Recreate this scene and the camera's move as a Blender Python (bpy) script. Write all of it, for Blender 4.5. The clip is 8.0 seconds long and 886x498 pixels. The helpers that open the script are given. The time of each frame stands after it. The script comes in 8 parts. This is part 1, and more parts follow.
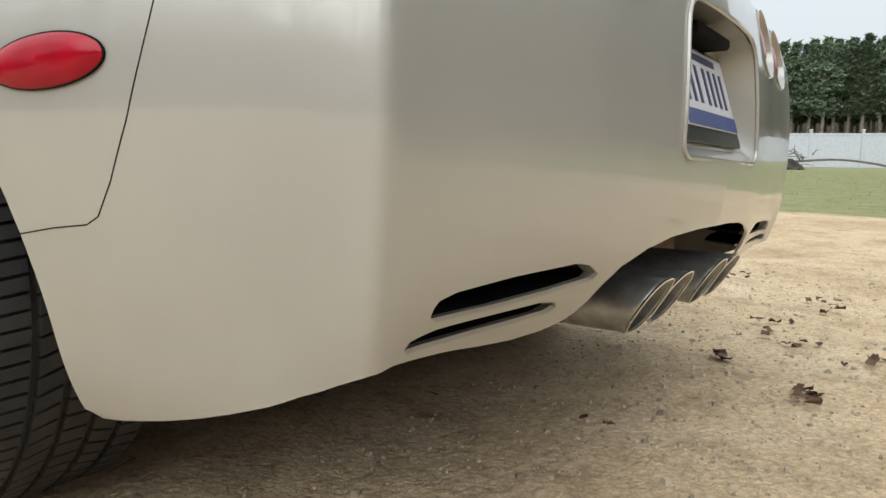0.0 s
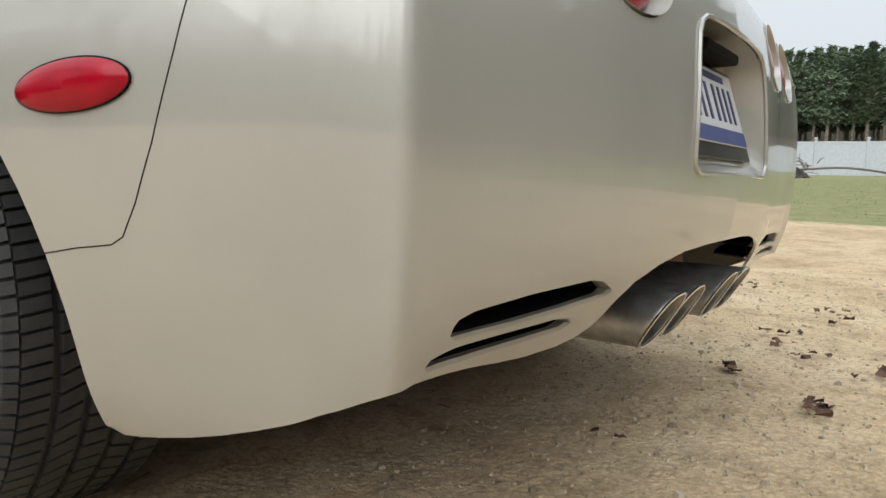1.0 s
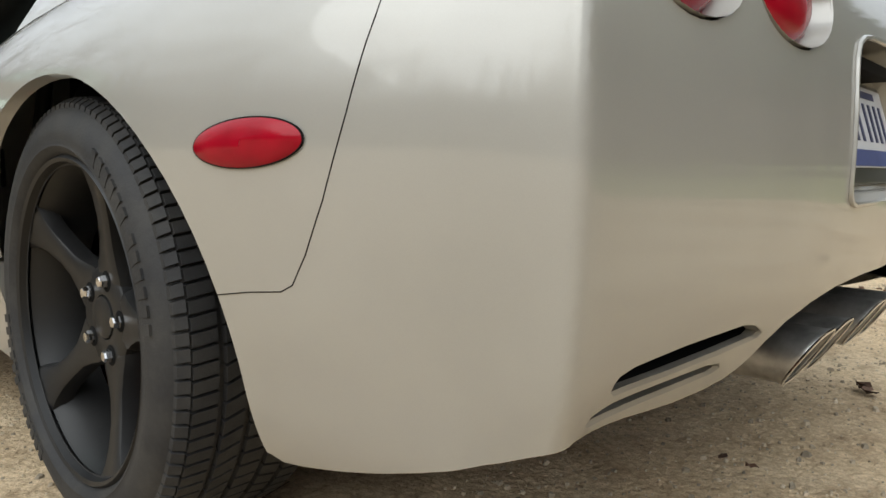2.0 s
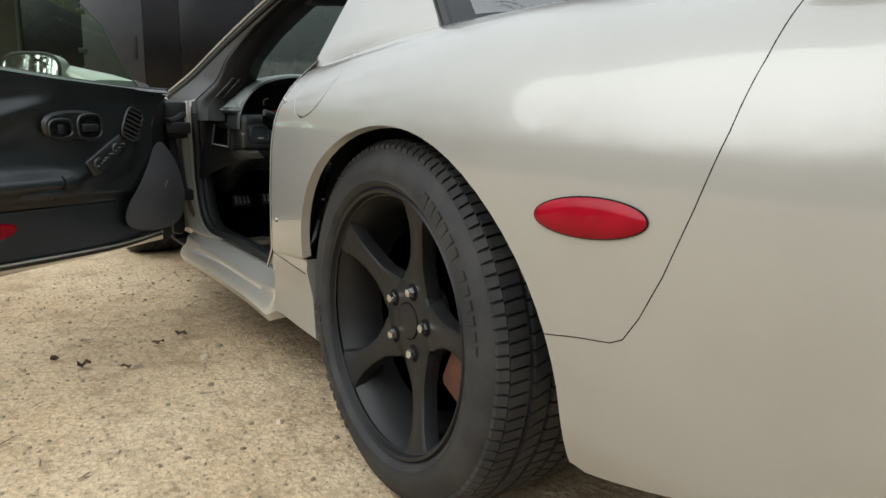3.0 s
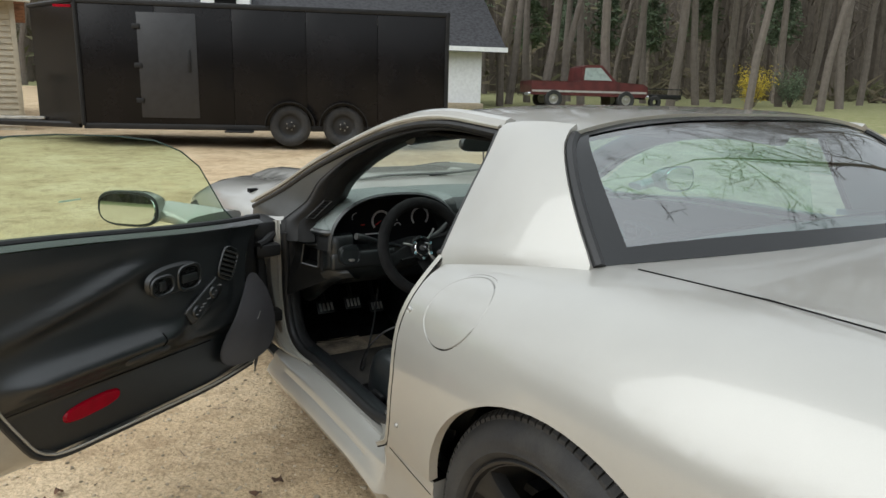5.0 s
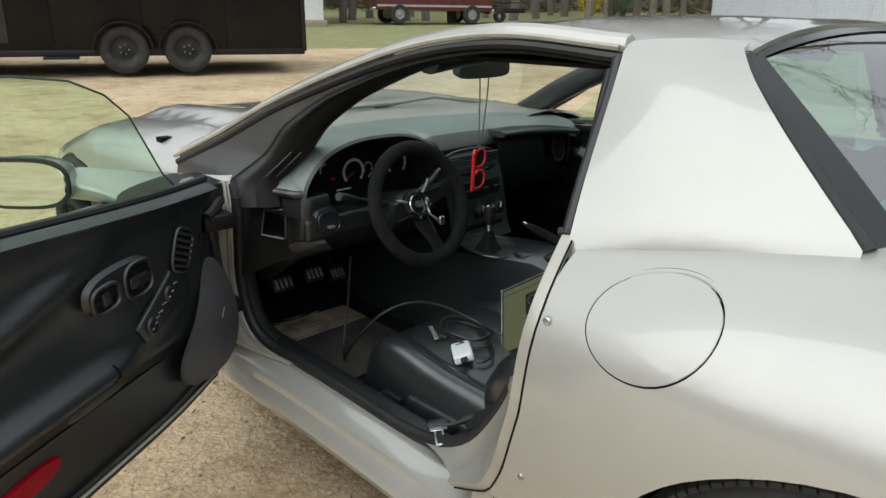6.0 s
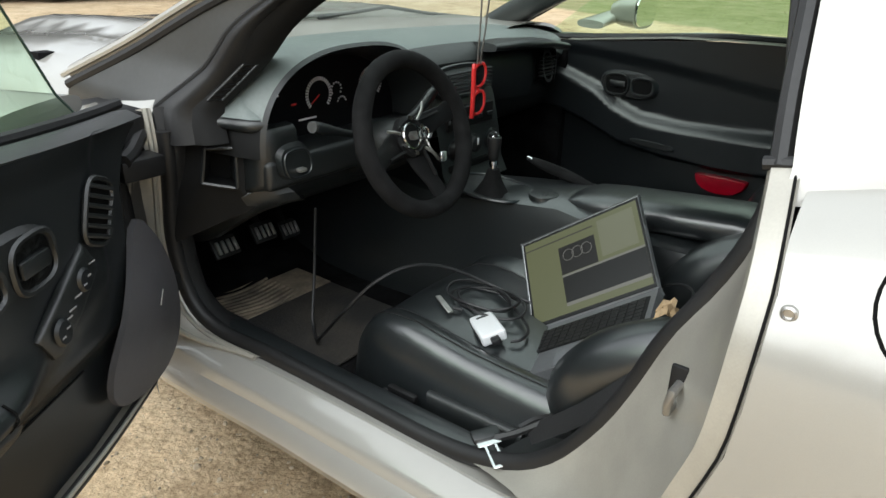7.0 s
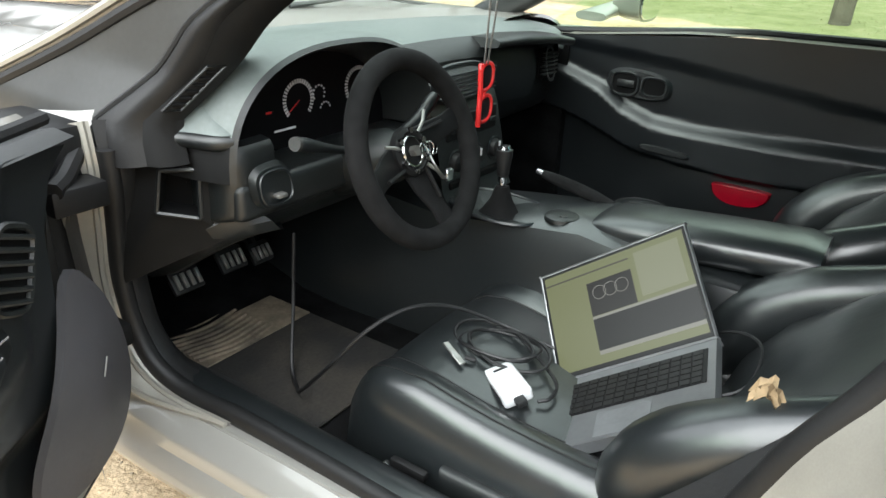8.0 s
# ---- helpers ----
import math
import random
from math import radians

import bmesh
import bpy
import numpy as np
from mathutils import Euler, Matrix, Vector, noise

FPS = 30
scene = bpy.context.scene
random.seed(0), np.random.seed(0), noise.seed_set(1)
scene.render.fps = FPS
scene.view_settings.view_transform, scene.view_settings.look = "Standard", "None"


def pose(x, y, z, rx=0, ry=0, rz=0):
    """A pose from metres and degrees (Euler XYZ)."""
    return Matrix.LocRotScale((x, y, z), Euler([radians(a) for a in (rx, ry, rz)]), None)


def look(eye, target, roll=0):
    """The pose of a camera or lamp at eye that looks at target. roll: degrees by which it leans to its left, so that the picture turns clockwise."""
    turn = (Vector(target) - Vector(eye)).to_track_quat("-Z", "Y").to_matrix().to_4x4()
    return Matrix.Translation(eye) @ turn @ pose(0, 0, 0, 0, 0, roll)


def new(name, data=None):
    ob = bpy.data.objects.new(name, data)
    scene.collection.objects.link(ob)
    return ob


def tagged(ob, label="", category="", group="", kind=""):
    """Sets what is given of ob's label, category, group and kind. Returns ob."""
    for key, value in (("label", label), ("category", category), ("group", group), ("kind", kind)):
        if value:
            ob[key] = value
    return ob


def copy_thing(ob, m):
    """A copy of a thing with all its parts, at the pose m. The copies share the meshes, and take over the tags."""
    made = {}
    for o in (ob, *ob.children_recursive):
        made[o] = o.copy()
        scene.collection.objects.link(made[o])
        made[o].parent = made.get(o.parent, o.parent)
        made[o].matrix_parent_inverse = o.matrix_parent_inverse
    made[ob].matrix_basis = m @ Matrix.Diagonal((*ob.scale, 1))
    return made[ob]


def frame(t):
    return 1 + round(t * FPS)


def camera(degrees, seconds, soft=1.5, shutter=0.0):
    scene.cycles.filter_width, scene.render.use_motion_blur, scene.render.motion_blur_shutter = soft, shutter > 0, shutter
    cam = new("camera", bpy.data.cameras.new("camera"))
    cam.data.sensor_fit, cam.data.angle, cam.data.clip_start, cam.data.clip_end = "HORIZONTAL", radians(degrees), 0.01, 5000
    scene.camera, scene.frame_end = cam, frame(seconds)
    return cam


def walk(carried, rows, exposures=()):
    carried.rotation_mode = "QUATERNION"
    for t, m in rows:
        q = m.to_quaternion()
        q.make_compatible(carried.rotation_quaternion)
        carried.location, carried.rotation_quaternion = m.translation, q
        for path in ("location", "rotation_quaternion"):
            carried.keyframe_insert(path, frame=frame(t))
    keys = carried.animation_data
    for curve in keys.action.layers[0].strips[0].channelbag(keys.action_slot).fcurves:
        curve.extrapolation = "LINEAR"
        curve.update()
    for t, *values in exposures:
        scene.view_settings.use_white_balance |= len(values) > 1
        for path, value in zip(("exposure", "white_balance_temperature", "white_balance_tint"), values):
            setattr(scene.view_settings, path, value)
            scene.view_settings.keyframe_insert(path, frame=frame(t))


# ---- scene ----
cam = camera(64.6, 8.0)
PATH = [
    (0, (-1.229, -1.163, 0.503), (0.397, -0.02, 0.277), 1.3),
    (0.5, (-1.235, -1.165, 0.505), (0.384, -0.012, 0.288), 1.2),
    (1, (-1.244, -1.157, 0.513), (0.376, -0.002, 0.313), 1.1),
    (1.2, (-1.248, -1.145, 0.525), (0.369, 0.016, 0.333), 1.2),
    (2.3, (-1.348, -1.1, 0.605), (0.014, 0.342, 0.347), 1.1),
    (2.5, (-1.412, -1.091, 0.634), (-0.106, 0.399, 0.361), 1.8),
    (3, (-1.513, -1.071, 0.717), (-0.417, 0.557, 0.333), 1.3),
    (3.5, (-1.594, -1.068, 0.796), (-0.639, 0.642, 0.387), 1.5),
    (4, (-1.617, -1.05, 0.855), (-0.714, 0.693, 0.475), 1.2),
    (4.5, (-1.57, -0.954, 1.068), (-0.652, 0.781, 0.688), 0.6),
    (4.7, (-1.564, -0.908, 1.159), (-0.624, 0.813, 0.763), 1.0),
    (5.8, (-1.715, -0.27, 1.193), (-0.466, 1.18, 0.614), 0.4),
    (6, (-1.684, -0.11, 1.161), (-0.37, 1.257, 0.525), 0.6),
    (6.2, (-1.657, 0.024, 1.126), (-0.29, 1.313, 0.44), 1.0),
    (6.5, (-1.623, 0.188, 1.069), (-0.211, 1.403, 0.341), 1.1),
    (7, (-1.539, 0.38, 1.022), (-0.071, 1.485, 0.232), 1.5),
    (7.5, (-1.444, 0.493, 1.003), (0.059, 1.533, 0.191), 2.6),
    (8, (-1.383, 0.6, 1.003), (0.138, 1.611, 0.188), 2.4),
]
walk(cam, [(t, look(eye, target, roll)) for t, eye, target, roll in PATH],
     [(0, 1.05), (2.5, 0.85), (4.5, 0.85), (6.0, 0.90), (6.5, 1.04), (7, 1.36), (7.5, 1.74), (8, 2.08)])
from mathutils.geometry import delaunay_2d_cdt

# ---- light ----
world = bpy.data.worlds.new("overcast_sky")
scene.world = world
world.use_nodes = True
wn, wl = world.node_tree.nodes, world.node_tree.links
wn.clear()
sky = wn.new("ShaderNodeTexSky")
sky.sky_type, sky.sun_disc = "NISHITA", False
sky.sun_elevation, sky.sun_rotation = radians(38), radians(267)
sky.air_density, sky.dust_density = 1.0, 1.0
soft_sky = wn.new("ShaderNodeHueSaturation")
soft_sky.inputs["Saturation"].default_value = 0.22
wb = wn.new("ShaderNodeBackground")
wb.inputs["Strength"].default_value = 0.20
wo = wn.new("ShaderNodeOutputWorld")
wl.new(sky.outputs[0], soft_sky.inputs["Color"])
# overcast: darkest low in the east, brightest high up and towards the hidden sun
layer = wn.new("ShaderNodeTexGradient")
layer.texture_mapping.vector_type = "POINT"
layer.texture_mapping.rotation = (0, radians(112), radians(4))
layer.texture_mapping.scale = (0.7, 0.7, 0.7)
layer.texture_mapping.translation = (0.27, 0, 0)
dome = wn.new("ShaderNodeValToRGB")
dome.color_ramp.elements[0].position, dome.color_ramp.elements[0].color = 0.0, (0.115, 0.12, 0.121, 1)
dome.color_ramp.elements[1].position, dome.color_ramp.elements[1].color = 1.0, (0.40, 0.413, 0.42, 1)
dome.color_ramp.elements.new(0.5).color = (0.29, 0.30, 0.306, 1)
wl.new(layer.outputs[0], dome.inputs[0])
lift = wn.new("ShaderNodeMix")
lift.data_type, lift.blend_type = "RGBA", "MULTIPLY"
lift.inputs["Factor"].default_value, lift.inputs["B"].default_value = 1.0, (10, 10, 10, 1)
wl.new(dome.outputs[0], lift.inputs["A"])
cloud = wn.new("ShaderNodeMix")
cloud.data_type, cloud.blend_type = "RGBA", "MULTIPLY"
cloud.inputs["Factor"].default_value, cloud.inputs["B"].default_value = 1.0, (0.96, 1.0, 1.03, 1)
veil = wn.new("ShaderNodeMix")
veil.data_type = "RGBA"
veil.inputs["Factor"].default_value = 0.92
wl.new(lift.outputs["Result"], veil.inputs["B"])
wl.new(soft_sky.outputs[0], veil.inputs["A"])
wl.new(veil.outputs["Result"], cloud.inputs["A"])
wl.new(cloud.outputs["Result"], wb.inputs["Color"])
wl.new(wb.outputs[0], wo.inputs["Surface"])
sun = new("sun", bpy.data.lights.new("sun", "SUN"))
sun.data.energy, sun.data.angle, sun.data.color = 1.1, radians(75), (0.98, 1.0, 0.98)
sun.matrix_world = look((-8, -0.5, 6.2), (0, 0, 0))


# ---- materials ----
def material(name, colour, rough=0.5, metal=0.0, coat=0.0, vary=0.12, size=8.0, grain=120.0, bump=0.0, bump_size=200.0,
             second=None, spec=0.5, per_object=0.0, per_island=0.0, rough_vary=0.12, coat_rough=0.04, coat_ior=1.5):
    m = bpy.data.materials.new(name)
    m.use_nodes = True
    n, l = m.node_tree.nodes, m.node_tree.links
    b = n["Principled BSDF"]
    b.inputs["Roughness"].default_value, b.inputs["Metallic"].default_value = rough, metal
    b.inputs["Coat Weight"].default_value, b.inputs["Coat Roughness"].default_value = coat, coat_rough
    b.inputs["Specular IOR Level"].default_value = spec
    b.inputs["Coat IOR"].default_value = coat_ior
    co = n.new("ShaderNodeTexCoord")
    big, fine = n.new("ShaderNodeTexNoise"), n.new("ShaderNodeTexNoise")
    big.inputs["Scale"].default_value, big.inputs["Detail"].default_value = size, 5
    fine.inputs["Scale"].default_value, fine.inputs["Detail"].default_value = grain, 3
    for t in (big, fine):
        l.new(co.outputs["Object"], t.inputs["Vector"])
    mix = n.new("ShaderNodeMix")
    mix.data_type = "RGBA"
    c2 = second or [max(0.0, c * (1 - 2.2 * vary)) for c in colour]
    mix.inputs["A"].default_value, mix.inputs["B"].default_value = (*colour, 1), (*c2, 1)
    ramp = n.new("ShaderNodeMapRange")
    ramp.inputs["From Min"].default_value, ramp.inputs["From Max"].default_value = 0.4, 0.72
    l.new(big.outputs["Fac"], ramp.inputs["Value"])
    l.new(ramp.outputs[0], mix.inputs["Factor"])
    hsv = n.new("ShaderNodeHueSaturation")
    val = n.new("ShaderNodeMapRange")
    val.inputs["To Min"].default_value, val.inputs["To Max"].default_value = 1 - vary, 1 + vary
    l.new(fine.outputs["Fac"], val.inputs["Value"])
    l.new(mix.outputs["Result"], hsv.inputs["Color"])
    last = val.outputs[0]
    for amount, node, out in ((per_object, "ShaderNodeObjectInfo", "Random"), (per_island, "ShaderNodeNewGeometry", "Random Per Island")):
        if amount:
            info, mr, mul = n.new(node), n.new("ShaderNodeMapRange"), n.new("ShaderNodeMath")
            mr.inputs["To Min"].default_value, mr.inputs["To Max"].default_value = 1 - amount, 1 + amount
            mul.operation = "MULTIPLY"
            l.new(info.outputs[out], mr.inputs["Value"])
            l.new(mr.outputs[0], mul.inputs[0])
            l.new(last, mul.inputs[1])
            last = mul.outputs[0]
    l.new(last, hsv.inputs["Value"])
    l.new(hsv.outputs[0], b.inputs["Base Color"])
    rr = n.new("ShaderNodeMapRange")
    rr.inputs["To Min"].default_value, rr.inputs["To Max"].default_value = rough * (1 - rough_vary), min(1, rough * (1 + rough_vary))
    l.new(big.outputs["Fac"], rr.inputs["Value"])
    l.new(rr.outputs[0], b.inputs["Roughness"])
    if bump:
        rel, bn = n.new("ShaderNodeTexNoise"), n.new("ShaderNodeBump")
        rel.inputs["Scale"].default_value, rel.inputs["Detail"].default_value = bump_size, 4
        bn.inputs["Strength"].default_value, bn.inputs["Distance"].default_value = bump, 0.002
        l.new(co.outputs["Object"], rel.inputs["Vector"])
        l.new(rel.outputs["Fac"], bn.inputs["Height"])
        l.new(bn.outputs[0], b.inputs["Normal"])
    return m


def glass_material(name, colour, rough=0.0, see=0.9, ior=1.5):
    m = bpy.data.materials.new(name)
    m.use_nodes = True
    n, l = m.node_tree.nodes, m.node_tree.links
    n.clear()
    out, mix, tr, gl, lw, po, fr = (n.new("ShaderNode" + k) for k in ("OutputMaterial", "MixShader", "BsdfTransparent", "BsdfGlossy", "LayerWeight", "Math", "MapRange"))
    tr.inputs["Color"].default_value = (*[c * see for c in colour], 1)
    gl.inputs["Roughness"].default_value = rough
    lw.inputs["Blend"].default_value = 0.5
    po.operation = "POWER"
    po.inputs[1].default_value = 4.2
    fr.inputs["To Min"].default_value, fr.inputs["To Max"].default_value = ((ior - 1) / (ior + 1)) ** 2 * 1.8, 1.0
    l.new(lw.outputs["Facing"], po.inputs[0])
    l.new(po.outputs[0], fr.inputs["Value"])
    l.new(fr.outputs[0], mix.inputs[0])
    l.new(tr.outputs[0], mix.inputs[1])
    l.new(gl.outputs[0], mix.inputs[2])
    l.new(mix.outputs[0], out.inputs["Surface"])
    return m


def glow_material(name, colour, strength):
    m = bpy.data.materials.new(name)
    m.use_nodes = True
    b = m.node_tree.nodes["Principled BSDF"]
    b.inputs["Base Color"].default_value = (0.01, 0.01, 0.01, 1)
    b.inputs["Emission Color"].default_value, b.inputs["Emission Strength"].default_value = (*colour, 1), strength
    b.inputs["Roughness"].default_value = 0.3
    b.inputs["Specular IOR Level"].default_value = 0.3
    return m


PAINT = material("pewter_metallic_paint", (0.385, 0.374, 0.342), 0.30, 0.2, 1.0, 0.05, 3.0, 900.0, rough_vary=0.05, coat_rough=0.05, coat_ior=1.6)
PAINT_IN = material("pewter_jamb_paint", (0.40, 0.38, 0.33), 0.34, 0.2, 0.6, 0.09, 9.0, 400.0)
# near-black for panel seams, and for shade painted into recesses
DARK_GAP = material("seam_and_shade_black", (0.006, 0.006, 0.006), 0.95, spec=0.15)
RUBBER = material("tyre_rubber", (0.022, 0.022, 0.023), 0.68, vary=0.25, size=14, bump=0.3, bump_size=300, second=(0.042, 0.040, 0.037), spec=0.4)
SEAL = material("black_rubber_seal", (0.015, 0.015, 0.0155), 0.5, vary=0.2, bump=0.2, spec=0.5)
RIM = material("satin_black_wheel_paint", (0.011, 0.011, 0.0115), 0.42, 0.0, vary=0.2, size=10, second=(0.017, 0.0165, 0.016), spec=0.38)
CHROME = material("chrome", (0.75, 0.75, 0.76), 0.14, 1.0, vary=0.04)
STEEL = material("sooty_stainless_steel", (0.50, 0.49, 0.47), 0.36, 0.85, vary=0.16, size=22, second=(0.27, 0.26, 0.24))
RUST = material("rusty_brake_iron", (0.19, 0.085, 0.055), 0.6, 0.5, vary=0.3, size=30, second=(0.10, 0.05, 0.035), bump=0.3)
VINYL = material("black_leather", (0.012, 0.0148, 0.016), 0.34, spec=1.0, coat=0.7, coat_rough=0.22, vary=0.2, size=6, bump=0.55, bump_size=22, second=(0.018, 0.021, 0.022))
PLASTIC = material("black_grained_plastic", (0.008, 0.0098, 0.0102), 0.34, spec=0.95, vary=0.18, size=7, bump=0.3, bump_size=900, second=(0.012, 0.014, 0.014))
MATTE = material("matte_black_plastic", (0.0075, 0.0078, 0.008), 0.6, spec=0.3, vary=0.2, size=9, bump=0.3, bump_size=900)
TRIM = material("black_vinyl_trim", (0.0055, 0.0075, 0.0088), 0.36, spec=0.9, vary=0.15, size=4, bump=0.15, bump_size=900, second=(0.010, 0.0125, 0.014))
# dark plastic, base colour paled to carry sky reflection and windscreen glare
DASH = material("glare_pale_dash_plastic", (0.15, 0.178, 0.170), 0.38, spec=0.75, vary=0.18, size=5, bump=0.4, bump_size=900, second=(0.19, 0.215, 0.205))
SUEDE = material("black_suede", (0.011, 0.011, 0.0115), 0.95, spec=0.25, vary=0.25, size=30, bump=0.3, bump_size=900)
CARPET = material("black_carpet", (0.009, 0.009, 0.0095), 1.0, vary=0.4, size=12, bump=0.9, bump_size=500, spec=0.1)
RED_LENS = material("red_lens", (0.33, 0.002, 0.014), 0.2, 0.0, 0.0, 0.12, 30, 60, spec=0.25)
RED_PLASTIC = material("red_plastic", (0.75, 0.03, 0.03), 0.3, 0.0, 0.3, 0.06)
GLASS_GREEN = glass_material("green_tinted_glass", (0.82, 1.0, 0.82), see=0.97)
GLASS_DARK = glass_material("dark_tinted_glass", (0.46, 0.84, 0.86), see=0.64, ior=2.3)
GLASS_CLEAR = glass_material("windscreen_glass", (0.88, 0.97, 0.90), see=0.95)
SPEAKER = material("grey_grained_plastic", (0.075, 0.073, 0.079), 0.5, spec=0.5, vary=0.12, size=6, bump=0.3, bump_size=900)
FLANGE = material("satin_grey_flange", (0.055, 0.056, 0.054), 0.4, 0.0, 0.2, vary=0.15, size=5)
MIRROR = material("mirror_glass", (0.9, 0.92, 0.92), 0.02, 1.0, vary=0.01, rough_vary=0.0)
TRAILER = material("black_trailer_skin", (0.005, 0.0044, 0.0048), 0.26, 0.0, 0.0, 0.2, 1.5, 30, second=(0.008, 0.0068, 0.0072), spec=0.22)
BLACK_METAL = material("black_painted_steel", (0.010, 0.010, 0.0105), 0.5, vary=0.25, size=6, spec=0.35)
SIDING = material("beige_vinyl_siding", (0.50, 0.44, 0.33), 0.6, vary=0.08, per_object=0.06)
WHITE_PAINT = material("white_paint", (0.76, 0.77, 0.78), 0.5, vary=0.06)
# white fence vinyl, darkened in colour to stand for weaker light on it
VINYL_FENCE = material("shade_dimmed_white_vinyl", (0.50, 0.52, 0.56), 0.5, vary=0.06)
SHINGLE_BROWN = material("brown_roof_shingles", (0.26, 0.13, 0.085), 0.9, vary=0.3, size=6, bump=0.6, bump_size=60, per_island=0.25)
SHINGLE_DARK = material("dark_roof_shingles", (0.045, 0.045, 0.05), 0.9, vary=0.3, bump=0.6, bump_size=60)
BARK = material("grey_bark", (0.15, 0.128, 0.108), 0.95, vary=0.35, size=5, bump=1.0, bump_size=30, second=(0.12, 0.10, 0.085))
PINE_BARK = material("pine_bark", (0.26, 0.22, 0.18), 0.95, vary=0.3, size=5, bump=1.0, bump_size=30)
PINE = material("pine_needles", (0.135, 0.175, 0.11), 0.8, vary=0.3, size=2, second=(0.075, 0.108, 0.06), per_island=0.35, spec=0.2)
TWIG = material("bare_twigs", (0.145, 0.122, 0.10), 0.95, vary=0.3, size=2, second=(0.10, 0.085, 0.07), per_island=0.3, spec=0.2)
GRASS = material("spring_grass", (0.22, 0.23, 0.095), 0.9, vary=0.35, size=1.5, second=(0.28, 0.255, 0.14), per_island=0.4, spec=0.2)
LEAF_BROWN = material("dead_brown_leaves", (0.11, 0.055, 0.03), 0.85, vary=0.3, size=20, per_object=0.35)
LITTER = material("bark_bits", (0.20, 0.145, 0.095), 0.9, vary=0.3, per_island=0.4)
EARTH = material("dark_earth", (0.06, 0.045, 0.032), 0.95, vary=0.4, size=4, bump=1.0, bump_size=20)
PEBBLE = material("pale_pebbles", (0.43, 0.355, 0.255), 0.85, vary=0.2, size=30, per_island=0.38)


def ground_material():
    m = bpy.data.materials.new("sandy_gravel_and_lawn")
    m.use_nodes = True
    n, l = m.node_tree.nodes, m.node_tree.links
    b = n["Principled BSDF"]
    b.inputs["Roughness"].default_value = 0.92
    b.inputs["Specular IOR Level"].default_value = 0.25
    co = n.new("ShaderNodeTexCoord")

    def noise_tex(scale, detail=6, rough=0.6):
        t = n.new("ShaderNodeTexNoise")
        t.inputs["Scale"].default_value, t.inputs["Detail"].default_value, t.inputs["Roughness"].default_value = scale, detail, rough
        l.new(co.outputs["Object"], t.inputs["Vector"])
        return t

    def ramp(src, stops):
        r = n.new("ShaderNodeValToRGB")
        r.color_ramp.elements[0].position, r.color_ramp.elements[0].color = stops[0][0], (*stops[0][1], 1)
        r.color_ramp.elements[1].position, r.color_ramp.elements[1].color = stops[-1][0], (*stops[-1][1], 1)
        for p, c in stops[1:-1]:
            r.color_ramp.elements.new(p).color = (*c, 1)
        l.new(src, r.inputs[0])
        return r

    def mix(kind, fac, a, bb):
        x = n.new("ShaderNodeMix")
        x.data_type, x.blend_type = "RGBA", kind
        for socket, v in (("Factor", fac), ("A", a), ("B", bb)):
            if isinstance(v, (int, float)):
                x.inputs[socket].default_value = v
            else:
                l.new(v, x.inputs[socket])
        return x.outputs["Result"]

    sand = ramp(noise_tex(1.3).outputs["Fac"], [(0.3, (0.44, 0.325, 0.205)), (0.5, (0.57, 0.44, 0.29)), (0.72, (0.65, 0.525, 0.37))])
    stain = ramp(noise_tex(6.0, 8, 0.7).outputs["Fac"], [(0.3, (0.66, 0.62, 0.58)), (0.5, (1, 1, 1)), (0.75, (1.1, 1.08, 1.05))])
    stones = n.new("ShaderNodeTexVoronoi")
    stones.inputs["Scale"].default_value = 70
    stones.inputs["Randomness"].default_value = 1.0
    l.new(co.outputs["Object"], stones.inputs["Vector"])
    stone_tint = ramp(stones.outputs["Distance"], [(0.05, (1.08, 1.07, 1.05)), (0.45, (0.98, 0.98, 0.98)), (0.75, (0.82, 0.81, 0.79))])
    grains = ramp(noise_tex(230, 4, 0.75).outputs["Fac"], [(0.34, (0.74, 0.72, 0.70)), (0.5, (1.0, 1.0, 0.99)), (0.64, (1.14, 1.12, 1.1))])
    clods = ramp(noise_tex(26, 7, 0.78).outputs["Fac"], [(0.33, (0.70, 0.66, 0.62)), (0.45, (1.0, 1.0, 0.99)), (0.66, (1.1, 1.08, 1.06))])
    gravel = mix("MULTIPLY", 1.0, mix("MULTIPLY", 1.0, mix("MULTIPLY", 1.0, sand.outputs[0], stain.outputs[0]), stone_tint.outputs[0]), mix("MULTIPLY", 1.0, grains.outputs[0], clods.outputs[0]))
    lawn = ramp(noise_tex(3.0, 8, 0.75).outputs["Fac"], [(0.3, (0.16, 0.17, 0.065)), (0.5, (0.235, 0.24, 0.11)), (0.7, (0.33, 0.29, 0.17))])
    attr = n.new("ShaderNodeAttribute")
    attr.attribute_name = "lawn"
    edge = n.new("ShaderNodeMath")
    edge.operation = "ADD"
    wob = n.new("ShaderNodeMapRange")
    wob.inputs["To Min"].default_value, wob.inputs["To Max"].default_value = -0.35, 0.35
    l.new(noise_tex(2.2).outputs["Fac"], wob.inputs["Value"])
    l.new(attr.outputs["Fac"], edge.inputs[0])
    l.new(wob.outputs[0], edge.inputs[1])
    cut = n.new("ShaderNodeMapRange")
    cut.inputs["From Min"].default_value, cut.inputs["From Max"].default_value = 0.4, 0.6
    l.new(edge.outputs[0], cut.inputs["Value"])
    l.new(mix("MIX", cut.outputs[0], gravel, lawn.outputs[0]), b.inputs["Base Color"])
    bn, bn2 = n.new("ShaderNodeBump"), n.new("ShaderNodeBump")
    bn.inputs["Strength"].default_value, bn.inputs["Distance"].default_value = 0.6, 0.005
    bn.invert = True
    bn2.inputs["Strength"].default_value, bn2.inputs["Distance"].default_value = 0.75, 0.025
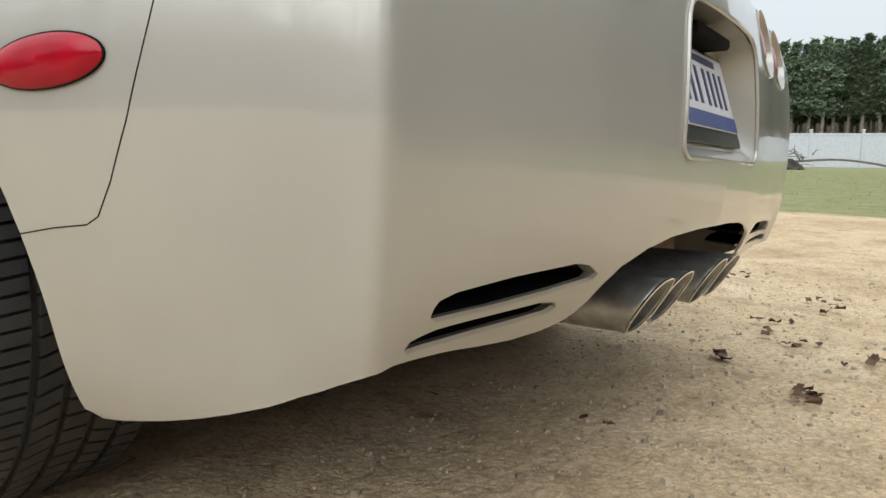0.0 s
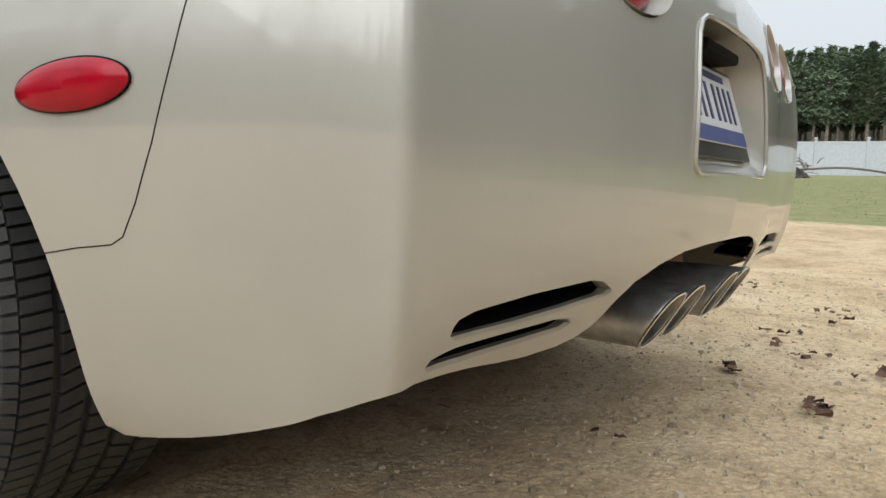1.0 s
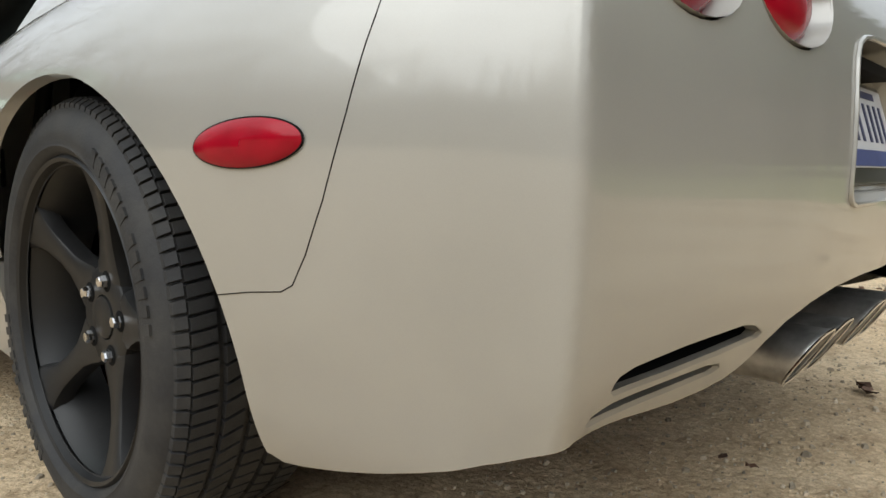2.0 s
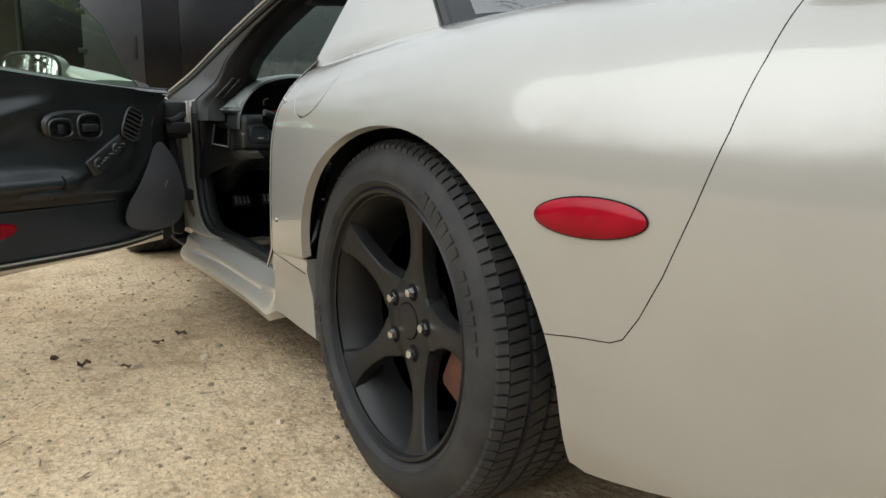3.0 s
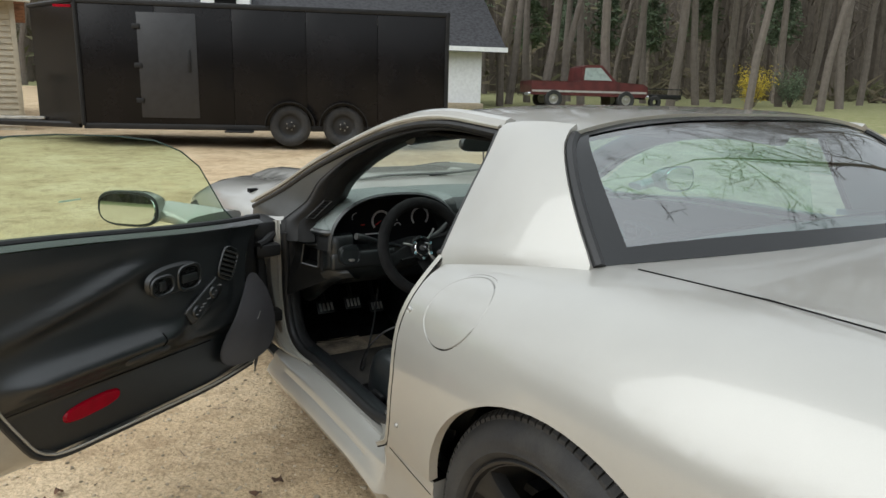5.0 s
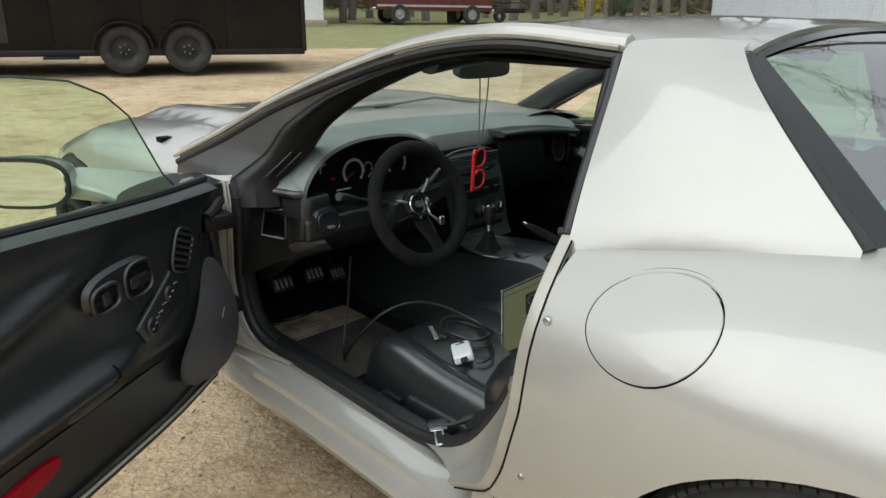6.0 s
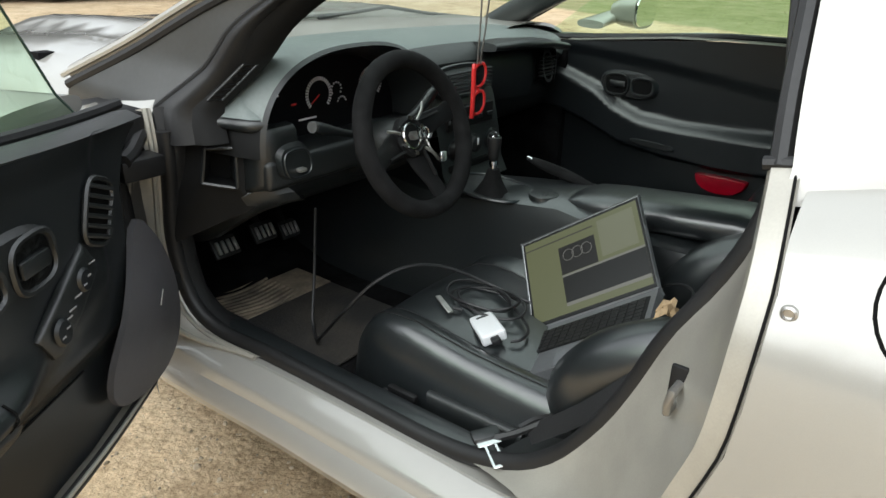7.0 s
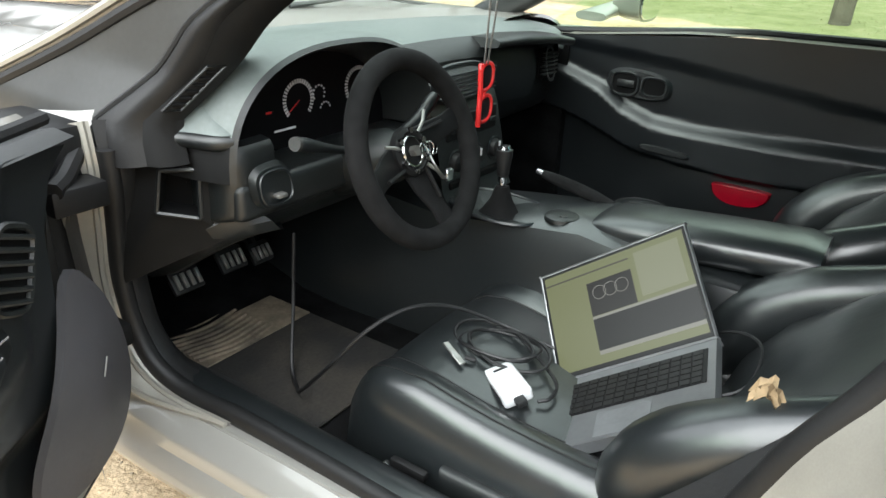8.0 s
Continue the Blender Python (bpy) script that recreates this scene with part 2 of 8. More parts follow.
    l.new(stones.outputs["Distance"], bn.inputs["Height"])
    l.new(noise_tex(18, 6, 0.7).outputs["Fac"], bn2.inputs["Height"])
    l.new(bn.outputs[0], bn2.inputs["Normal"])
    l.new(bn2.outputs[0], b.inputs["Normal"])
    return m


# ---- mesh helpers ----
def part(name, bm, mat, parent=None, label="", smooth=True, normals=None):
    me = bpy.data.meshes.new(name)
    if not isinstance(bm, bmesh.types.BMesh):
        verts, faces = bm
        me.from_pydata([tuple(v) for v in verts], [], faces)
    else:
        bmesh.ops.recalc_face_normals(bm, faces=bm.faces)
        bm.to_mesh(me)
        bm.free()
    me.materials.append(mat)
    if smooth:
        me.shade_smooth()
        if normals:
            me.normals_split_custom_set_from_vertices(normals)
        else:
            me.set_sharp_from_angle(angle=radians(38))
    ob = new(name, me)
    if parent:
        ob.parent = parent
    if label:
        tagged(ob, label)
    return ob


def thing(name, label, category, group="", kind="", m=None):
    ob = new(name)
    ob.empty_display_size = 0.1
    if m is not None:
        ob.matrix_basis = m
    return tagged(ob, label, category, group, kind)


def add_box(bm, lo, hi, bevel=0.0, seg=2, m=None):
    r = bmesh.ops.create_cube(bm, size=1.0)
    vs = r["verts"]
    for v in vs:
        v.co = Vector([lo[k] + (v.co[k] + 0.5) * (hi[k] - lo[k]) for k in range(3)])
    if bevel:
        es = list({e for v in vs for e in v.link_edges})
        r = bmesh.ops.bevel(bm, geom=vs + es, offset=bevel, segments=seg, affect="EDGES", profile=0.5, clamp_overlap=True)
        vs = r["verts"]
    if m is not None:
        bmesh.ops.transform(bm, matrix=m, verts=list(set(vs)))
    return vs


def box(lo, hi, bevel=0.0, seg=2, m=None):
    bm = bmesh.new()
    add_box(bm, lo, hi, bevel, seg, m)
    return bm


def add_tube(bm, path, radius, sides=8, close=False, caps=True):
    path = [Vector(p) for p in path]
    n = len(path)
    rad = radius if isinstance(radius, (list, tuple)) else [radius] * n
    rings, up = [], None
    for i, p in enumerate(path):
        a = path[(i - 1) % n] if (close or i) else p
        b = path[(i + 1) % n] if (close or i < n - 1) else p
        d = (b - a).normalized()
        if up is None:
            up = d.orthogonal().normalized()
        up = (up - d * up.dot(d))
        up = up.normalized() if up.length > 1e-6 else d.orthogonal().normalized()
        side = d.cross(up)
        rings.append([bm.verts.new(p + rad[i] * (math.cos(2 * math.pi * k / sides) * up + math.sin(2 * math.pi * k / sides) * side)) for k in range(sides)])
    for i in range(n if close else n - 1):
        r0, r1 = rings[i], rings[(i + 1) % n]
        for k in range(sides):
            bm.faces.new((r0[k], r0[(k + 1) % sides], r1[(k + 1) % sides], r1[k]))
    if caps and not close:
        bm.faces.new(rings[0][::-1])
        bm.faces.new(rings[-1])


def tube(path, radius, sides=8, close=False):
    bm = bmesh.new()
    add_tube(bm, path, radius, sides, close)
    return bm


def grid(rows, close_u=False, close_v=False):
    """A sheet through rows of points, all of one length."""
    bm = bmesh.new()
    vs = [[bm.verts.new(p) for p in row] for row in rows]
    nr, nc = len(vs), len(vs[0])
    for i in range(nr if close_u else nr - 1):
        for j in range(nc if close_v else nc - 1):
            q = (vs[i][j], vs[i][(j + 1) % nc], vs[(i + 1) % nr][(j + 1) % nc], vs[(i + 1) % nr][j])
            bm.faces.new(q)
    return bm


def cap(bm):
    bmesh.ops.holes_fill(bm, edges=[e for e in bm.edges if e.is_boundary], sides=0)
    return bm


def thicken(bm, t):
    bmesh.ops.recalc_face_normals(bm, faces=bm.faces)
    bmesh.ops.solidify(bm, geom=bm.faces[:], thickness=t)
    return bm


def lathe(profile, n=48, axis="x", centre=(0, 0, 0)):
    """Turns (along, radius) round an axis."""
    rows = []
    for k in range(n):
        a = 2 * math.pi * k / n
        row = []
        for u, r in profile:
            p = {"x": (u, r * math.cos(a), r * math.sin(a)), "y": (r * math.cos(a), u, r * math.sin(a)), "z": (r * math.cos(a), r * math.sin(a), u)}[axis]
            row.append(Vector(p) + Vector(centre))
        rows.append(row)
    return grid(rows, close_u=True)


def spline(points, n):
    """n points along a Catmull-Rom curve through the given ones, evenly spaced."""
    p = [Vector(q) for q in points]
    ext = [2 * p[0] - p[1], *p, 2 * p[-1] - p[-2]]
    fine = []
    for i in range(1, len(ext) - 2):
        a, b, c, d = ext[i - 1:i + 3]
        for k in range(16):
            t = k / 16
            fine.append(0.5 * (2 * b + (c - a) * t + (2 * a - 5 * b + 4 * c - d) * t * t + (3 * b - a - 3 * c + d) * t ** 3))
    fine.append(p[-1])
    run = [0.0]
    for a, b in zip(fine, fine[1:]):
        run.append(run[-1] + (b - a).length)
    out, j = [], 0
    for k in range(n):
        want = run[-1] * k / (n - 1)
        while j < len(run) - 2 and run[j + 1] < want:
            j += 1
        f = (want - run[j]) / max(1e-9, run[j + 1] - run[j])
        out.append(fine[j].lerp(fine[j + 1], min(1, max(0, f))))
    return out


def interp(x, table):
    xs, ys = zip(*table)
    return float(np.interp(x, xs, ys))


def smooth_step(a, b, x):
    t = min(1.0, max(0.0, (x - a) / (b - a)))
    return t * t * (3 - 2 * t)


def fill(loops, step):
    """Triangulates the first 2D loop, with the others as holes, with an even net of points inside."""
    pts, edges = [], []
    for lp in loops:
        base = len(pts)
        dense = []
        for a, b in zip(lp, lp[1:] + lp[:1]):
            k = max(1, int(math.ceil((Vector(b) - Vector(a)).length / step)))
            dense += [Vector(a).lerp(Vector(b), i / k) for i in range(k)]
        pts += dense
        edges += [(base + i, base + (i + 1) % len(dense)) for i in range(len(dense))]
    segs = [(pts[a], pts[b]) for a, b in edges]
    ax, ay = np.array([s[0] for s in segs]), np.array([s[1] for s in segs])
    lo, hi = ax.min(0), ax.max(0)
    for iy, v in enumerate(np.arange(lo[1] + step / 2, hi[1], step * 0.87)):
        for u in np.arange(lo[0] + step * (0.5 if iy % 2 else 1.0), hi[0], step):
            cross = ((ax[:, 1] > v) != (ay[:, 1] > v))
            xs = ax[cross, 0] + (v - ax[cross, 1]) / (ay[cross, 1] - ax[cross, 1]) * (ay[cross, 0] - ax[cross, 0])
            if (xs > u).sum() % 2 == 0:
                continue
            d = ay - ax
            t = np.clip(((np.array([u, v]) - ax) * d).sum(1) / np.maximum((d * d).sum(1), 1e-12), 0, 1)
            if np.hypot(*(ax + t[:, None] * d - [u, v]).T).min() > step * 0.45:
                pts.append(Vector((u, v)))
    vs, _, fs, *_ = delaunay_2d_cdt([Vector(p) for p in pts], edges, [], 1, 1e-6)
    keep = []
    for f in fs:
        u, v = sum(vs[i].x for i in f) / len(f), sum(vs[i].y for i in f) / len(f)
        cross = ((ax[:, 1] > v) != (ay[:, 1] > v))
        xs = ax[cross, 0] + (v - ax[cross, 1]) / (ay[cross, 1] - ax[cross, 1]) * (ay[cross, 0] - ax[cross, 0])
        if (xs > u).sum() % 2:
            keep.append(list(f))
    used = sorted({i for f in keep for i in f})
    at = {i: k for k, i in enumerate(used)}
    return [vs[i] for i in used], [[at[i] for i in f] for f in keep]


def skin(name, loops, step, place, mat, parent, label="", lip=0.02, flip=False):
    """A curved panel: 2D loops carried by place(u, v) to space, with folded-in edges."""
    vs, fs = fill(loops, step)
    e = 0.004
    pos, nor = [], []
    for p in vs:
        a = place(p.x, p.y)
        du, dv = place(p.x + e, p.y) - place(p.x - e, p.y), place(p.x, p.y + e) - place(p.x, p.y - e)
        k = du.cross(dv)
        k = k.normalized() if k.length > 1e-12 else Vector((0, 0, 1))
        pos.append(a)
        nor.append(-k if flip else k)
    faces = []
    for f in fs:
        a, b, c = (pos[i] for i in f[:3])
        faces.append(f if (b - a).cross(c - a).dot(nor[f[0]]) > 0 else f[::-1])
    if lip:
        count = {}
        for f in faces:
            for a, b in zip(f, f[1:] + f[:1]):
                count[(a, b)] = count.get((a, b), 0) + 1
        rim = [(a, b) for a, b in count if (b, a) not in count]
        twin = {}
        for a, b in rim:
            for i in (a, b):
                if i not in twin:
                    twin[i] = (i, len(pos))
                    pos.append(pos[i] - nor[i] * lip)
                    nor.append(nor[i])
        for a, b in rim:
            faces.append([twin[b][0], twin[a][0], twin[a][1], twin[b][1]])
    return part(name, (pos, faces), mat, parent, label, normals=nor)


def ring(c, right, up, hw, hh, power=3.0, n=28):
    """A rounded-square loop about c."""
    c, right, up, out = Vector(c), Vector(right), Vector(up), []
    for k in range(n):
        a = 2 * math.pi * k / n
        ca, sa = math.cos(a), math.sin(a)
        out.append(c + right * hw * math.copysign(abs(ca) ** (2 / power), ca) + up * hh * math.copysign(abs(sa) ** (2 / power), sa))
    return out


def pad(sections, power=3.0, n=28):
    """A stuffed form through sections of (centre, right, up, half-width, half-height)."""
    rows = [ring(c, r, u, w, h, power, n) for c, r, u, w, h in sections]
    first, last = sections[0], sections[-1]
    rows = [ring(first[0], first[1], first[2], first[3] * 0.5, first[4] * 0.5, power, n)] + rows + [ring(last[0], last[1], last[2], last[3] * 0.5, last[4] * 0.5, power, n)]
    return cap(grid(rows, close_v=True))


def text_mesh(words, size, depth=0.0):
    cu = bpy.data.curves.new("letters", "FONT")
    cu.body, cu.size, cu.extrude, cu.align_x, cu.align_y = words, size, depth, "CENTER", "CENTER"
    tmp = bpy.data.objects.new("letters", cu)
    me = bpy.data.meshes.new_from_object(tmp)
    bpy.data.objects.remove(tmp)
    bm = bmesh.new()
    bm.from_mesh(me)
    bpy.data.meshes.remove(me)
    return bm


# ---- ground ----
def ground_height(x, y):
    r = math.hypot(x, y - 0.6)
    return 0.027 * max(0.0, r - 2.2) * smooth_step(2.2, 6.0, r) * (1 if r < 60 else 60 / r)


def build_ground():
    rs = [0.0] + [0.25 * 1.06 ** k for k in range(1, 155)]
    rs = [r for r in rs if r < 1500] + [2500]
    n = 160
    bm = bmesh.new()
    lay = bm.verts.layers.float.new("lawn")
    rings = []
    for r in rs:
        ring = []
        for k in range(n if r else 1):
            a = 2 * math.pi * k / n
            x, y = r * math.cos(a), 0.6 + r * math.sin(a)
            z = ground_height(x, y)
            if 0.3 < r < 14:
                z += 0.006 * noise.noise((x * 2.2, y * 2.2, 0)) + 0.003 * noise.noise((x * 7, y * 7, 3))
            v = bm.verts.new((x, y, z))
            east = x - (7.0 + 0.25 * y)
            north = y - (17.5 - 0.55 * (x - 2))
            v[lay] = smooth_step(-1.0, 1.0, max(min(east, 40 - abs(y)) if y < 8 else -9, min(north, x - 5.0)) if r < 45 else 1.0)
            ring.append(v)
        rings.append(ring)
    for k in range(n):
        bm.faces.new((rings[0][0], rings[1][k], rings[1][(k + 1) % n]))
    for a, b in zip(rings[1:], rings[2:]):
        for k in range(n):
            bm.faces.new((a[k], b[k], b[(k + 1) % n], a[(k + 1) % n]))
    return tagged(part("ground", bm, ground_material()), "pale sandy gravel yard running into thin spring lawn", "ground", kind="structure")


build_ground()

# ---- car body surface ----
car = thing("sports_car", "pewter metallic two-door sports coupe with its driver door open", "car")
PLAN = spline([(0, 3.42, 0), (0.45, 3.38, 0), (0.75, 3.2, 0), (0.88, 2.95, 0), (0.915, 2.6, 0), (0.905, 2.2, 0), (0.885, 1.8, 0), (0.872, 1.4, 0),
               (0.892, 1.0, 0), (0.932, 0.65, 0), (0.942, 0.5, 0), (0.948, 0.35, 0), (0.953, 0.2, 0), (0.950, 0, 0), (0.942, -0.15, 0), (0.925, -0.3, 0),
               (0.905, -0.42, 0), (0.887, -0.53, 0), (0.869, -0.63, 0), (0.853, -0.72, 0), (0.843, -0.785, 0), (0.8385, -0.812, 0), (0.8355, -0.824, 0), (0.829, -0.8305, 0), (0.817, -0.8330, 0), (0.795, -0.8345, 0),
               (0.75, -0.836, 0), (0.69, -0.839, 0), (0.6, -0.845, 0), (0.49, -0.853, 0), (0.3, -0.868, 0), (0, -0.88, 0)], 1600)
PLAN_S = [0.0]
for a, b in zip(PLAN, PLAN[1:]):
    PLAN_S.append(PLAN_S[-1] + (b - a).length)
S_END = PLAN_S[-1]
PX, PY = [p.x for p in PLAN], [p.y for p in PLAN]
SIDE = [(0.17, 0.175), (0.105, 0.185), (0.078, 0.212), (0.052, 0.265), (0.031, 0.34), (0.014, 0.42), (0.004, 0.50), (0, 0.57), (0.001, 0.64), (0.009, 0.70),
        (0.029, 0.755), (0.060, 0.80), (0.098, 0.836), (0.148, 0.863), (0.205, 0.880), (0.27, 0.888)]
REAR = [(0.20, 0.175), (0.150, 0.195), (0.116, 0.235), (0.084, 0.285), (0.053, 0.335), (0.026, 0.39), (0.010, 0.46), (0.005, 0.53), (0.005, 0.60), (0.008, 0.66),
        (0.013, 0.715), (0.020, 0.765), (0.032, 0.815), (0.052, 0.858), (0.09, 0.884), (0.165, 0.894)]


def profile_table(rows):
    run, out = 0.0, []
    for i, (a, z) in enumerate(rows):
        if i:
            run += math.hypot(a - rows[i - 1][0], z - rows[i - 1][1])
        out.append((run, a, z))
    return np.array(out)


SIDE_T, REAR_T = profile_table(SIDE), profile_table(REAR)
TOP = [(-2, 0.900), (-0.6, 0.900), (-0.2, 0.898), (0.1, 0.884), (0.3, 0.868), (0.5, 0.848), (0.9, 0.82), (1.6, 0.80), (2.2, 0.80), (2.7, 0.77), (3.1, 0.66), (3.5, 0.55)]


def catmull(x, xs, ys):
    i = int(min(max(np.searchsorted(xs, x) - 1, 0), len(xs) - 2))
    h = xs[i + 1] - xs[i]
    t = (x - xs[i]) / h
    m0 = (ys[i + 1] - ys[i - 1]) / (xs[i + 1] - xs[i - 1]) if i else (ys[1] - ys[0]) / h
    m1 = (ys[i + 2] - ys[i]) / (xs[i + 2] - xs[i]) if i + 2 < len(xs) else (ys[i + 1] - ys[i]) / h
    return ((2 * t ** 3 - 3 * t * t + 1) * ys[i] + (t ** 3 - 2 * t * t + t) * h * m0 + (3 * t * t - 2 * t ** 3) * ys[i + 1] + (t ** 3 - t * t) * h * m1)


def s_of_y(y):
    return float(np.interp(-y, [-v for v in PY], PLAN_S))


def s_of_x(x):
    """Along the tail, from half-width x."""
    k = next(i for i in range(len(PY)) if PY[i] < -0.815)
    return float(np.interp(-x, [-v for v in PX[k:]], PLAN_S[k:]))


def w_of_z(z, rear=0.0):
    return (1 - rear) * float(np.interp(z, SIDE_T[:, 2], SIDE_T[:, 0])) + rear * float(np.interp(z, REAR_T[:, 2], REAR_T[:, 0]))


S_CORNER = s_of_y(-0.818)


def tail_share(s):
    return smooth_step(S_CORNER - 0.13, S_CORNER + 0.10, s)


def body(s, w, side=-1):
    """A point of the outer skin: s along the plan outline from nose to tail, w up the flank. side: -1 the driver's side."""
    mir = 1.0
    if s > S_END:
        s, mir = 2 * S_END - s, -1.0
    k = tail_share(s)
    a = (1 - k) * catmull(w, SIDE_T[:, 0], SIDE_T[:, 1]) + k * catmull(w, REAR_T[:, 0], REAR_T[:, 1])
    z = (1 - k) * catmull(w, SIDE_T[:, 0], SIDE_T[:, 2]) + k * catmull(w, REAR_T[:, 0], REAR_T[:, 2])
    i = min(len(PLAN_S) - 2, max(0, int(np.searchsorted(PLAN_S, s)) - 1))
    f = (s - PLAN_S[i]) / (PLAN_S[i + 1] - PLAN_S[i])
    x, y = PX[i] + f * (PX[i + 1] - PX[i]), PY[i] + f * (PY[i + 1] - PY[i])
    wide = 12 + int(52 * smooth_step(0.50, 0.28, z))
    i0, i1 = max(0, i - wide), min(len(PX) - 1, i + wide + 1)
    tx, ty = PX[i1] - PX[i0], PY[i1] - PY[i0]
    tl = math.hypot(tx, ty)
    x, y = x + a * ty / tl, y - a * tx / tl
    if z > 0.6:
        z = 0.6 + (z - 0.6) * (interp(y, TOP) - 0.6) / (0.888 + 0.006 * k - 0.6)
    return Vector((side * mir * x, y, z))


W_TOP = float(SIDE_T[-1, 0])


def side_pt(y, z):
    return (s_of_y(y), w_of_z(z))


def tail_pt(x, z):
    s = s_of_x(abs(x))
    return (s if x <= 0 else 2 * S_END - s, w_of_z(z, tail_share(s)))


ARCH_R, ARCH_H, ARCH_BACK = 0.383, 0.357, 0.033


def arch_loop(a0, a1, cy=-ARCH_BACK, n=28):
    """Points round a wheel arch; angles in degrees from straight ahead, over the top. Below the hub the edge drops straight."""
    out = []
    for k in range(n + 1):
        a = radians(a0 + (a1 - a0) * k / n)
        if math.sin(a) > 0:
            out.append((cy + ARCH_R * math.cos(a), 0.335 + ARCH_H * math.sin(a)))
        else:
            out.append((cy + math.copysign(ARCH_R, math.cos(a)), 0.335 + ARCH_R * math.sin(a)))
    return out


def seam(points, side=-1, r=0.0008, lift=0.0004, name="panel_gap"):
    path = []
    for a, b in zip(points, points[1:]):
        k = max(1, int(math.hypot(b[0] - a[0], b[1] - a[1]) / 0.02))
        path += [body(a[0] + (b[0] - a[0]) * i / k, a[1] + (b[1] - a[1]) * i / k, side) for i in range(k)]
    path.append(body(*points[-1], side))
    return part(name, tube(path, r, 5), DARK_GAP, car, "thin dark panel gap")


FUEL = (0.313, 0.774)
LAMP_Z = 0.778
BUMPER_GAP = [(-0.403, 0.428), (-0.455, 0.437), (-0.505, 0.443), (-0.523, 0.452), (-0.545, 0.485), (-0.572, 0.54), (-0.602, 0.62), (-0.628, 0.70), (-0.645, 0.77), (-0.655, 0.83)]
DOOR_REAR = [(0.572, 0.372), (0.545, 0.412), (0.524, 0.455), (0.502, 0.523), (0.486, 0.58), (0.480, 0.64), (0.478, 0.71), (0.480, 0.765), (0.489, 0.812)]


def build_quarter(side):
    front = DOOR_REAR
    a0 = math.degrees(math.asin((0.36 - 0.335) / ARCH_H))
    a1 = 180 - math.degrees(math.asin((0.428 - 0.335) / ARCH_H))
    loop = [side_pt(*p) for p in front] + [(s_of_y(0.505), W_TOP)]
    loop += [(s_of_y(y), W_TOP) for y in (0.2, -0.1, -0.4)] + [(s_of_y(-0.66), W_TOP)]
    loop += [side_pt(*p) for p in BUMPER_GAP[::-1]]
    loop += [side_pt(*p) for p in arch_loop(a1, a0)[1:-1]]
    hole = []
    for k in range(40):
        t = 2 * math.pi * k / 40
        hole.append((s_of_y(FUEL[0] + 0.096 * math.cos(t) - 0.004 * math.sin(t)), w_of_z(FUEL[1]) + 0.017 + 0.092 * math.sin(t)))
    place = lambda u, v: body(u, v, side)  # noqa: E731
    holes = [hole] if side < 0 else []
    skin("quarter_panel", [loop] + holes, 0.03, place, PAINT, car, flip=side > 0)
    if side < 0:
        shrink = lambda f: [((p[0] - fc[0]) * f + fc[0], (p[1] - fc[1]) * f + fc[1]) for p in hole]  # noqa: E731
        fc = (sum(p[0] for p in hole) / 40, sum(p[1] for p in hole) / 40)
        skin("fuel_door", [shrink(0.962)], 0.03, place, PAINT, car, "round fuel filler flap", lip=0.008)
        part("fuel_pocket", tube([body(*p, side) + Vector((0.008, 0, -0.002)) for p in hole], 0.0055, 6, True), DARK_GAP, car)
    seam([side_pt(*p) for p in BUMPER_GAP], side)
    seam([(s_of_y(0.560), w_of_z(0.368)), (s_of_y(0.352), w_of_z(0.359))], side)


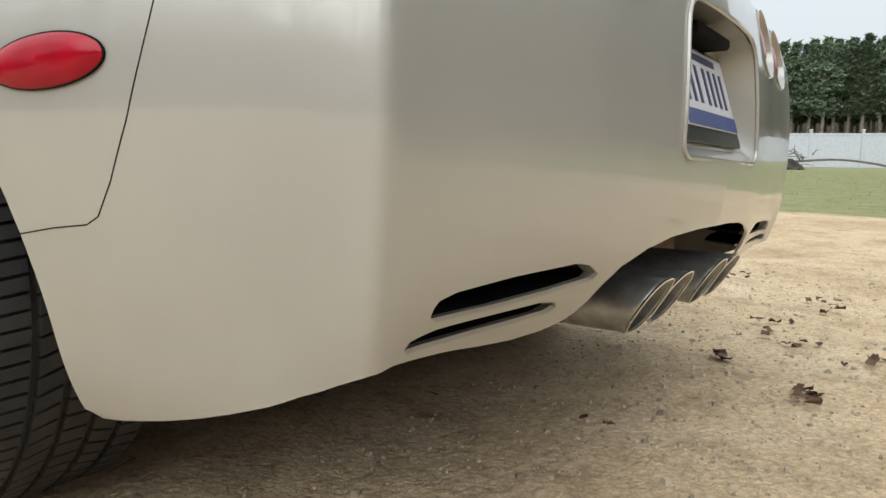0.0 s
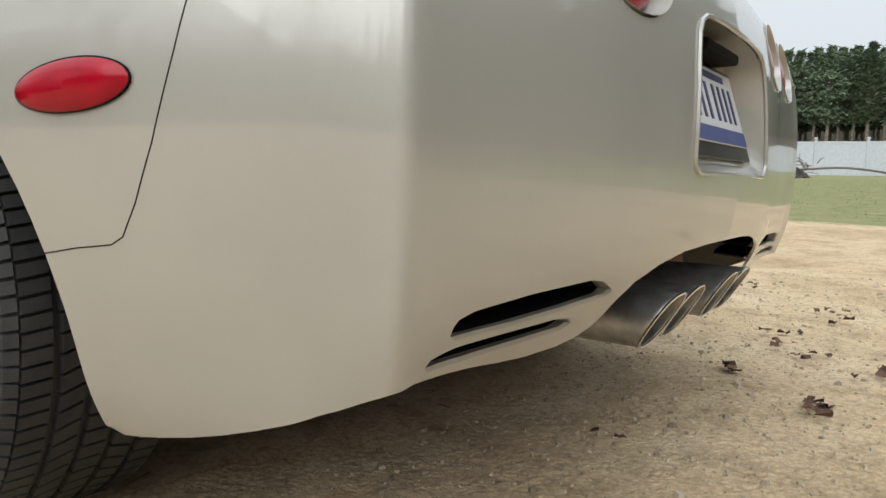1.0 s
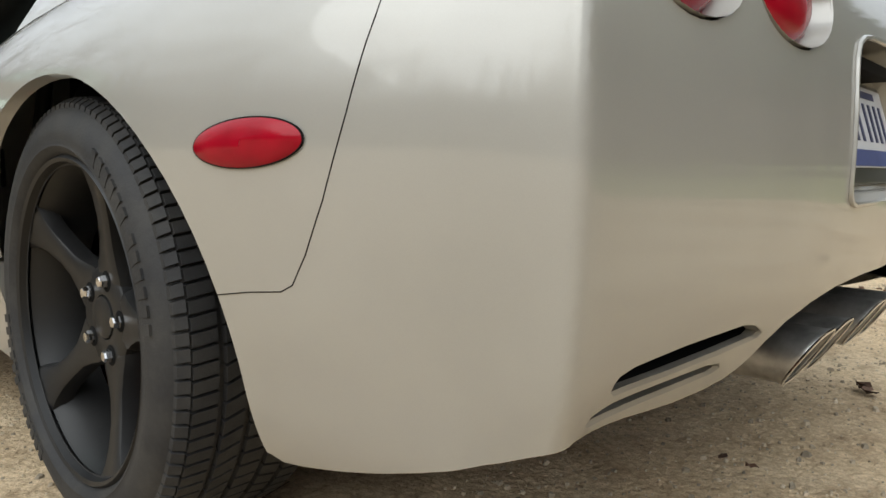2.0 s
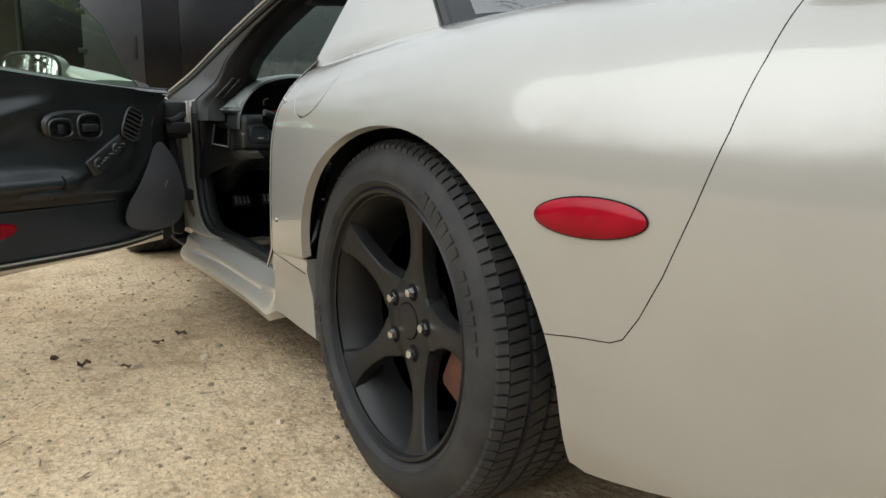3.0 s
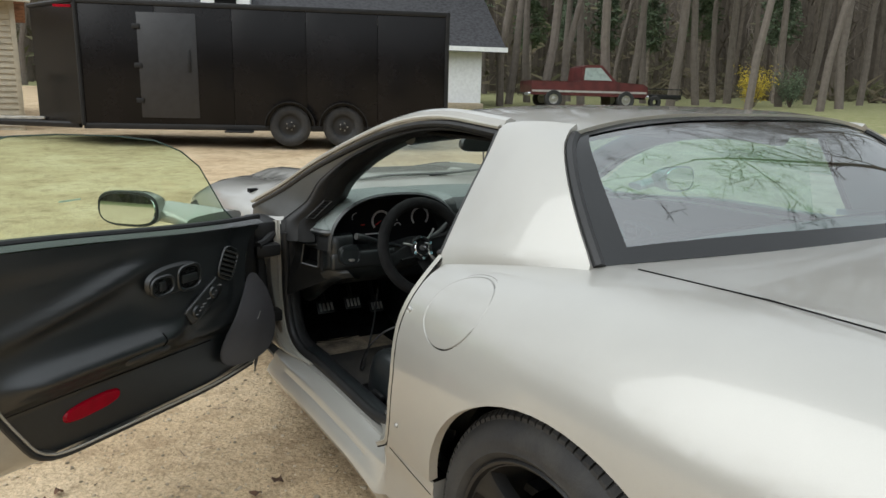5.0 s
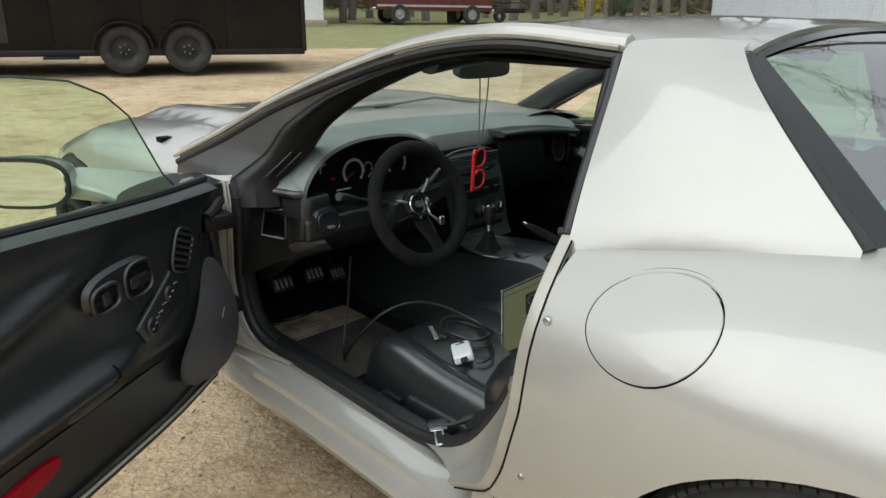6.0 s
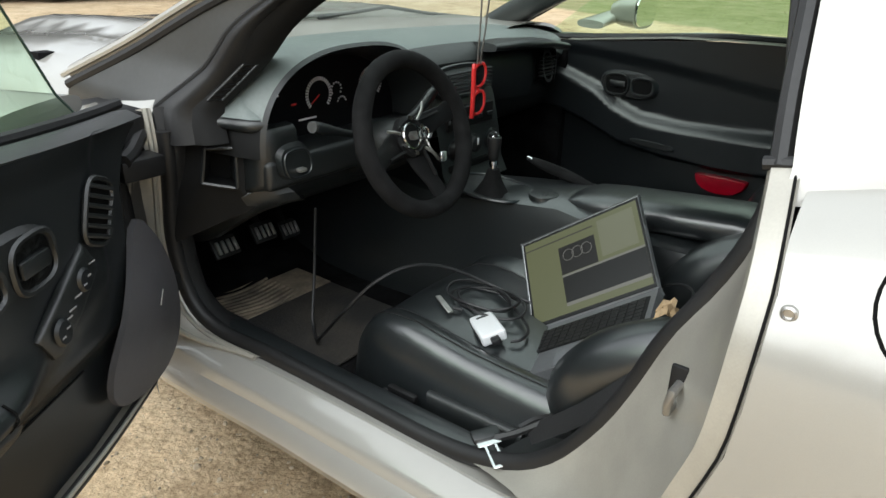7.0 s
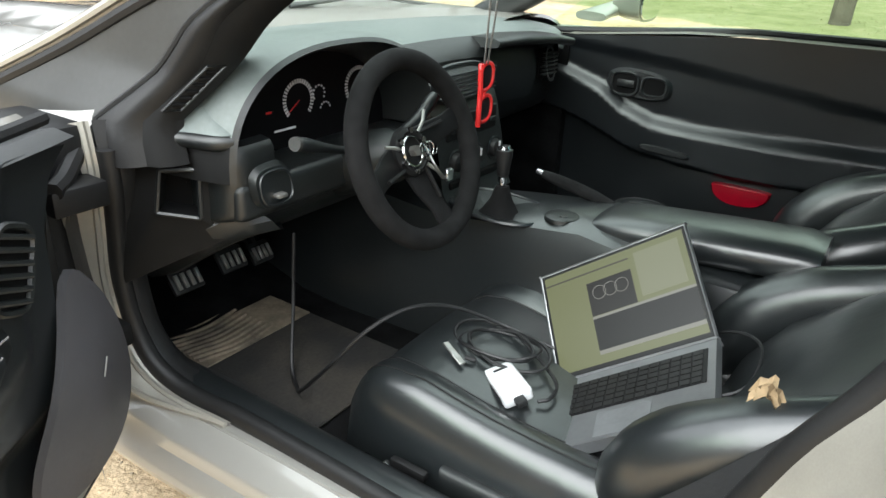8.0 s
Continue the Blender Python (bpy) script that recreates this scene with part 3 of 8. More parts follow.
def build_bumper():
    a1 = 180 + 16
    a0 = 180 - math.degrees(math.asin((0.428 - 0.335) / ARCH_H))
    left = [side_pt(*p) for p in BUMPER_GAP]
    rim = [side_pt(*p) for p in arch_loop(a1, a0, n=10)[:-1]]
    low = [side_pt(-0.424, 0.228), side_pt(-0.440, 0.221), side_pt(-0.47, 0.225), side_pt(-0.50, 0.231), side_pt(-0.55, 0.242), side_pt(-0.60, 0.255), side_pt(-0.65, 0.269), side_pt(-0.70, 0.285), side_pt(-0.74, 0.299)]
    low += [(S_CORNER - 0.05, 0.2065), (S_CORNER - 0.02, 0.2165), (S_CORNER + 0.01, 0.2255), (S_CORNER + 0.04, 0.2265), tail_pt(-0.76, 0.3305), tail_pt(-0.72, 0.328), tail_pt(-0.68, 0.325), tail_pt(-0.62, 0.319), tail_pt(-0.56, 0.314), tail_pt(-0.496, 0.314), tail_pt(-0.455, 0.319), tail_pt(-0.430, 0.328), tail_pt(-0.412, 0.341), tail_pt(-0.394, 0.363), tail_pt(-0.363, 0.384),
            tail_pt(-0.298, 0.402), tail_pt(-0.213, 0.414), tail_pt(-0.101, 0.419)]
    half = left[::-1] + rim[::-1] + low
    flipx = lambda ps: [(2 * S_END - u, v) for u, v in ps[::-1]]  # noqa: E731
    top = [(2 * S_END - s_of_y(-0.66), W_TOP), (2 * S_END - s_of_x(0.6), W_TOP - 0.03), (S_END, W_TOP - 0.03), (s_of_x(0.6), W_TOP - 0.03), (s_of_y(-0.66), W_TOP)]
    loop = half + [tail_pt(-0.001, 0.420)] + flipx(half) + top
    holes = []
    for sgn in (-1, 1):
        upper = [tail_pt(sgn * x, z) for x, z in ((0.747, 0.373), (0.744, 0.381), (0.737, 0.387), (0.71, 0.392), (0.616, 0.397), (0.488, 0.399), (0.450, 0.393), (0.423, 0.380), (0.430, 0.3735), (0.519, 0.368), (0.627, 0.365), (0.735, 0.366))]
        lower = [tail_pt(sgn * x, z) for x, z in ((0.785, 0.346), (0.775, 0.353), (0.73, 0.3575), (0.633, 0.3575), (0.538, 0.3575), (0.500, 0.353), (0.490, 0.345), (0.506, 0.339), (0.586, 0.338), (0.703, 0.338), (0.775, 0.340))]
        holes += [upper, lower]
        for cx in (0.645, 0.412):
            holes.append([tail_pt(sgn * (cx + 0.108 * math.cos(t)), LAMP_Z + 0.070 * math.sin(t)) for t in [2 * math.pi * k / 32 for k in range(32)]])
    holes.append([tail_pt(x, z) for x, z in [(k * x, z) for k in (-1, 1) for x, z in ((0.206, 0.527), (0.220, 0.530), (0.230, 0.538), (0.2335, 0.552), (0.231, 0.59), (0.226, 0.645), (0.221, 0.695), (0.214, 0.722), (0.200, 0.741), (0.178, 0.751), (0.14, 0.756), (0.07, 0.757))[::-k]]])
    skin("rear_bumper", [loop] + holes, 0.0125, body, PAINT, car, "one-piece painted rear bumper cover", lip=0.006)
    return holes


build_quarter(-1)
build_quarter(1)
TAIL_HOLES = build_bumper()


def build_deck():
    edge = [body(s, W_TOP) for s in np.linspace(s_of_y(0.18), s_of_y(-0.66), 24)]
    edge += [body(s, W_TOP - 0.03 * smooth_step(s_of_y(-0.66), s_of_x(0.6), s)) for s in np.linspace(s_of_y(-0.66), S_END, 24)[1:]]
    loop = [(p.x, p.y) for p in edge] + [(-p.x, p.y) for p in edge[:-1][::-1]]

    def place(u, v):
        x_edge = max(0.05, interp(-v, [(-e.y, -e.x) for e in edge[:34]]))
        q = min(1.0, abs(u) / x_edge)
        return Vector((u, v, interp(v, TOP) + 0.028 * (1 - q * q)))
    skin("deck_lid", [loop], 0.05, place, PAINT, car, "flat painted rear deck lid", lip=0.0)
    for sgn in (-1, 1):
        path = [place(sgn * 0.675, y) + Vector((0, 0, 0.0006)) for y in np.linspace(0.06, -0.55, 24)]
        part("deck_gap", tube(path, 0.0014, 5), DARK_GAP, car)


build_deck()


# ---- wheels ----
def build_wheel(m):
    wheel = new("wheel")
    wheel.parent, wheel.matrix_basis = car, m
    xo, rt = 0.925, 0.329
    prof = [(-0.655, 0.222), (-0.651, 0.25), (-0.653, 0.29), (-0.663, 0.31), (-0.68, 0.322), (-0.71, rt), (-0.79, rt + 0.001), (-0.865, rt),
            (-0.893, 0.325), (-xo + 0.016, 0.3165), (-xo + 0.007, 0.303), (-xo + 0.001, 0.287), (-xo, 0.274), (-xo + 0.0025, 0.265), (-xo + 0.0015, 0.262), (-xo + 0.006, 0.255), (-xo + 0.013, 0.2495), (-xo + 0.020, 0.246), (-xo + 0.022, 0.234)]
    part("tyre", lathe(prof, 120), RUBBER, wheel, "black road tyre")
    verts, faces = [], []

    def block(a0, a1, x0, x1, skew, r_in, r_out0, r_out1):
        base = len(verts)
        for r0, r1, inset in ((r_in, r_in - 0.004 if r_out0 != r_out1 else r_in, 0.0), (r_out0, r_out1, 0.0012)):
            for x, r, sk in ((x0 - inset, r0, 0.0), (x1 + inset, r1, skew)):
                for a in (a0 + sk + inset * 2, a1 + sk - inset * 2):
                    verts.append((x, r * math.cos(a), r * math.sin(a)))
        for f in ((4, 5, 7, 6), (0, 1, 5, 4), (1, 3, 7, 5), (3, 2, 6, 7), (2, 0, 4, 6)):
            faces.append([base + k for k in f])
    for k in range(104):
        a, da = 2 * math.pi * k / 104, 2 * math.pi / 104
        block(a + da * 0.08, a + da * 0.92, -0.858, -0.893, 0.012, 0.326, 0.3365, 0.3335)
        block(a + da * 0.08, a + da * 0.92, -0.8935, -0.909, 0.006, 0.319, 0.3325, 0.3235)
    count = 84
    for k in range(count):
        a, da = 2 * math.pi * k / count, 2 * math.pi / count
        for x0, x1, sk in ((-0.818, -0.850, 0.03), (-0.776, -0.810, 0.0), (-0.735, -0.768, -0.03), (-0.690, -0.727, -0.012)):
            block(a + da * 0.07, a + da * 0.93, x0, x1, sk, 0.326, 0.3375, 0.3375)
    tagged(part("tread", (verts, faces), RUBBER, wheel, "worn tread blocks", smooth=False), kind="stuff")
    for k in (1, 2, 7, 8):
        for j in range(6):
            a = 2 * math.pi * (k + 0.15 * j) / 12
            part("raised_mark", box((-xo - 0.0004, -0.007, 0.270), (-xo + 0.004, 0.007, 0.293), 0.0, m=Matrix.Rotation(a, 4, "X")), RUBBER, wheel, "raised sidewall lettering left as a plain bar" if j == 0 else "", smooth=False)
    lip = [(-0.902, 0.236), (-0.914, 0.2395), (-0.917, 0.245), (-0.911, 0.2495), (-0.900, 0.247), (-0.897, 0.238), (-0.885, 0.231), (-0.86, 0.220), (-0.80, 0.213), (-0.69, 0.215)]
    part("rim", lathe(lip, 96), RIM, wheel, "satin black wheel rim")
    part("hub", lathe([(-0.80, 0.085), (-0.845, 0.084), (-0.862, 0.080), (-0.866, 0.074), (-0.866, 0.036), (-0.862, 0.033), (-0.862, 0.0)], 48), RIM, wheel)
    for k in range(5):
        rot = Matrix.Rotation(radians(90 + 15 + 72 * k), 4, "X")
        rows = []
        for r, hw, xf, xb in ((0.050, 0.052, -0.864, -0.80), (0.078, 0.046, -0.868, -0.81), (0.095, 0.036, -0.870, -0.815), (0.125, 0.0245, -0.874, -0.825), (0.16, 0.0225, -0.880, -0.835), (0.195, 0.026, -0.889, -0.85), (0.220, 0.036, -0.897, -0.86), (0.238, 0.052, -0.904, -0.87)):
            xb = min(xb, xf + 0.030)
            rows.append([(xb, r, -hw), (xf + 0.020, r, -hw), (xf + 0.004, r, -hw * 0.86), (xf, r, -hw * 0.6), (xf + 0.0015, r, 0), (xf, r, hw * 0.6), (xf + 0.004, r, hw * 0.86), (xf + 0.020, r, hw), (xb, r, hw)])
        bm = cap(grid(rows))
        bmesh.ops.transform(bm, matrix=rot, verts=bm.verts)
        part("spoke", bm, RIM, wheel)
        bm = lathe([(-0.862, 0.0105), (-0.874, 0.0102), (-0.879, 0.0078), (-0.8795, 0.0)], 6, centre=(0, 0.0603, 0))
        bmesh.ops.transform(bm, matrix=rot, verts=bm.verts)
        part("lug_nut", bm, CHROME, wheel, "bright chrome lug nut")
        bm = lathe([(-0.8665, 0.0165), (-0.8675, 0.0150), (-0.8675, 0.0104), (-0.862, 0.0102)], 20, centre=(0, 0.0603, 0))
        bmesh.ops.transform(bm, matrix=rot, verts=bm.verts)
        part("lug_seat", bm, DARK_GAP, wheel)
    part("centre_cap", lathe([(-0.862, 0.034), (-0.868, 0.033), (-0.870, 0.028), (-0.8705, 0.0)], 40), RIM, wheel)
    part("brake_disc", cap(lathe([(-0.800, 0.174), (-0.800, 0.062), (-0.826, 0.060), (-0.826, 0.075), (-0.826, 0.174)], 64)), material("worn_brake_disc", (0.42, 0.20, 0.15), 0.5, 0.2, vary=0.25, size=24, second=(0.27, 0.12, 0.085)), wheel, "rust-browned brake disc")
    bm = bmesh.new()
    add_box(bm, (-0.838, 0.10, -0.06), (-0.765, 0.192, 0.065), 0.012, 2, Matrix.Rotation(radians(205), 4, "X"))
    part("brake_caliper", bm, RUST, wheel, "rusty cast brake caliper")
    # black disc: the shade behind the spokes is put into its colour
    part("barrel_back", lathe([(-0.70, 0.213), (-0.70, 0.05)], 48), DARK_GAP, wheel)
    return wheel


build_wheel(pose(0, 0, 0.335))
build_wheel(pose(0, 2.654, 0.335))
build_wheel(pose(0, 0, 0.335, 0, 0, 180))
build_wheel(pose(0, 2.654, 0.335, 0, 0, 180))
for yy in (0.0, 2.654):
    for sd in (-1, 1):
        rows = []
        for x in (0.60, 0.845):
            rows.append([(sd * x, yy - 0.033 + 0.41 * math.cos(radians(a)), 0.335 + 0.385 * math.sin(radians(a)) if a > 0 else 0.335) for a in range(-10, 191, 10)])
        rows = rows[::-1] if sd < 0 else rows
        part("wheel_well", grid(rows), BLACK_METAL, car, "dark inner wheel arch liner")


# ---- tail: lamps, number plate, exhaust ----
def build_tail():
    inward = Vector((0, 1, 0))
    for sgn in (-1, 1):
        for cx in (0.645, 0.412):
            s0, w0 = tail_pt(sgn * cx, LAMP_Z)
            c = body(s0, w0)
            du, dv = (body(s0 + 0.02, w0) - body(s0 - 0.02, w0)).normalized(), (body(s0, w0 + 0.02) - body(s0, w0 - 0.02)).normalized()
            n = du.cross(dv).normalized()
            if n.y > 0:
                n = -n
            rows = []
            for f, d in ((1.005, 0.0006), (0.985, -0.006), (0.93, -0.022), (0.86, -0.030), (0.84, -0.036)):
                rows.append([c + du * 0.108 * f * math.cos(t) + dv * 0.070 * f * math.sin(t) + n * d for t in [2 * math.pi * k / 32 for k in range(32)]])
            part("lamp_bezel", grid(rows, close_v=True), PAINT, car, "painted recess round a tail lamp")
            rows = []
            for f, d in ((0.85, -0.034), (0.80, -0.020), (0.68, -0.011), (0.45, -0.006), (0.2, -0.004), (0.02, -0.0035)):
                rows.append([c + du * 0.108 * f * math.cos(t) + dv * 0.070 * f * math.sin(t) + n * d for t in [2 * math.pi * k / 32 for k in range(32)]])
            part("tail_lamp", grid(rows, close_v=True), RED_LENS, car, "domed oval red tail lamp")
    # flank reflectors
    for sd in (-1, 1):
        rows = []
        base = [(0.0815, 0.0245, 0.0005), (0.0815, 0.0245, 0.003), (0.076, 0.020, 0.0065), (0.05, 0.012, 0.0085), (0.002, 0.0006, 0.0095)]
        s0, w0 = side_pt(-0.470, 0.5945)
        for a, b, d in base:
            row = []
            for k in range(40):
                t = 2 * math.pi * k / 40
                u, v = s0 + a * math.cos(t), w0 + b * math.sin(t) + 0.004 * math.cos(t)
                p = body(u, v, sd)
                nrm = (body(u + 0.004, v, sd) - body(u - 0.004, v, sd)).cross(body(u, v + 0.004, sd) - body(u, v - 0.004, sd)).normalized()
                row.append(p + nrm * d * (1 if sd < 0 else -1))
            rows.append(row)
        part("side_reflector", grid(rows, close_v=True), RED_LENS, car, "oval red side reflector lens")
        part("reflector_rim", tube([r + Vector((sd * 0.0012, 0, 0)) for r in rows[0]], 0.0016, 5, True), DARK_GAP, car)
    # bumper slots
    for hole in TAIL_HOLES[:2] + TAIL_HOLES[4:6]:
        rim = [body(*p) for p in hole]
        c = sum(rim, Vector()) / len(rim)
        rows = [[p + Vector((0, d, e)) for p in rim] for d, e in ((0.004, 0), (0.010, 0.0005), (0.020, 0.001))]
        lip = part("vent_lip", grid(rows, close_v=True), PAINT_IN, car, "painted inner lip of a bumper slot")
        # throat walls coloured near-black to give the slot its inner shade
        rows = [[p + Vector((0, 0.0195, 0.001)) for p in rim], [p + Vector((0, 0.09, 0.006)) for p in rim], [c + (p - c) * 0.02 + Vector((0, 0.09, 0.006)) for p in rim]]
        part("vent_throat", grid(rows, close_v=True), DARK_GAP, lip, "vent slot throat in the bumper, its shade painted in as black")
    # plate pocket
    rim = [body(*p) for p in TAIL_HOLES[-1]]
    back_y = -0.846
    back = [Vector((p.x * 0.92, back_y + 0.27 * (p.z - 0.53), 0.548 + (p.z - 0.53) * 0.90)) for p in rim]
    part("plate_pocket", grid([rim, [a.lerp(b, 0.5) for a, b in zip(rim, back)], back], close_v=True), PAINT, car, "painted pocket round the number plate")
    c = sum(back, Vector()) / len(back)
    part("pocket_back", grid([back, [c.lerp(p, 0.02) for p in back]], close_v=True), PAINT_IN, car)
    part("pocket_lip", tube([p + Vector((0, -0.001, 0)) for p in rim], 0.004, 6, True), PAINT, car)
    tilt = Matrix.Translation((0, -0.806, 0.712)) @ pose(0, 0, 0, -17)
    frame_ob = part("plate_frame", box((-0.172, 0.0, -0.165), (0.172, 0.008, 0.008), 0.004, 2, tilt), PLASTIC, car, "black plastic number plate frame")
    part("number_plate", box((-0.153, -0.0035, -0.140), (0.153, -0.0005, -0.003), 0.002, 2, tilt), material("plate_white", (0.62, 0.63, 0.66), 0.35, vary=0.06), frame_ob, "white number plate with a blue foot")
    part("plate_band", box((-0.151, -0.0046, -0.138), (0.151, -0.0037, -0.112), 0.0, m=tilt), material("plate_blue", (0.05, 0.07, 0.22), 0.4), frame_ob)
    ink = material("plate_ink", (0.03, 0.035, 0.10), 0.5)
    for k in range(7):
        x = -0.122 + 0.036 * k + (0.010 if k > 2 else 0)
        part("plate_bar", box((x, -0.0048, -0.098), (x + 0.014, -0.0038, -0.034), 0.0, m=tilt), ink, frame_ob, "plain dark bar on the plate")
    part("plate_bar", box((-0.09, -0.0048, -0.024), (0.09, -0.0038, -0.012), 0.0, m=tilt), ink, frame_ob, "plain dark bar on the plate")
    part("plate_lamp", box((-0.10, -0.84, 0.722), (0.10, -0.79, 0.742), 0.006), DARK_GAP, car, "dark lamp housing over the plate")
    exhaust = new("exhaust")
    exhaust.parent = car
    for x in (-0.212, -0.110, 0.110, 0.212):
        rows = []
        zc = 0.308
        for y, f, k in ((-0.50, 0.75, 0), (-0.60, 0.95, 0), (-0.66, 0.99, 0.2), (-0.74, 1.0, 0.6), (-0.816, 1.0, 1), (-0.822, 1.025, 1), (-0.826, 1.0, 1), (-0.823, 0.93, 1), (-0.76, 0.90, 0.6), (-0.62, 0.88, 0)):
            rows.append([p + Vector((0, -0.026 * k * (p.z - zc) / 0.042, 0)) for p in ring((x, y, zc), (1, 0, 0), (0, 0, 1), 0.051 * f, 0.043 * f, 2.5, 40)])
        part("tip", grid(rows, close_v=True), STEEL, exhaust, "slant-cut oval stainless exhaust tip")
        part("tip_edge", tube(rows[6], 0.0022, 5, True), CHROME, exhaust, "bright rolled edge")
        part("tip_bore", cap(grid([ring((x, -0.66, zc), (1, 0, 0), (0, 0, 1), 0.047, 0.040, 2.5, 40), ring((x, -0.66, zc), (1, 0, 0), (0, 0, 1), 0.002, 0.002, 2.5, 40)], close_v=True)), DARK_GAP, exhaust)
    part("muffler", box((-0.62, -0.62, 0.25), (0.62, -0.35, 0.40), 0.05, 3), RUST, exhaust, "rust-flecked silencer box")
    part("undertray", box((-0.80, -0.68, 0.42), (0.80, 0.40, 0.44), 0.0), BLACK_METAL, car)
    part("front_undertray", box((-0.72, 2.16, 0.20), (0.72, 3.2, 0.22), 0.0), BLACK_METAL, car)
    part("cabin_underside", box((-0.80, 0.41, 0.135), (0.80, 2.15, 0.145), 0.0), BLACK_METAL, car)
    part("bracket", tube([(-0.36, -0.70, 0.40), (-0.34, -0.72, 0.30), (-0.29, -0.72, 0.29)], 0.010, 6), RUST, exhaust)


build_tail()


# ---- roof, pillars, glass ----
A_OUT = spline([(0.622, 0.553, 1.092), (0.640, 0.80, 1.107), (0.660, 1.02, 1.082), (0.690, 1.25, 1.018), (0.735, 1.50, 0.925), (0.79, 1.70, 0.825), (0.848, 1.87, 0.745)], 40)


GLASS_SIDE = [(0.712, 0.130, 0.877), (0.688, 0.200, 0.94), (0.652, 0.280, 1.01), (0.608, 0.350, 1.072), (0.566, 0.385, 1.100)]


def build_greenhouse():
    # roof skin, from windscreen header to rear glass
    rows = []
    ys = np.linspace(1.10, 0.375, 26)
    for y in ys:
        edge_x = interp(y, [(0.37, 0.566), (0.45, 0.596), (0.553, 0.622), (0.80, 0.640), (1.02, 0.660), (1.1, 0.67)])
        edge_z = interp(y, [(0.37, 1.100), (0.45, 1.104), (0.553, 1.103), (0.80, 1.118), (1.02, 1.093), (1.1, 1.072)])
        crown = interp(y, [(0.37, 1.142), (0.45, 1.150), (0.6, 1.156), (0.8, 1.154), (1.0, 1.136), (1.1, 1.120)])
        row = []
        for k in range(-16, 17):
            q = k / 16
            row.append(Vector((edge_x * math.copysign(abs(q) ** 0.9, q), y, crown - (crown - edge_z) * abs(q) ** 3.2)))
        rows.append(row)
    part("roof_panel", thicken(grid(rows), -0.009), PAINT, car, "smooth painted fixed roof")
    roof_edge = {sd: [r[0 if sd < 0 else -1] for r in rows] for sd in (-1, 1)}
    for sd in (-1, 1):
        # sail panel behind the door
        front = [Vector((sd * x, y, z)) for x, y, z in spline([(0.799, 0.508, 0.830), (0.757, 0.520, 0.895), (0.712, 0.530, 0.965), (0.664, 0.541, 1.035), (0.628, 0.551, 1.094)], 14)]
        back = [Vector((sd * x, y, z)) for x, y, z in spline(GLASS_SIDE, 14)]
        rows = [[front[0].lerp(back[0], t) + Vector((sd * 0.012, 0, -0.035)) for t in np.linspace(0, 1, 12)]]
        for f, b in zip(front, back):
            out = Vector((sd * 0.55, 0, 0.3)).normalized()
            rows.append([f.lerp(b, t) + out * 0.010 * math.sin(math.pi * t) for t in np.linspace(0, 1, 12)])
        rows.append([Vector((p.x * 0.97, p.y, p.z + 0.012)) for p in rows[-1]])
        if sd > 0:
            rows = [r[::-1] for r in rows]
        part("sail_panel", thicken(grid(rows), -0.018), PAINT, car, "broad painted pillar behind the door")
        part("belt_seal", tube([(sd * 0.804, 0.535, 0.832), (sd * 0.803, 0.50, 0.838), (sd * 0.799, 0.468, 0.842), (sd * 0.799, 0.461, 0.832)], 0.0075, 8), SEAL, car)
        part("pillar_seal", tube([p + Vector((sd * 0.004, 0.012, 0)) for p in front], 0.011, 8), SEAL, car)
        part("glass_seal", tube([p + Vector((-sd * 0.006, -0.004, 0.0)) for p in back], 0.014, 8), SEAL, car)
        # windscreen pillar: painted outer rail, black inner trim
        path = [Vector((sd * p.x, p.y, p.z)) for p in A_OUT]
        rail = [p + Vector((-sd * 0.022, 0.012, 0.020)) for p in path]
        part("pillar_rail", tube(rail, 0.020, 8), PAINT, car, "slim painted windscreen pillar")
        part("rail_seal", tube([p + Vector((sd * 0.000, 0.004, 0.001)) for p in path], 0.0105, 8), SEAL, car)
        part("rail_strip", tube([p + Vector((sd * 0.004, 0.016, 0.018)) for p in path], 0.006, 6), PAINT_IN, car)
        inner = [Vector((sd * 0.60, 0.62, 1.06)), Vector((sd * 0.605, 0.85, 1.072)), Vector((sd * 0.615, 1.05, 1.045)), Vector((sd * 0.645, 1.28, 0.975)), Vector((sd * 0.695, 1.50, 0.875)), Vector((sd * 0.745, 1.66, 0.785)), Vector((sd * 0.77, 1.75, 0.72))]
        if sd > 0:
            inner = [Vector(p) for p in ((0.53, 0.62, 1.085), (0.53, 0.85, 1.095), (0.535, 1.10, 1.065), (0.56, 1.36, 0.985), (0.60, 1.60, 0.885), (0.63, 1.74, 0.815), (0.65, 1.84, 0.765))]
        inner = spline(inner, 30)
        if sd > 0:
            part("pillar_trim", tube(inner, 0.044, 12), PLASTIC, car, "black inner pillar trim")
        if sd < 0:
            reach = [(0.68, 0.03, -0.27, 0.06, -0.34, 0.11, -0.375), (0.745, 0.033, -0.255, 0.065, -0.325, 0.115, -0.355), (0.82, 0.035, -0.18, 0.07, -0.228, 0.12, -0.25), (0.89, 0.015, -0.10, 0.032, -0.145, 0.085, -0.185), (0.98, 0.008, -0.03, 0.02, -0.06, 0.075, -0.095), (1.06, 0.005, -0.008, 0.02, -0.02, 0.07, -0.04), (1.12, 0.005, -0.004, 0.02, -0.01, 0.065, -0.02)]
            at = lambda p, k: p + Vector((interp(p.z, [(r[0], r[k]) for r in reach]), interp(p.z, [(r[0], r[k + 1]) for r in reach]), -0.012))  # noqa: E731
            foot = [Vector((-0.852, 1.875, 0.715)), Vector((-0.852, 1.875, 0.68))]
            path = path + foot
            p0, p1, p2, p3 = path, [at(p, 1) for p in path], [at(p, 3) for p in path], [at(p, 5) for p in path]
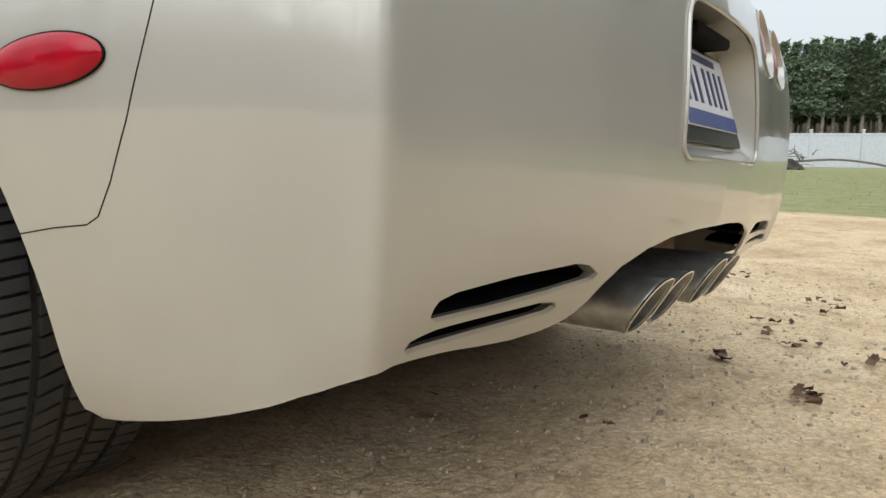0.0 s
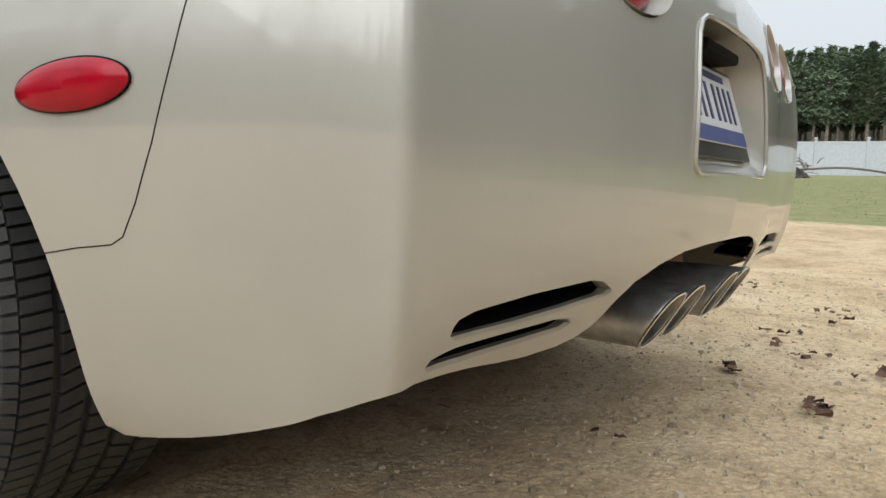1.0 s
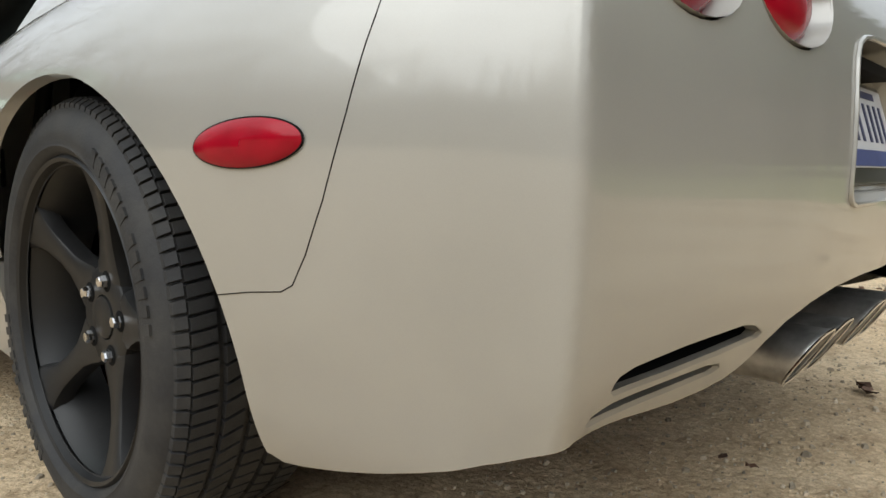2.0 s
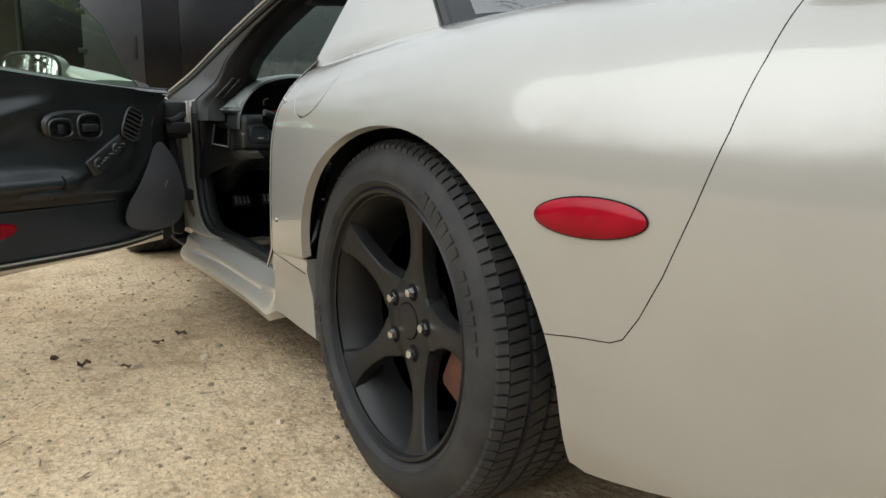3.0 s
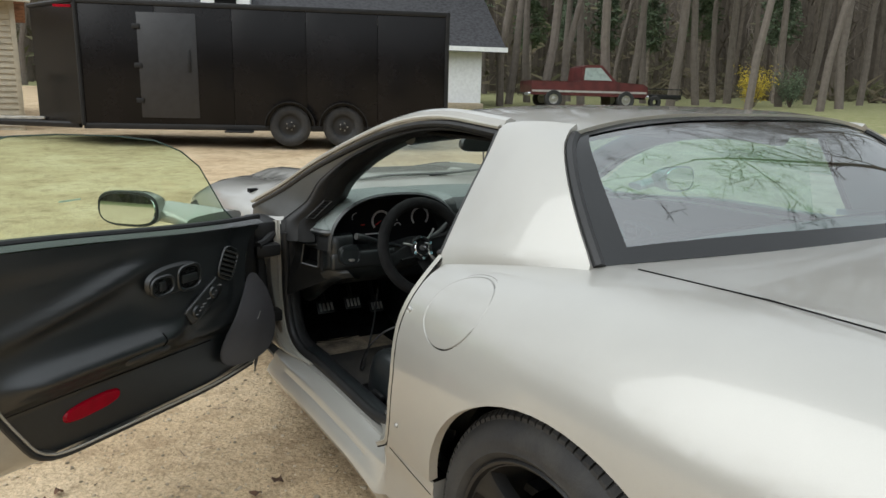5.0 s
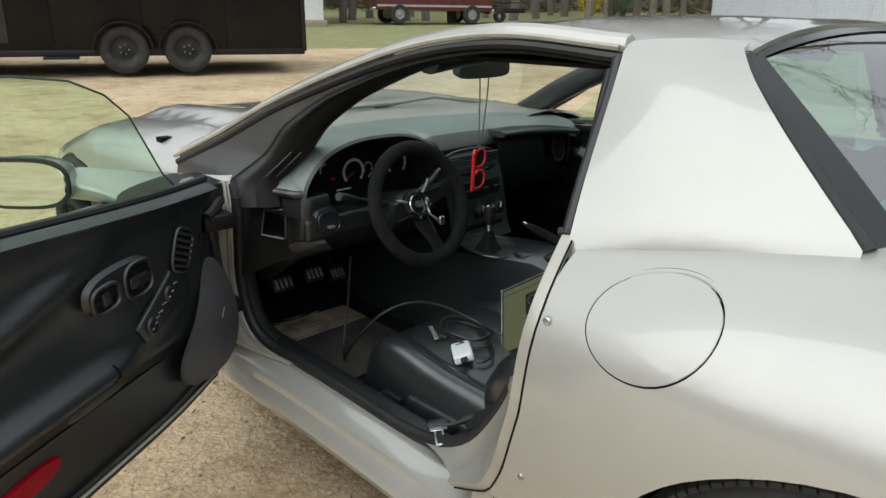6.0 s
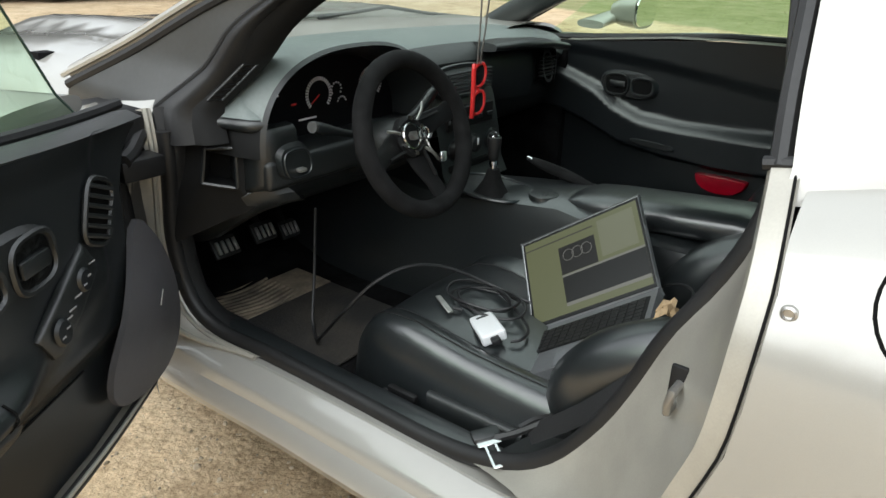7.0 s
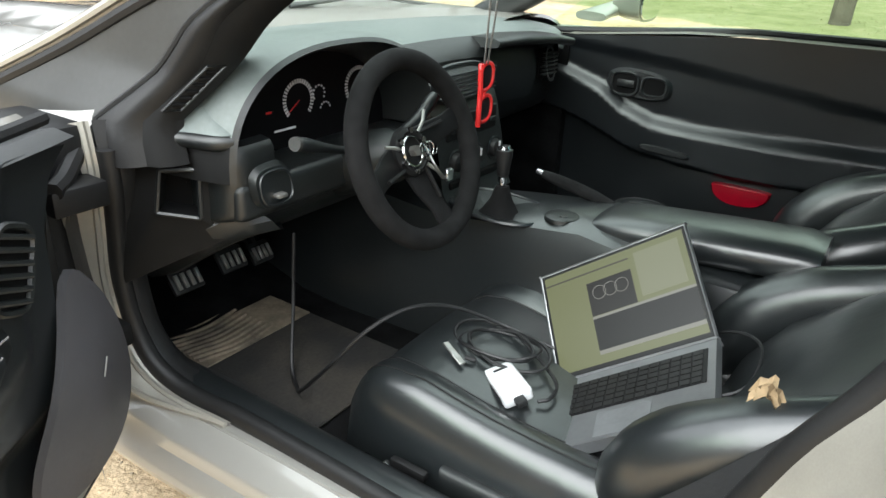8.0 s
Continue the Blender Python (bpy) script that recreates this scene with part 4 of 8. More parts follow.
            part("pillar_flange", grid([[p + Vector((-0.002, 0, 0.004)) for p in p0], [a.lerp(b, 0.5) for a, b in zip(p0, p1)], p1]), FLANGE, car, "satin grey flange of the windscreen pillar")
            part("flange_bead", tube(p1, 0.0045, 6), SEAL, car)
            puff = lambda a, b, t, h: a.lerp(b, t) + Vector((-0.8, -0.4, -0.1)) * h * math.sin(math.pi * t)  # noqa: E731
            part("pillar_weatherstrip", grid([[puff(a, b, t, 0.016) for a, b in zip(p1, p2)] for t in np.linspace(0, 1, 8)]), SEAL, car, "thick rubber strip along the pillar")
            part("pillar_trim", grid([[puff(a, b, t, 0.010) for a, b in zip(p2, p3)] for t in np.linspace(0, 1, 6)] + [[p + Vector((0.05, 0.06, -0.01)) for p in p3]]), MATTE, car, "black inner pillar trim")
        # little corner pane trim by the mirror
        if sd < 0:
            by_z = sorted((p.z, p.x, p.y) for p in A_OUT)
            corners = []
            for i in range(8):
                z = 0.762 + 0.0095 * i
                q = Vector((-interp(z, [(a, b) for a, b, c in by_z]), interp(z, [(a, c) for a, b, c in by_z]), z))
                a, b = at(q, 3), at(q, 5)
                lift = Vector((-0.002, -0.002, 0.001))
                if 0 < i < 7:
                    part("defroster_slot", tube([puff(a, b, 0.30, 0.010) + lift, puff(a, b, 0.62, 0.010) + lift], 0.0030, 6), DARK_GAP, car)
                else:
                    ends = [puff(a, b, 0.22, 0.010) + lift, puff(a, b, 0.70, 0.010) + lift]
                    corners += ends if i == 0 else ends[::-1]
            part("slot_rim", tube(corners, 0.0022, 6, True), PLASTIC, car, "rim of the side demister")
    # rear glass, bowed
    rows = []
    edge = spline(GLASS_SIDE, 15)
    for i in range(15):
        t = i / 14
        row = []
        for k in range(-14, 15):
            q = k / 14
            e = edge[i]
            flat = 1 - abs(q) ** 3.2
            row.append(Vector((e.x * q, e.y - (0.20 - 0.18 * t) * (1 - q * q) - 0.02 * math.sin(math.pi * t) * flat, e.z + (0.032 + 0.011 * t + 0.022 * math.sin(math.pi * t)) * flat)))
        rows.append(row)
    part("rear_glass", grid(rows), GLASS_DARK, car, "wide bowed tinted rear window").visible_shadow = False
    n = len(rows) - 1
    rim = [rows[0][j] for j in range(29)] + [rows[i][28] for i in range(1, 15)] + [rows[n][j] for j in range(27, -1, -1)] + [rows[i][0] for i in range(n - 1, 0, -1)]

    def on_glass(i, j):
        i0, j0 = min(int(i), n - 1), min(int(j), 27)
        fi, fj = i - i0, j - j0
        return (rows[i0][j0] * (1 - fi) + rows[i0 + 1][j0] * fi) * (1 - fj) + (rows[i0][j0 + 1] * (1 - fi) + rows[i0 + 1][j0 + 1] * fi) * fj
    ij = [(0, j) for j in range(29)] + [(i, 28) for i in range(1, 15)] + [(n, j) for j in range(27, -1, -1)] + [(i, 0) for i in range(n - 1, 0, -1)]
    nin = [on_glass(min(max(i, 1.3), n - 1.0), min(max(j, 1.2), 26.8)) for i, j in ij]
    down = Vector((0, -0.0015, 0.0025))
    part("glass_border", grid([[p + down for p in rim], [p + down for p in nin]], close_v=True), material("black_glass_border", (0.008, 0.0085, 0.009), 0.2), car, "black printed border of the rear window")
    # windscreen
    rows = []
    for i in range(15):
        t = i / 14
        row = []
        for k in range(-14, 15):
            q = k / 14
            top = Vector((0.635 * q, 1.085 + 0.05 * (1 - q * q), 1.085 + 0.045 * (1 - abs(q) ** 3)))
            base = Vector(((0.80 if q < 0 else 0.72) * q, 1.84 + 0.28 * (1 - q * q), 0.765 + 0.03 * (1 - q * q)))
            p = top.lerp(base, t)
            bow = 0.04 * math.sin(math.pi * t)
            row.append(p + Vector((0, bow * 0.5, bow)))
        rows.append(row)
    part("windscreen", grid(rows), GLASS_CLEAR, car, "raked clear windscreen").visible_shadow = False
    part("header_seal", tube([r + Vector((0, -0.01, 0.0)) for r in rows[0]], 0.016, 8), SEAL, car)
    part("header_trim", tube([Vector((x, 1.07 + 0.045 * (1 - (x / 0.62) ** 2), 1.065 + 0.03 * (1 - (x / 0.62) ** 2))) for x in np.linspace(-0.60, 0.50, 20)], 0.035, 10), PLASTIC, car, "black windscreen header trim")
    # headlining
    lining = [[Vector((x, y, 1.075 + 0.055 * (1 - (x / 0.62) ** 2) - 0.10 * smooth_step(0.9, 1.1, y) * 0)) for x in np.linspace(-0.60, 0.60, 14)] for y in np.linspace(1.05, 0.40, 10)]
    part("headlining", thicken(grid(lining), 0.008), SUEDE, car, "dark headlining")
    for x, w in ((-0.40, 0.30), (0.16, 0.30)):
        part("sun_visor", box((x - w / 2, 0.93, 1.068), (x + w / 2, 1.10, 1.092), 0.008, 2, None), PLASTIC, car, "folded black sun visor")


build_greenhouse()


# ---- front body, far side ----
def build_front():
    for sd in (-1, 1):
        a0 = 4
        loop = [side_pt(1.62, 0.215), side_pt(1.62, 0.5), (s_of_y(1.62), W_TOP), (s_of_y(2.2), W_TOP), (s_of_y(2.8), W_TOP), (s_of_y(3.3), W_TOP), side_pt(3.3, 0.25), side_pt(3.06, 0.25)]
        loop += [side_pt(*p) for p in arch_loop(4, 176, 2.654 - ARCH_BACK)] + [side_pt(2.25, 0.22)]
        skin("front_fender", [loop], 0.06, lambda u, v, sd=sd: body(u, v, sd), PAINT, car, flip=sd > 0, lip=0.01)
    edge = [body(s, W_TOP) for s in np.linspace(s_of_y(1.62), s_of_y(3.3), 26)]

    def place(u, v):
        x_edge = interp(v, [(e.y, -e.x) for e in edge[::-1]])
        q = min(1.0, abs(u) / max(0.05, x_edge))
        hump = 0.05 * math.exp(-((abs(u) - 0.58) / 0.16) ** 2) * smooth_step(1.9, 2.5, v)
        return Vector((u, v, interp(v, TOP) + 0.02 * (1 - q ** 4) * smooth_step(1.6, 2.3, v) - 0.05 * (1 - q * q) * smooth_step(2.2, 1.8, v) + hump * (1 - q ** 6)))
    loop = [(e.x, e.y) for e in edge] + [(-e.x, e.y) for e in edge[::-1]]
    skin("bonnet", [loop], 0.07, place, PAINT, car, "long painted bonnet", lip=0.0)
    part("cowl_panel", tube([(x, 1.90 + 0.26 * (1 - (x / 0.8) ** 2), 0.755 + 0.025 * (1 - (x / 0.8) ** 2)) for x in np.linspace(-0.8, 0.8, 24)], 0.022, 8), PLASTIC, car, "black cowl at the windscreen foot")
    for a, b in (((-0.5, 2.03, 0.795), (0.15, 2.10, 0.815)), ((0.05, 2.09, 0.81), (0.62, 1.98, 0.79))):
        part("wiper", tube([a, ((a[0] + b[0]) / 2, (a[1] + b[1]) / 2 + 0.02, a[2] + 0.022), b], 0.006, 6), PLASTIC, car, "black wiper at rest")
    nose = [[body(s, w) for w in np.linspace(w_of_z(0.25), w_of_z(0.74), 10)] for s in np.linspace(0.0, s_of_y(3.28), 14)]
    lid = [[r[-1], Vector((r[-1].x * 0.95, min(r[-1].y - 0.01, 3.27), interp(3.27, TOP) + 0.02)), Vector((r[-1].x * 0.9, min(r[-1].y - 0.02, 3.20), interp(3.2, TOP) - 0.01))] for r in nose]
    part("nose_top", grid([[Vector((-p.x, p.y, p.z)) for p in r] for r in lid[::-1]] + lid[1:]), PAINT, car, "painted top of the nose")
    part("nose", grid([[Vector((-p.x, p.y, p.z)) for p in r] for r in nose[::-1]] + nose[1:]), PAINT, car, "rounded painted nose")
    # passenger side door skin and rocker
    loop = [side_pt(0.50, 0.24), side_pt(0.51, 0.5), side_pt(0.475, 0.83), side_pt(1.0, 0.83), side_pt(1.61, 0.82), side_pt(1.61, 0.24)]
    skin("passenger_door_skin", [loop], 0.06, lambda u, v: body(u, v, 1), PAINT, car, flip=True)
    loop = [side_pt(0.45, 0.36), side_pt(0.50, 0.235), side_pt(1.62, 0.21), side_pt(1.62, 0.18), side_pt(0.42, 0.18), side_pt(0.395, 0.34)]
    skin("rocker_panel", [loop], 0.05, lambda u, v: body(u, v, 1), PAINT, car, flip=True, lip=0.01)


build_front()


# ---- driver's door opening ----
def build_opening():
    ys = list(np.linspace(0.340, 0.70, 26)) + list(np.linspace(0.74, 1.62, 26))
    heights = [0.366, 0.364, 0.358, 0.345, 0.33, 0.31, 0.29, 0.27, 0.25, 0.226, 0.203, 0.185, 0.172]
    section = [(-0.700, 0.222), (-0.735, 0.238), (-0.785, 0.248), (-0.7985, 0.2485), (-0.8005, 0.2445), (-0.8035, 0.2475), (-0.846, 0.231), (-0.851, 0.226), (-0.856, 0.206), (-0.872, 0.194), (-0.881, 0.172), (-0.872, 0.150), (-0.84, 0.142)]
    rows = []
    for y in ys:
        bow = 0.022 * smooth_step(0.95, 0.5, y) + 0.012 * smooth_step(1.2, 1.65, y)
        lift = 0.045 * smooth_step(0.86, 0.56, y) + 0.02 * smooth_step(1.48, 1.64, y)
        k = smooth_step(0.70, 0.62, y)
        crest = interp(y, [(0.35, 0.392), (0.572, 0.384), (0.64, 0.332), (0.72, 0.292)])
        wall = [Vector((body(*side_pt(y, max(z, 0.31))).x + (0.010 if n == 0 else 0.006 if n < 3 else 0.001) + 0.06 * max(0, 0.31 - z) + 0.02 * (n > 10) + 0.04 * (n > 11), y, z)) for n, z in enumerate([0.172 + (h - 0.172) * (crest - 0.172) / 0.194 for h in heights])]
        rows.append([Vector((x - bow * (1 if x < -0.78 else 0), y, z + lift * smooth_step(-0.89, -0.80, x))).lerp(w, k) for (x, z), w in zip(section, wall)])
    rows.insert(0, [v + Vector((0.035, 0.004, 0)) for v in rows[0]])
    part("sill", grid(rows), PAINT, car, "scuffed painted door sill")
    outer = [body(*side_pt(y, z)) + Vector((0.001, 0.0005, 0)) for y, z in [(0.68, 0.306), (0.62, 0.340)] + DOOR_REAR] + [Vector((-0.806, 0.500, 0.838))]
    inner = [Vector(p) for p in ((-0.785, 0.88, 0.262), (-0.784, 0.81, 0.282), (-0.782, 0.74, 0.332), (-0.782, 0.675, 0.425), (-0.782, 0.635, 0.51), (-0.780, 0.600, 0.60), (-0.778, 0.560, 0.67), (-0.776, 0.535, 0.73), (-0.770, 0.522, 0.79), (-0.765, 0.515, 0.836))]
    outer, inner = spline(outer, 24), spline(inner, 24)
    rows = []
    for a, b in zip(outer, inner):
        rows.append([a, a + Vector((0.003, 0.003, 0)), a + Vector((0.002, 0.008, 0)), a + Vector((0.005, 0.028, 0)), a + Vector((0.020, 0.034, 0)), a.lerp(b, 0.45) + Vector((0.018, 0.012, 0)), a.lerp(b, 0.75) + Vector((0.010, 0.004, 0)), b])
    part("door_jamb", grid(rows), PAINT_IN, car, "painted jamb behind the door opening")
    part("jamb_seam", tube([r[1] + Vector((-0.0022, 0.001, 0)) for r in rows], 0.0016, 5), DARK_GAP, car)
    for y, z, r in ((0.466, 0.752, 0.0068), (0.484, 0.462, 0.005)):
        c = body(*side_pt(y, z))
        part("jamb_plug", lathe([(0.002, r * 1.15), (-0.0025, r * 1.1), (-0.004, r * 0.8), (-0.0015, r * 0.65), (-0.0015, 0.0)], 18, centre=c), STEEL, car, "grey rubber plug in the painted edge")
    striker = part("striker", tube([(-0.842, 0.565, 0.578), (-0.870, 0.565, 0.578), (-0.872, 0.566, 0.566), (-0.870, 0.567, 0.554), (-0.842, 0.567, 0.554)], 0.0055, 8), STEEL, car, "steel door striker loop")
    part("striker_plate", box((-0.845, 0.556, 0.520), (-0.838, 0.578, 0.600), 0.004), BLACK_METAL, striker)
    # front of the opening
    front_in = spline([(-0.789, 1.40, 0.2535), (-0.797, 1.50, 0.256), (-0.805, 1.56, 0.270), (-0.812, 1.605, 0.305), (-0.815, 1.632, 0.365), (-0.820, 1.640, 0.46), (-0.828, 1.615, 0.56), (-0.838, 1.588, 0.66), (-0.835, 1.60, 0.735)], 30)
    ease = [0.25 + 0.75 * smooth_step(0, 9, i) for i in range(len(front_in))]
    front_out = [p + Vector((-0.050, 0.030, -0.006)) * k for p, k in zip(front_in, ease)]
    far = [p + Vector((-0.056, 0.11, -0.01)) * k for p, k in zip(front_in, ease)]
    part("hinge_pillar", grid([front_in, [a + Vector((-0.008, 0.004, 0)) for a in front_in], front_out, far]), PAINT_IN, car, "painted hinge pillar flange")
    part("pillar_inner_seal", grid([[p + Vector((d, e, 0)) for p in front_in] for d, e in ((0.004, 0.0), (0.022, -0.012), (0.042, -0.014), (0.062, -0.004), (0.078, 0.03), (0.084, 0.08))]), SEAL, car, "broad black seal inside the hinge pillar")
    part("pillar_bead", tube([p + Vector((-0.010, 0.004, 0)) for p in front_in], 0.0055, 6), PAINT_IN, car)
    part("pillar_bead", tube([p + Vector((-0.042, 0.022, -0.004)) * k for p, k in zip(front_in, ease)], 0.0055, 6), PAINT_IN, car)
    part("hinge_cover", box((-0.93, 1.60, 0.60), (-0.83, 1.78, 0.735), 0.02, 2), BLACK_METAL, car, "dark hinge recess behind the fender")
    part("fender_edge", box((-0.91, 1.64, 0.24), (-0.86, 1.80, 0.62), 0.02, 2), BLACK_METAL, car)
    for z in (0.40, 0.64):
        part("hinge", box((-0.935, 1.545, z - 0.02), (-0.85, 1.60, z + 0.02), 0.006), BLACK_METAL, car, "grimy black door hinge")
    part("wire_loom", tube(spline([(-0.84, 1.62, 0.70), (-0.87, 1.60, 0.68), (-0.90, 1.575, 0.665), (-0.93, 1.55, 0.66)], 10), 0.014, 8), SEAL, car, "ribbed rubber wiring boot")
    # weatherstrip round the whole opening
    loop = [(-0.615, 0.575, 1.072), (-0.665, 0.555, 1.0), (-0.715, 0.535, 0.92), (-0.752, 0.520, 0.84)] + [tuple(p) for p in inner[::-3]][1:]
    loop += [(-0.787, 0.95, 0.250), (-0.786, 1.2, 0.250)] + [tuple(p) for p in front_in[::3]]
    loop = [Vector(p) + Vector((0.015, -0.004 if p[1] > 1.3 else 0, 0.003)) for p in loop]
    part("weatherstrip", tube(spline(loop, 90), 0.0165, 10), SEAL, car, "black rubber door weatherstrip")
    low = [(-0.752, 0.50, 0.79), (-0.745, 0.545, 0.70), (-0.742, 0.60, 0.58), (-0.742, 0.66, 0.45), (-0.742, 0.74, 0.32), (-0.735, 0.86, 0.262)]
    part("inner_trim", grid([spline(low, 16), [p + Vector((0.07, -0.02, 0.0)) for p in spline(low, 16)], [p + Vector((0.10, -0.10, -0.02)) for p in spline(low, 16)]]), PLASTIC, car, "black trim inside the jamb")
    part("sill_trim", grid([[Vector((x, y, z)) for x, z in ((-0.775, 0.262), (-0.752, 0.268), (-0.725, 0.262), (-0.700, 0.240), (-0.680, 0.19), (-0.664, 0.150))] for y in np.linspace(0.60, 1.66, 18)]), VINYL, car, "glossy black trim along the sill")
    pillar = [(-0.772, 0.50, 0.842), (-0.730, 0.522, 0.93), (-0.680, 0.543, 1.01), (-0.632, 0.562, 1.07)]
    part("pillar_inner_trim", grid([[Vector(p) + Vector((dx, dy, 0)) for p in spline(pillar, 12)] for dx, dy in ((-0.002, 0.012), (0.012, 0.018), (0.035, 0.0), (0.05, -0.05))]), PLASTIC, car, "grey-black trim on the rear pillar")
    part("pillar_channel", tube([Vector(p) + Vector((0.010, 0.022, 0)) for p in spline(pillar, 12)], 0.010, 8), SEAL, car)


build_opening()


# ---- cabin ----
def build_cabin():
    part("floor_pan", grid([[Vector((x, y, 0.155 if y < 1.75 else 0.155 + 0.28 * (y - 1.75))) for x in np.linspace(-0.67, 0.64, 12)] for y in np.linspace(0.3, 2.15, 16)]), CARPET, car, "dark carpeted floor")
    part("passenger_kick_panel", box((0.60, 1.50, 0.15), (0.63, 2.12, 0.76), 0.0), CARPET, car, smooth=False)
    part("firewall", box((-0.80, 2.10, 0.15), (0.80, 2.14, 0.78), 0.0), CARPET, car)
    part("rear_bulkhead", grid([[Vector((x, 0.42 - 0.10 * t, 0.15 + 0.72 * t)) for x in (-0.78, 0.78)] for t in (0, 0.5, 1)]), CARPET, car)
    part("parcel_shelf", grid([[Vector((x, y, 0.845 + 0.02 * (1 - (x / 0.7) ** 2))) for x in np.linspace(-0.70, 0.70, 8)] for y in (0.36, 0.2, -0.02)]), CARPET, car, "carpeted shelf under the rear window")
    part("kick_panel", grid([[Vector((-0.755 + 0.07 * t, 1.655 + 0.46 * t, z)) for z in (0.16, 0.3, 0.46, 0.60)] for t in (0, 0.3, 0.6, 1)]), CARPET, car)
    # rubber mat with worn dusty patch
    mat_dirty = material("dusty_rubber_mat", (0.020, 0.019, 0.018), 0.9, vary=0.4, size=7, second=(0.055, 0.047, 0.038), bump=0.6, bump_size=160)
    mat_ob = part("floor_mat", box((-0.665, 1.36, 0.158), (-0.33, 1.90, 0.166), 0.003, 1), mat_dirty, car, "black floor mat caked with pale dust")
    rib_mat = material("dusty_ribs", (0.25, 0.20, 0.145), 0.9, vary=0.35, size=11, second=(0.07, 0.06, 0.048), bump=0.5, bump_size=90)
    part("heel_pad", box((-0.645, -0.135, 0.0), (-0.335, 0.135, 0.004), 0.003, 1, Matrix.Translation((0, 1.805, 0.1665)) @ pose(0, 0, 0, 0, 0, 0)), rib_mat, mat_ob, "heel pad caked with pale dust")
    for k in range(13):
        y = 1.69 + 0.0175 * k
        part("mat_rib", tube(spline([(-0.63, y + 0.01, 0.1715), (-0.54, y - 0.012, 0.1715), (-0.44, y, 0.1715)], 8), 0.0042, 5), rib_mat, mat_ob)
    part("dead_pedal", box((-0.665, 1.80, 0.20), (-0.60, 1.84, 0.33), 0.01, 2, Matrix.Translation((0, 0.12, -0.25)) @ pose(0, 0, 0, -8)), PLASTIC, car)
    for x, y, z, w in ((-0.616, 1.735, 0.346, 0.036), (-0.500, 1.735, 0.350, 0.034), (-0.365, 1.80, 0.30, 0.03)):
        pedal = part("pedal", box((x - w, y - 0.006, z - 0.026), (x + w, y + 0.006, z + 0.026), 0.005, 2, Matrix.Translation((x, y, z)) @ pose(0, 0, 0, -35) @ Matrix.Translation((-x, -y, -z))), SEAL, car, "worn rubber pedal pad")
        part("pedal_arm", tube([(x, y + 0.01, z), (x + 0.005, y + 0.09, z + 0.10), (x + 0.005, y + 0.14, z + 0.22)], 0.010, 6), BLACK_METAL, pedal)
        for k in range(4):
            part("pedal_stud", box((x - w * 0.8 + k * w * 0.45, y - 0.014, z - 0.018), (x - w * 0.8 + k * w * 0.45 + 0.008, y - 0.008, z + 0.014), 0.001, 1, Matrix.Translation((x, y, z)) @ pose(0, 0, 0, -35) @ Matrix.Translation((-x, -y, -z))), STEEL, pedal)
    # centre tunnel and console
    tunnel = []
    for y, x0, x1, z in ((2.05, -0.22, 0.08, 0.50), (1.62, -0.215, 0.06, 0.48), (1.40, -0.205, 0.05, 0.455), (1.25, -0.20, 0.05, 0.475), (1.08, -0.20, 0.05, 0.495), (0.90, -0.20, 0.05, 0.47), (0.55, -0.20, 0.05, 0.47)):
        tunnel.append([Vector((x0 - 0.03, y, 0.155)), Vector((x0 - 0.012, y, z - 0.14)), Vector((x0, y, z - 0.05)), Vector((x0 + 0.012, y, z - 0.012)), Vector((x0 + 0.04, y, z)), Vector((x1 - 0.04, y, z)), Vector((x1 - 0.01, y, z - 0.012)), Vector((x1, y, z - 0.05)), Vector((x1 + 0.03, y, 0.155))])
    part("centre_console", grid(tunnel), VINYL, car, "black centre console between the seats")
    plate = [ring((-0.140, 1.285, 0.474), (1, 0, 0), (0, 1, 0.05), 0.082 * f, 0.105 * f, 2.5) for f in (1.0, 0.93, 0.02)]
    plate[1] = [p + Vector((0, 0, 0.004)) for p in plate[1]]
    plate[2] = [p + Vector((0, 0, -0.012)) for p in plate[2]]
    part("shift_plate", grid(plate, close_v=True), PLASTIC, car, "shift surround in satin black")
    part("shift_plate_rim", tube(ring((-0.140, 1.285, 0.478), (1, 0, 0), (0, 1, 0.05), 0.082, 0.105, 2.5), 0.0045, 6, True), TRIM, car)
    shifter = part("shift_boot", pad([((-0.160, 1.275, 0.466), (1, 0, 0), (0, 1, 0), 0.040, 0.046), ((-0.161, 1.273, 0.480), (1, 0, 0), (0, 1, 0), 0.030, 0.036), ((-0.163, 1.270, 0.505), (1, 0, 0), (0, 1, 0), 0.019, 0.022), ((-0.165, 1.268, 0.535), (1, 0, 0), (0, 1, 0), 0.012, 0.013)]), SUEDE, car, "leather shift boot")
    part("shift_lever", tube([(-0.165, 1.268, 0.525), (-0.167, 1.268, 0.565)], 0.0075, 10), CHROME, shifter, "bright shift lever")
    part("shift_collar", tube([(-0.166, 1.268, 0.545), (-0.167, 1.268, 0.556)], 0.0105, 12), CHROME, shifter)
    part("shift_knob", lathe([(0.556, 0.009), (0.561, 0.0125), (0.580, 0.0145), (0.600, 0.0175), (0.612, 0.017), (0.618, 0.010), (0.619, 0.0)], 20, "z", (-0.167, 1.268, 0)), SEAL, shifter, "black and silver shift knob")
    part("knob_cap", lathe([(0.613, 0.015), (0.6205, 0.011), (0.621, 0.0)], 16, "z", (-0.167, 1.268, 0)), CHROME, shifter)
    part("ashtray_lid", lathe([(0.484, 0.036), (0.4925, 0.035), (0.494, 0.032), (0.493, 0.0)], 28, "z", (-0.138, 1.140, 0)), PLASTIC, car, "round console lid")
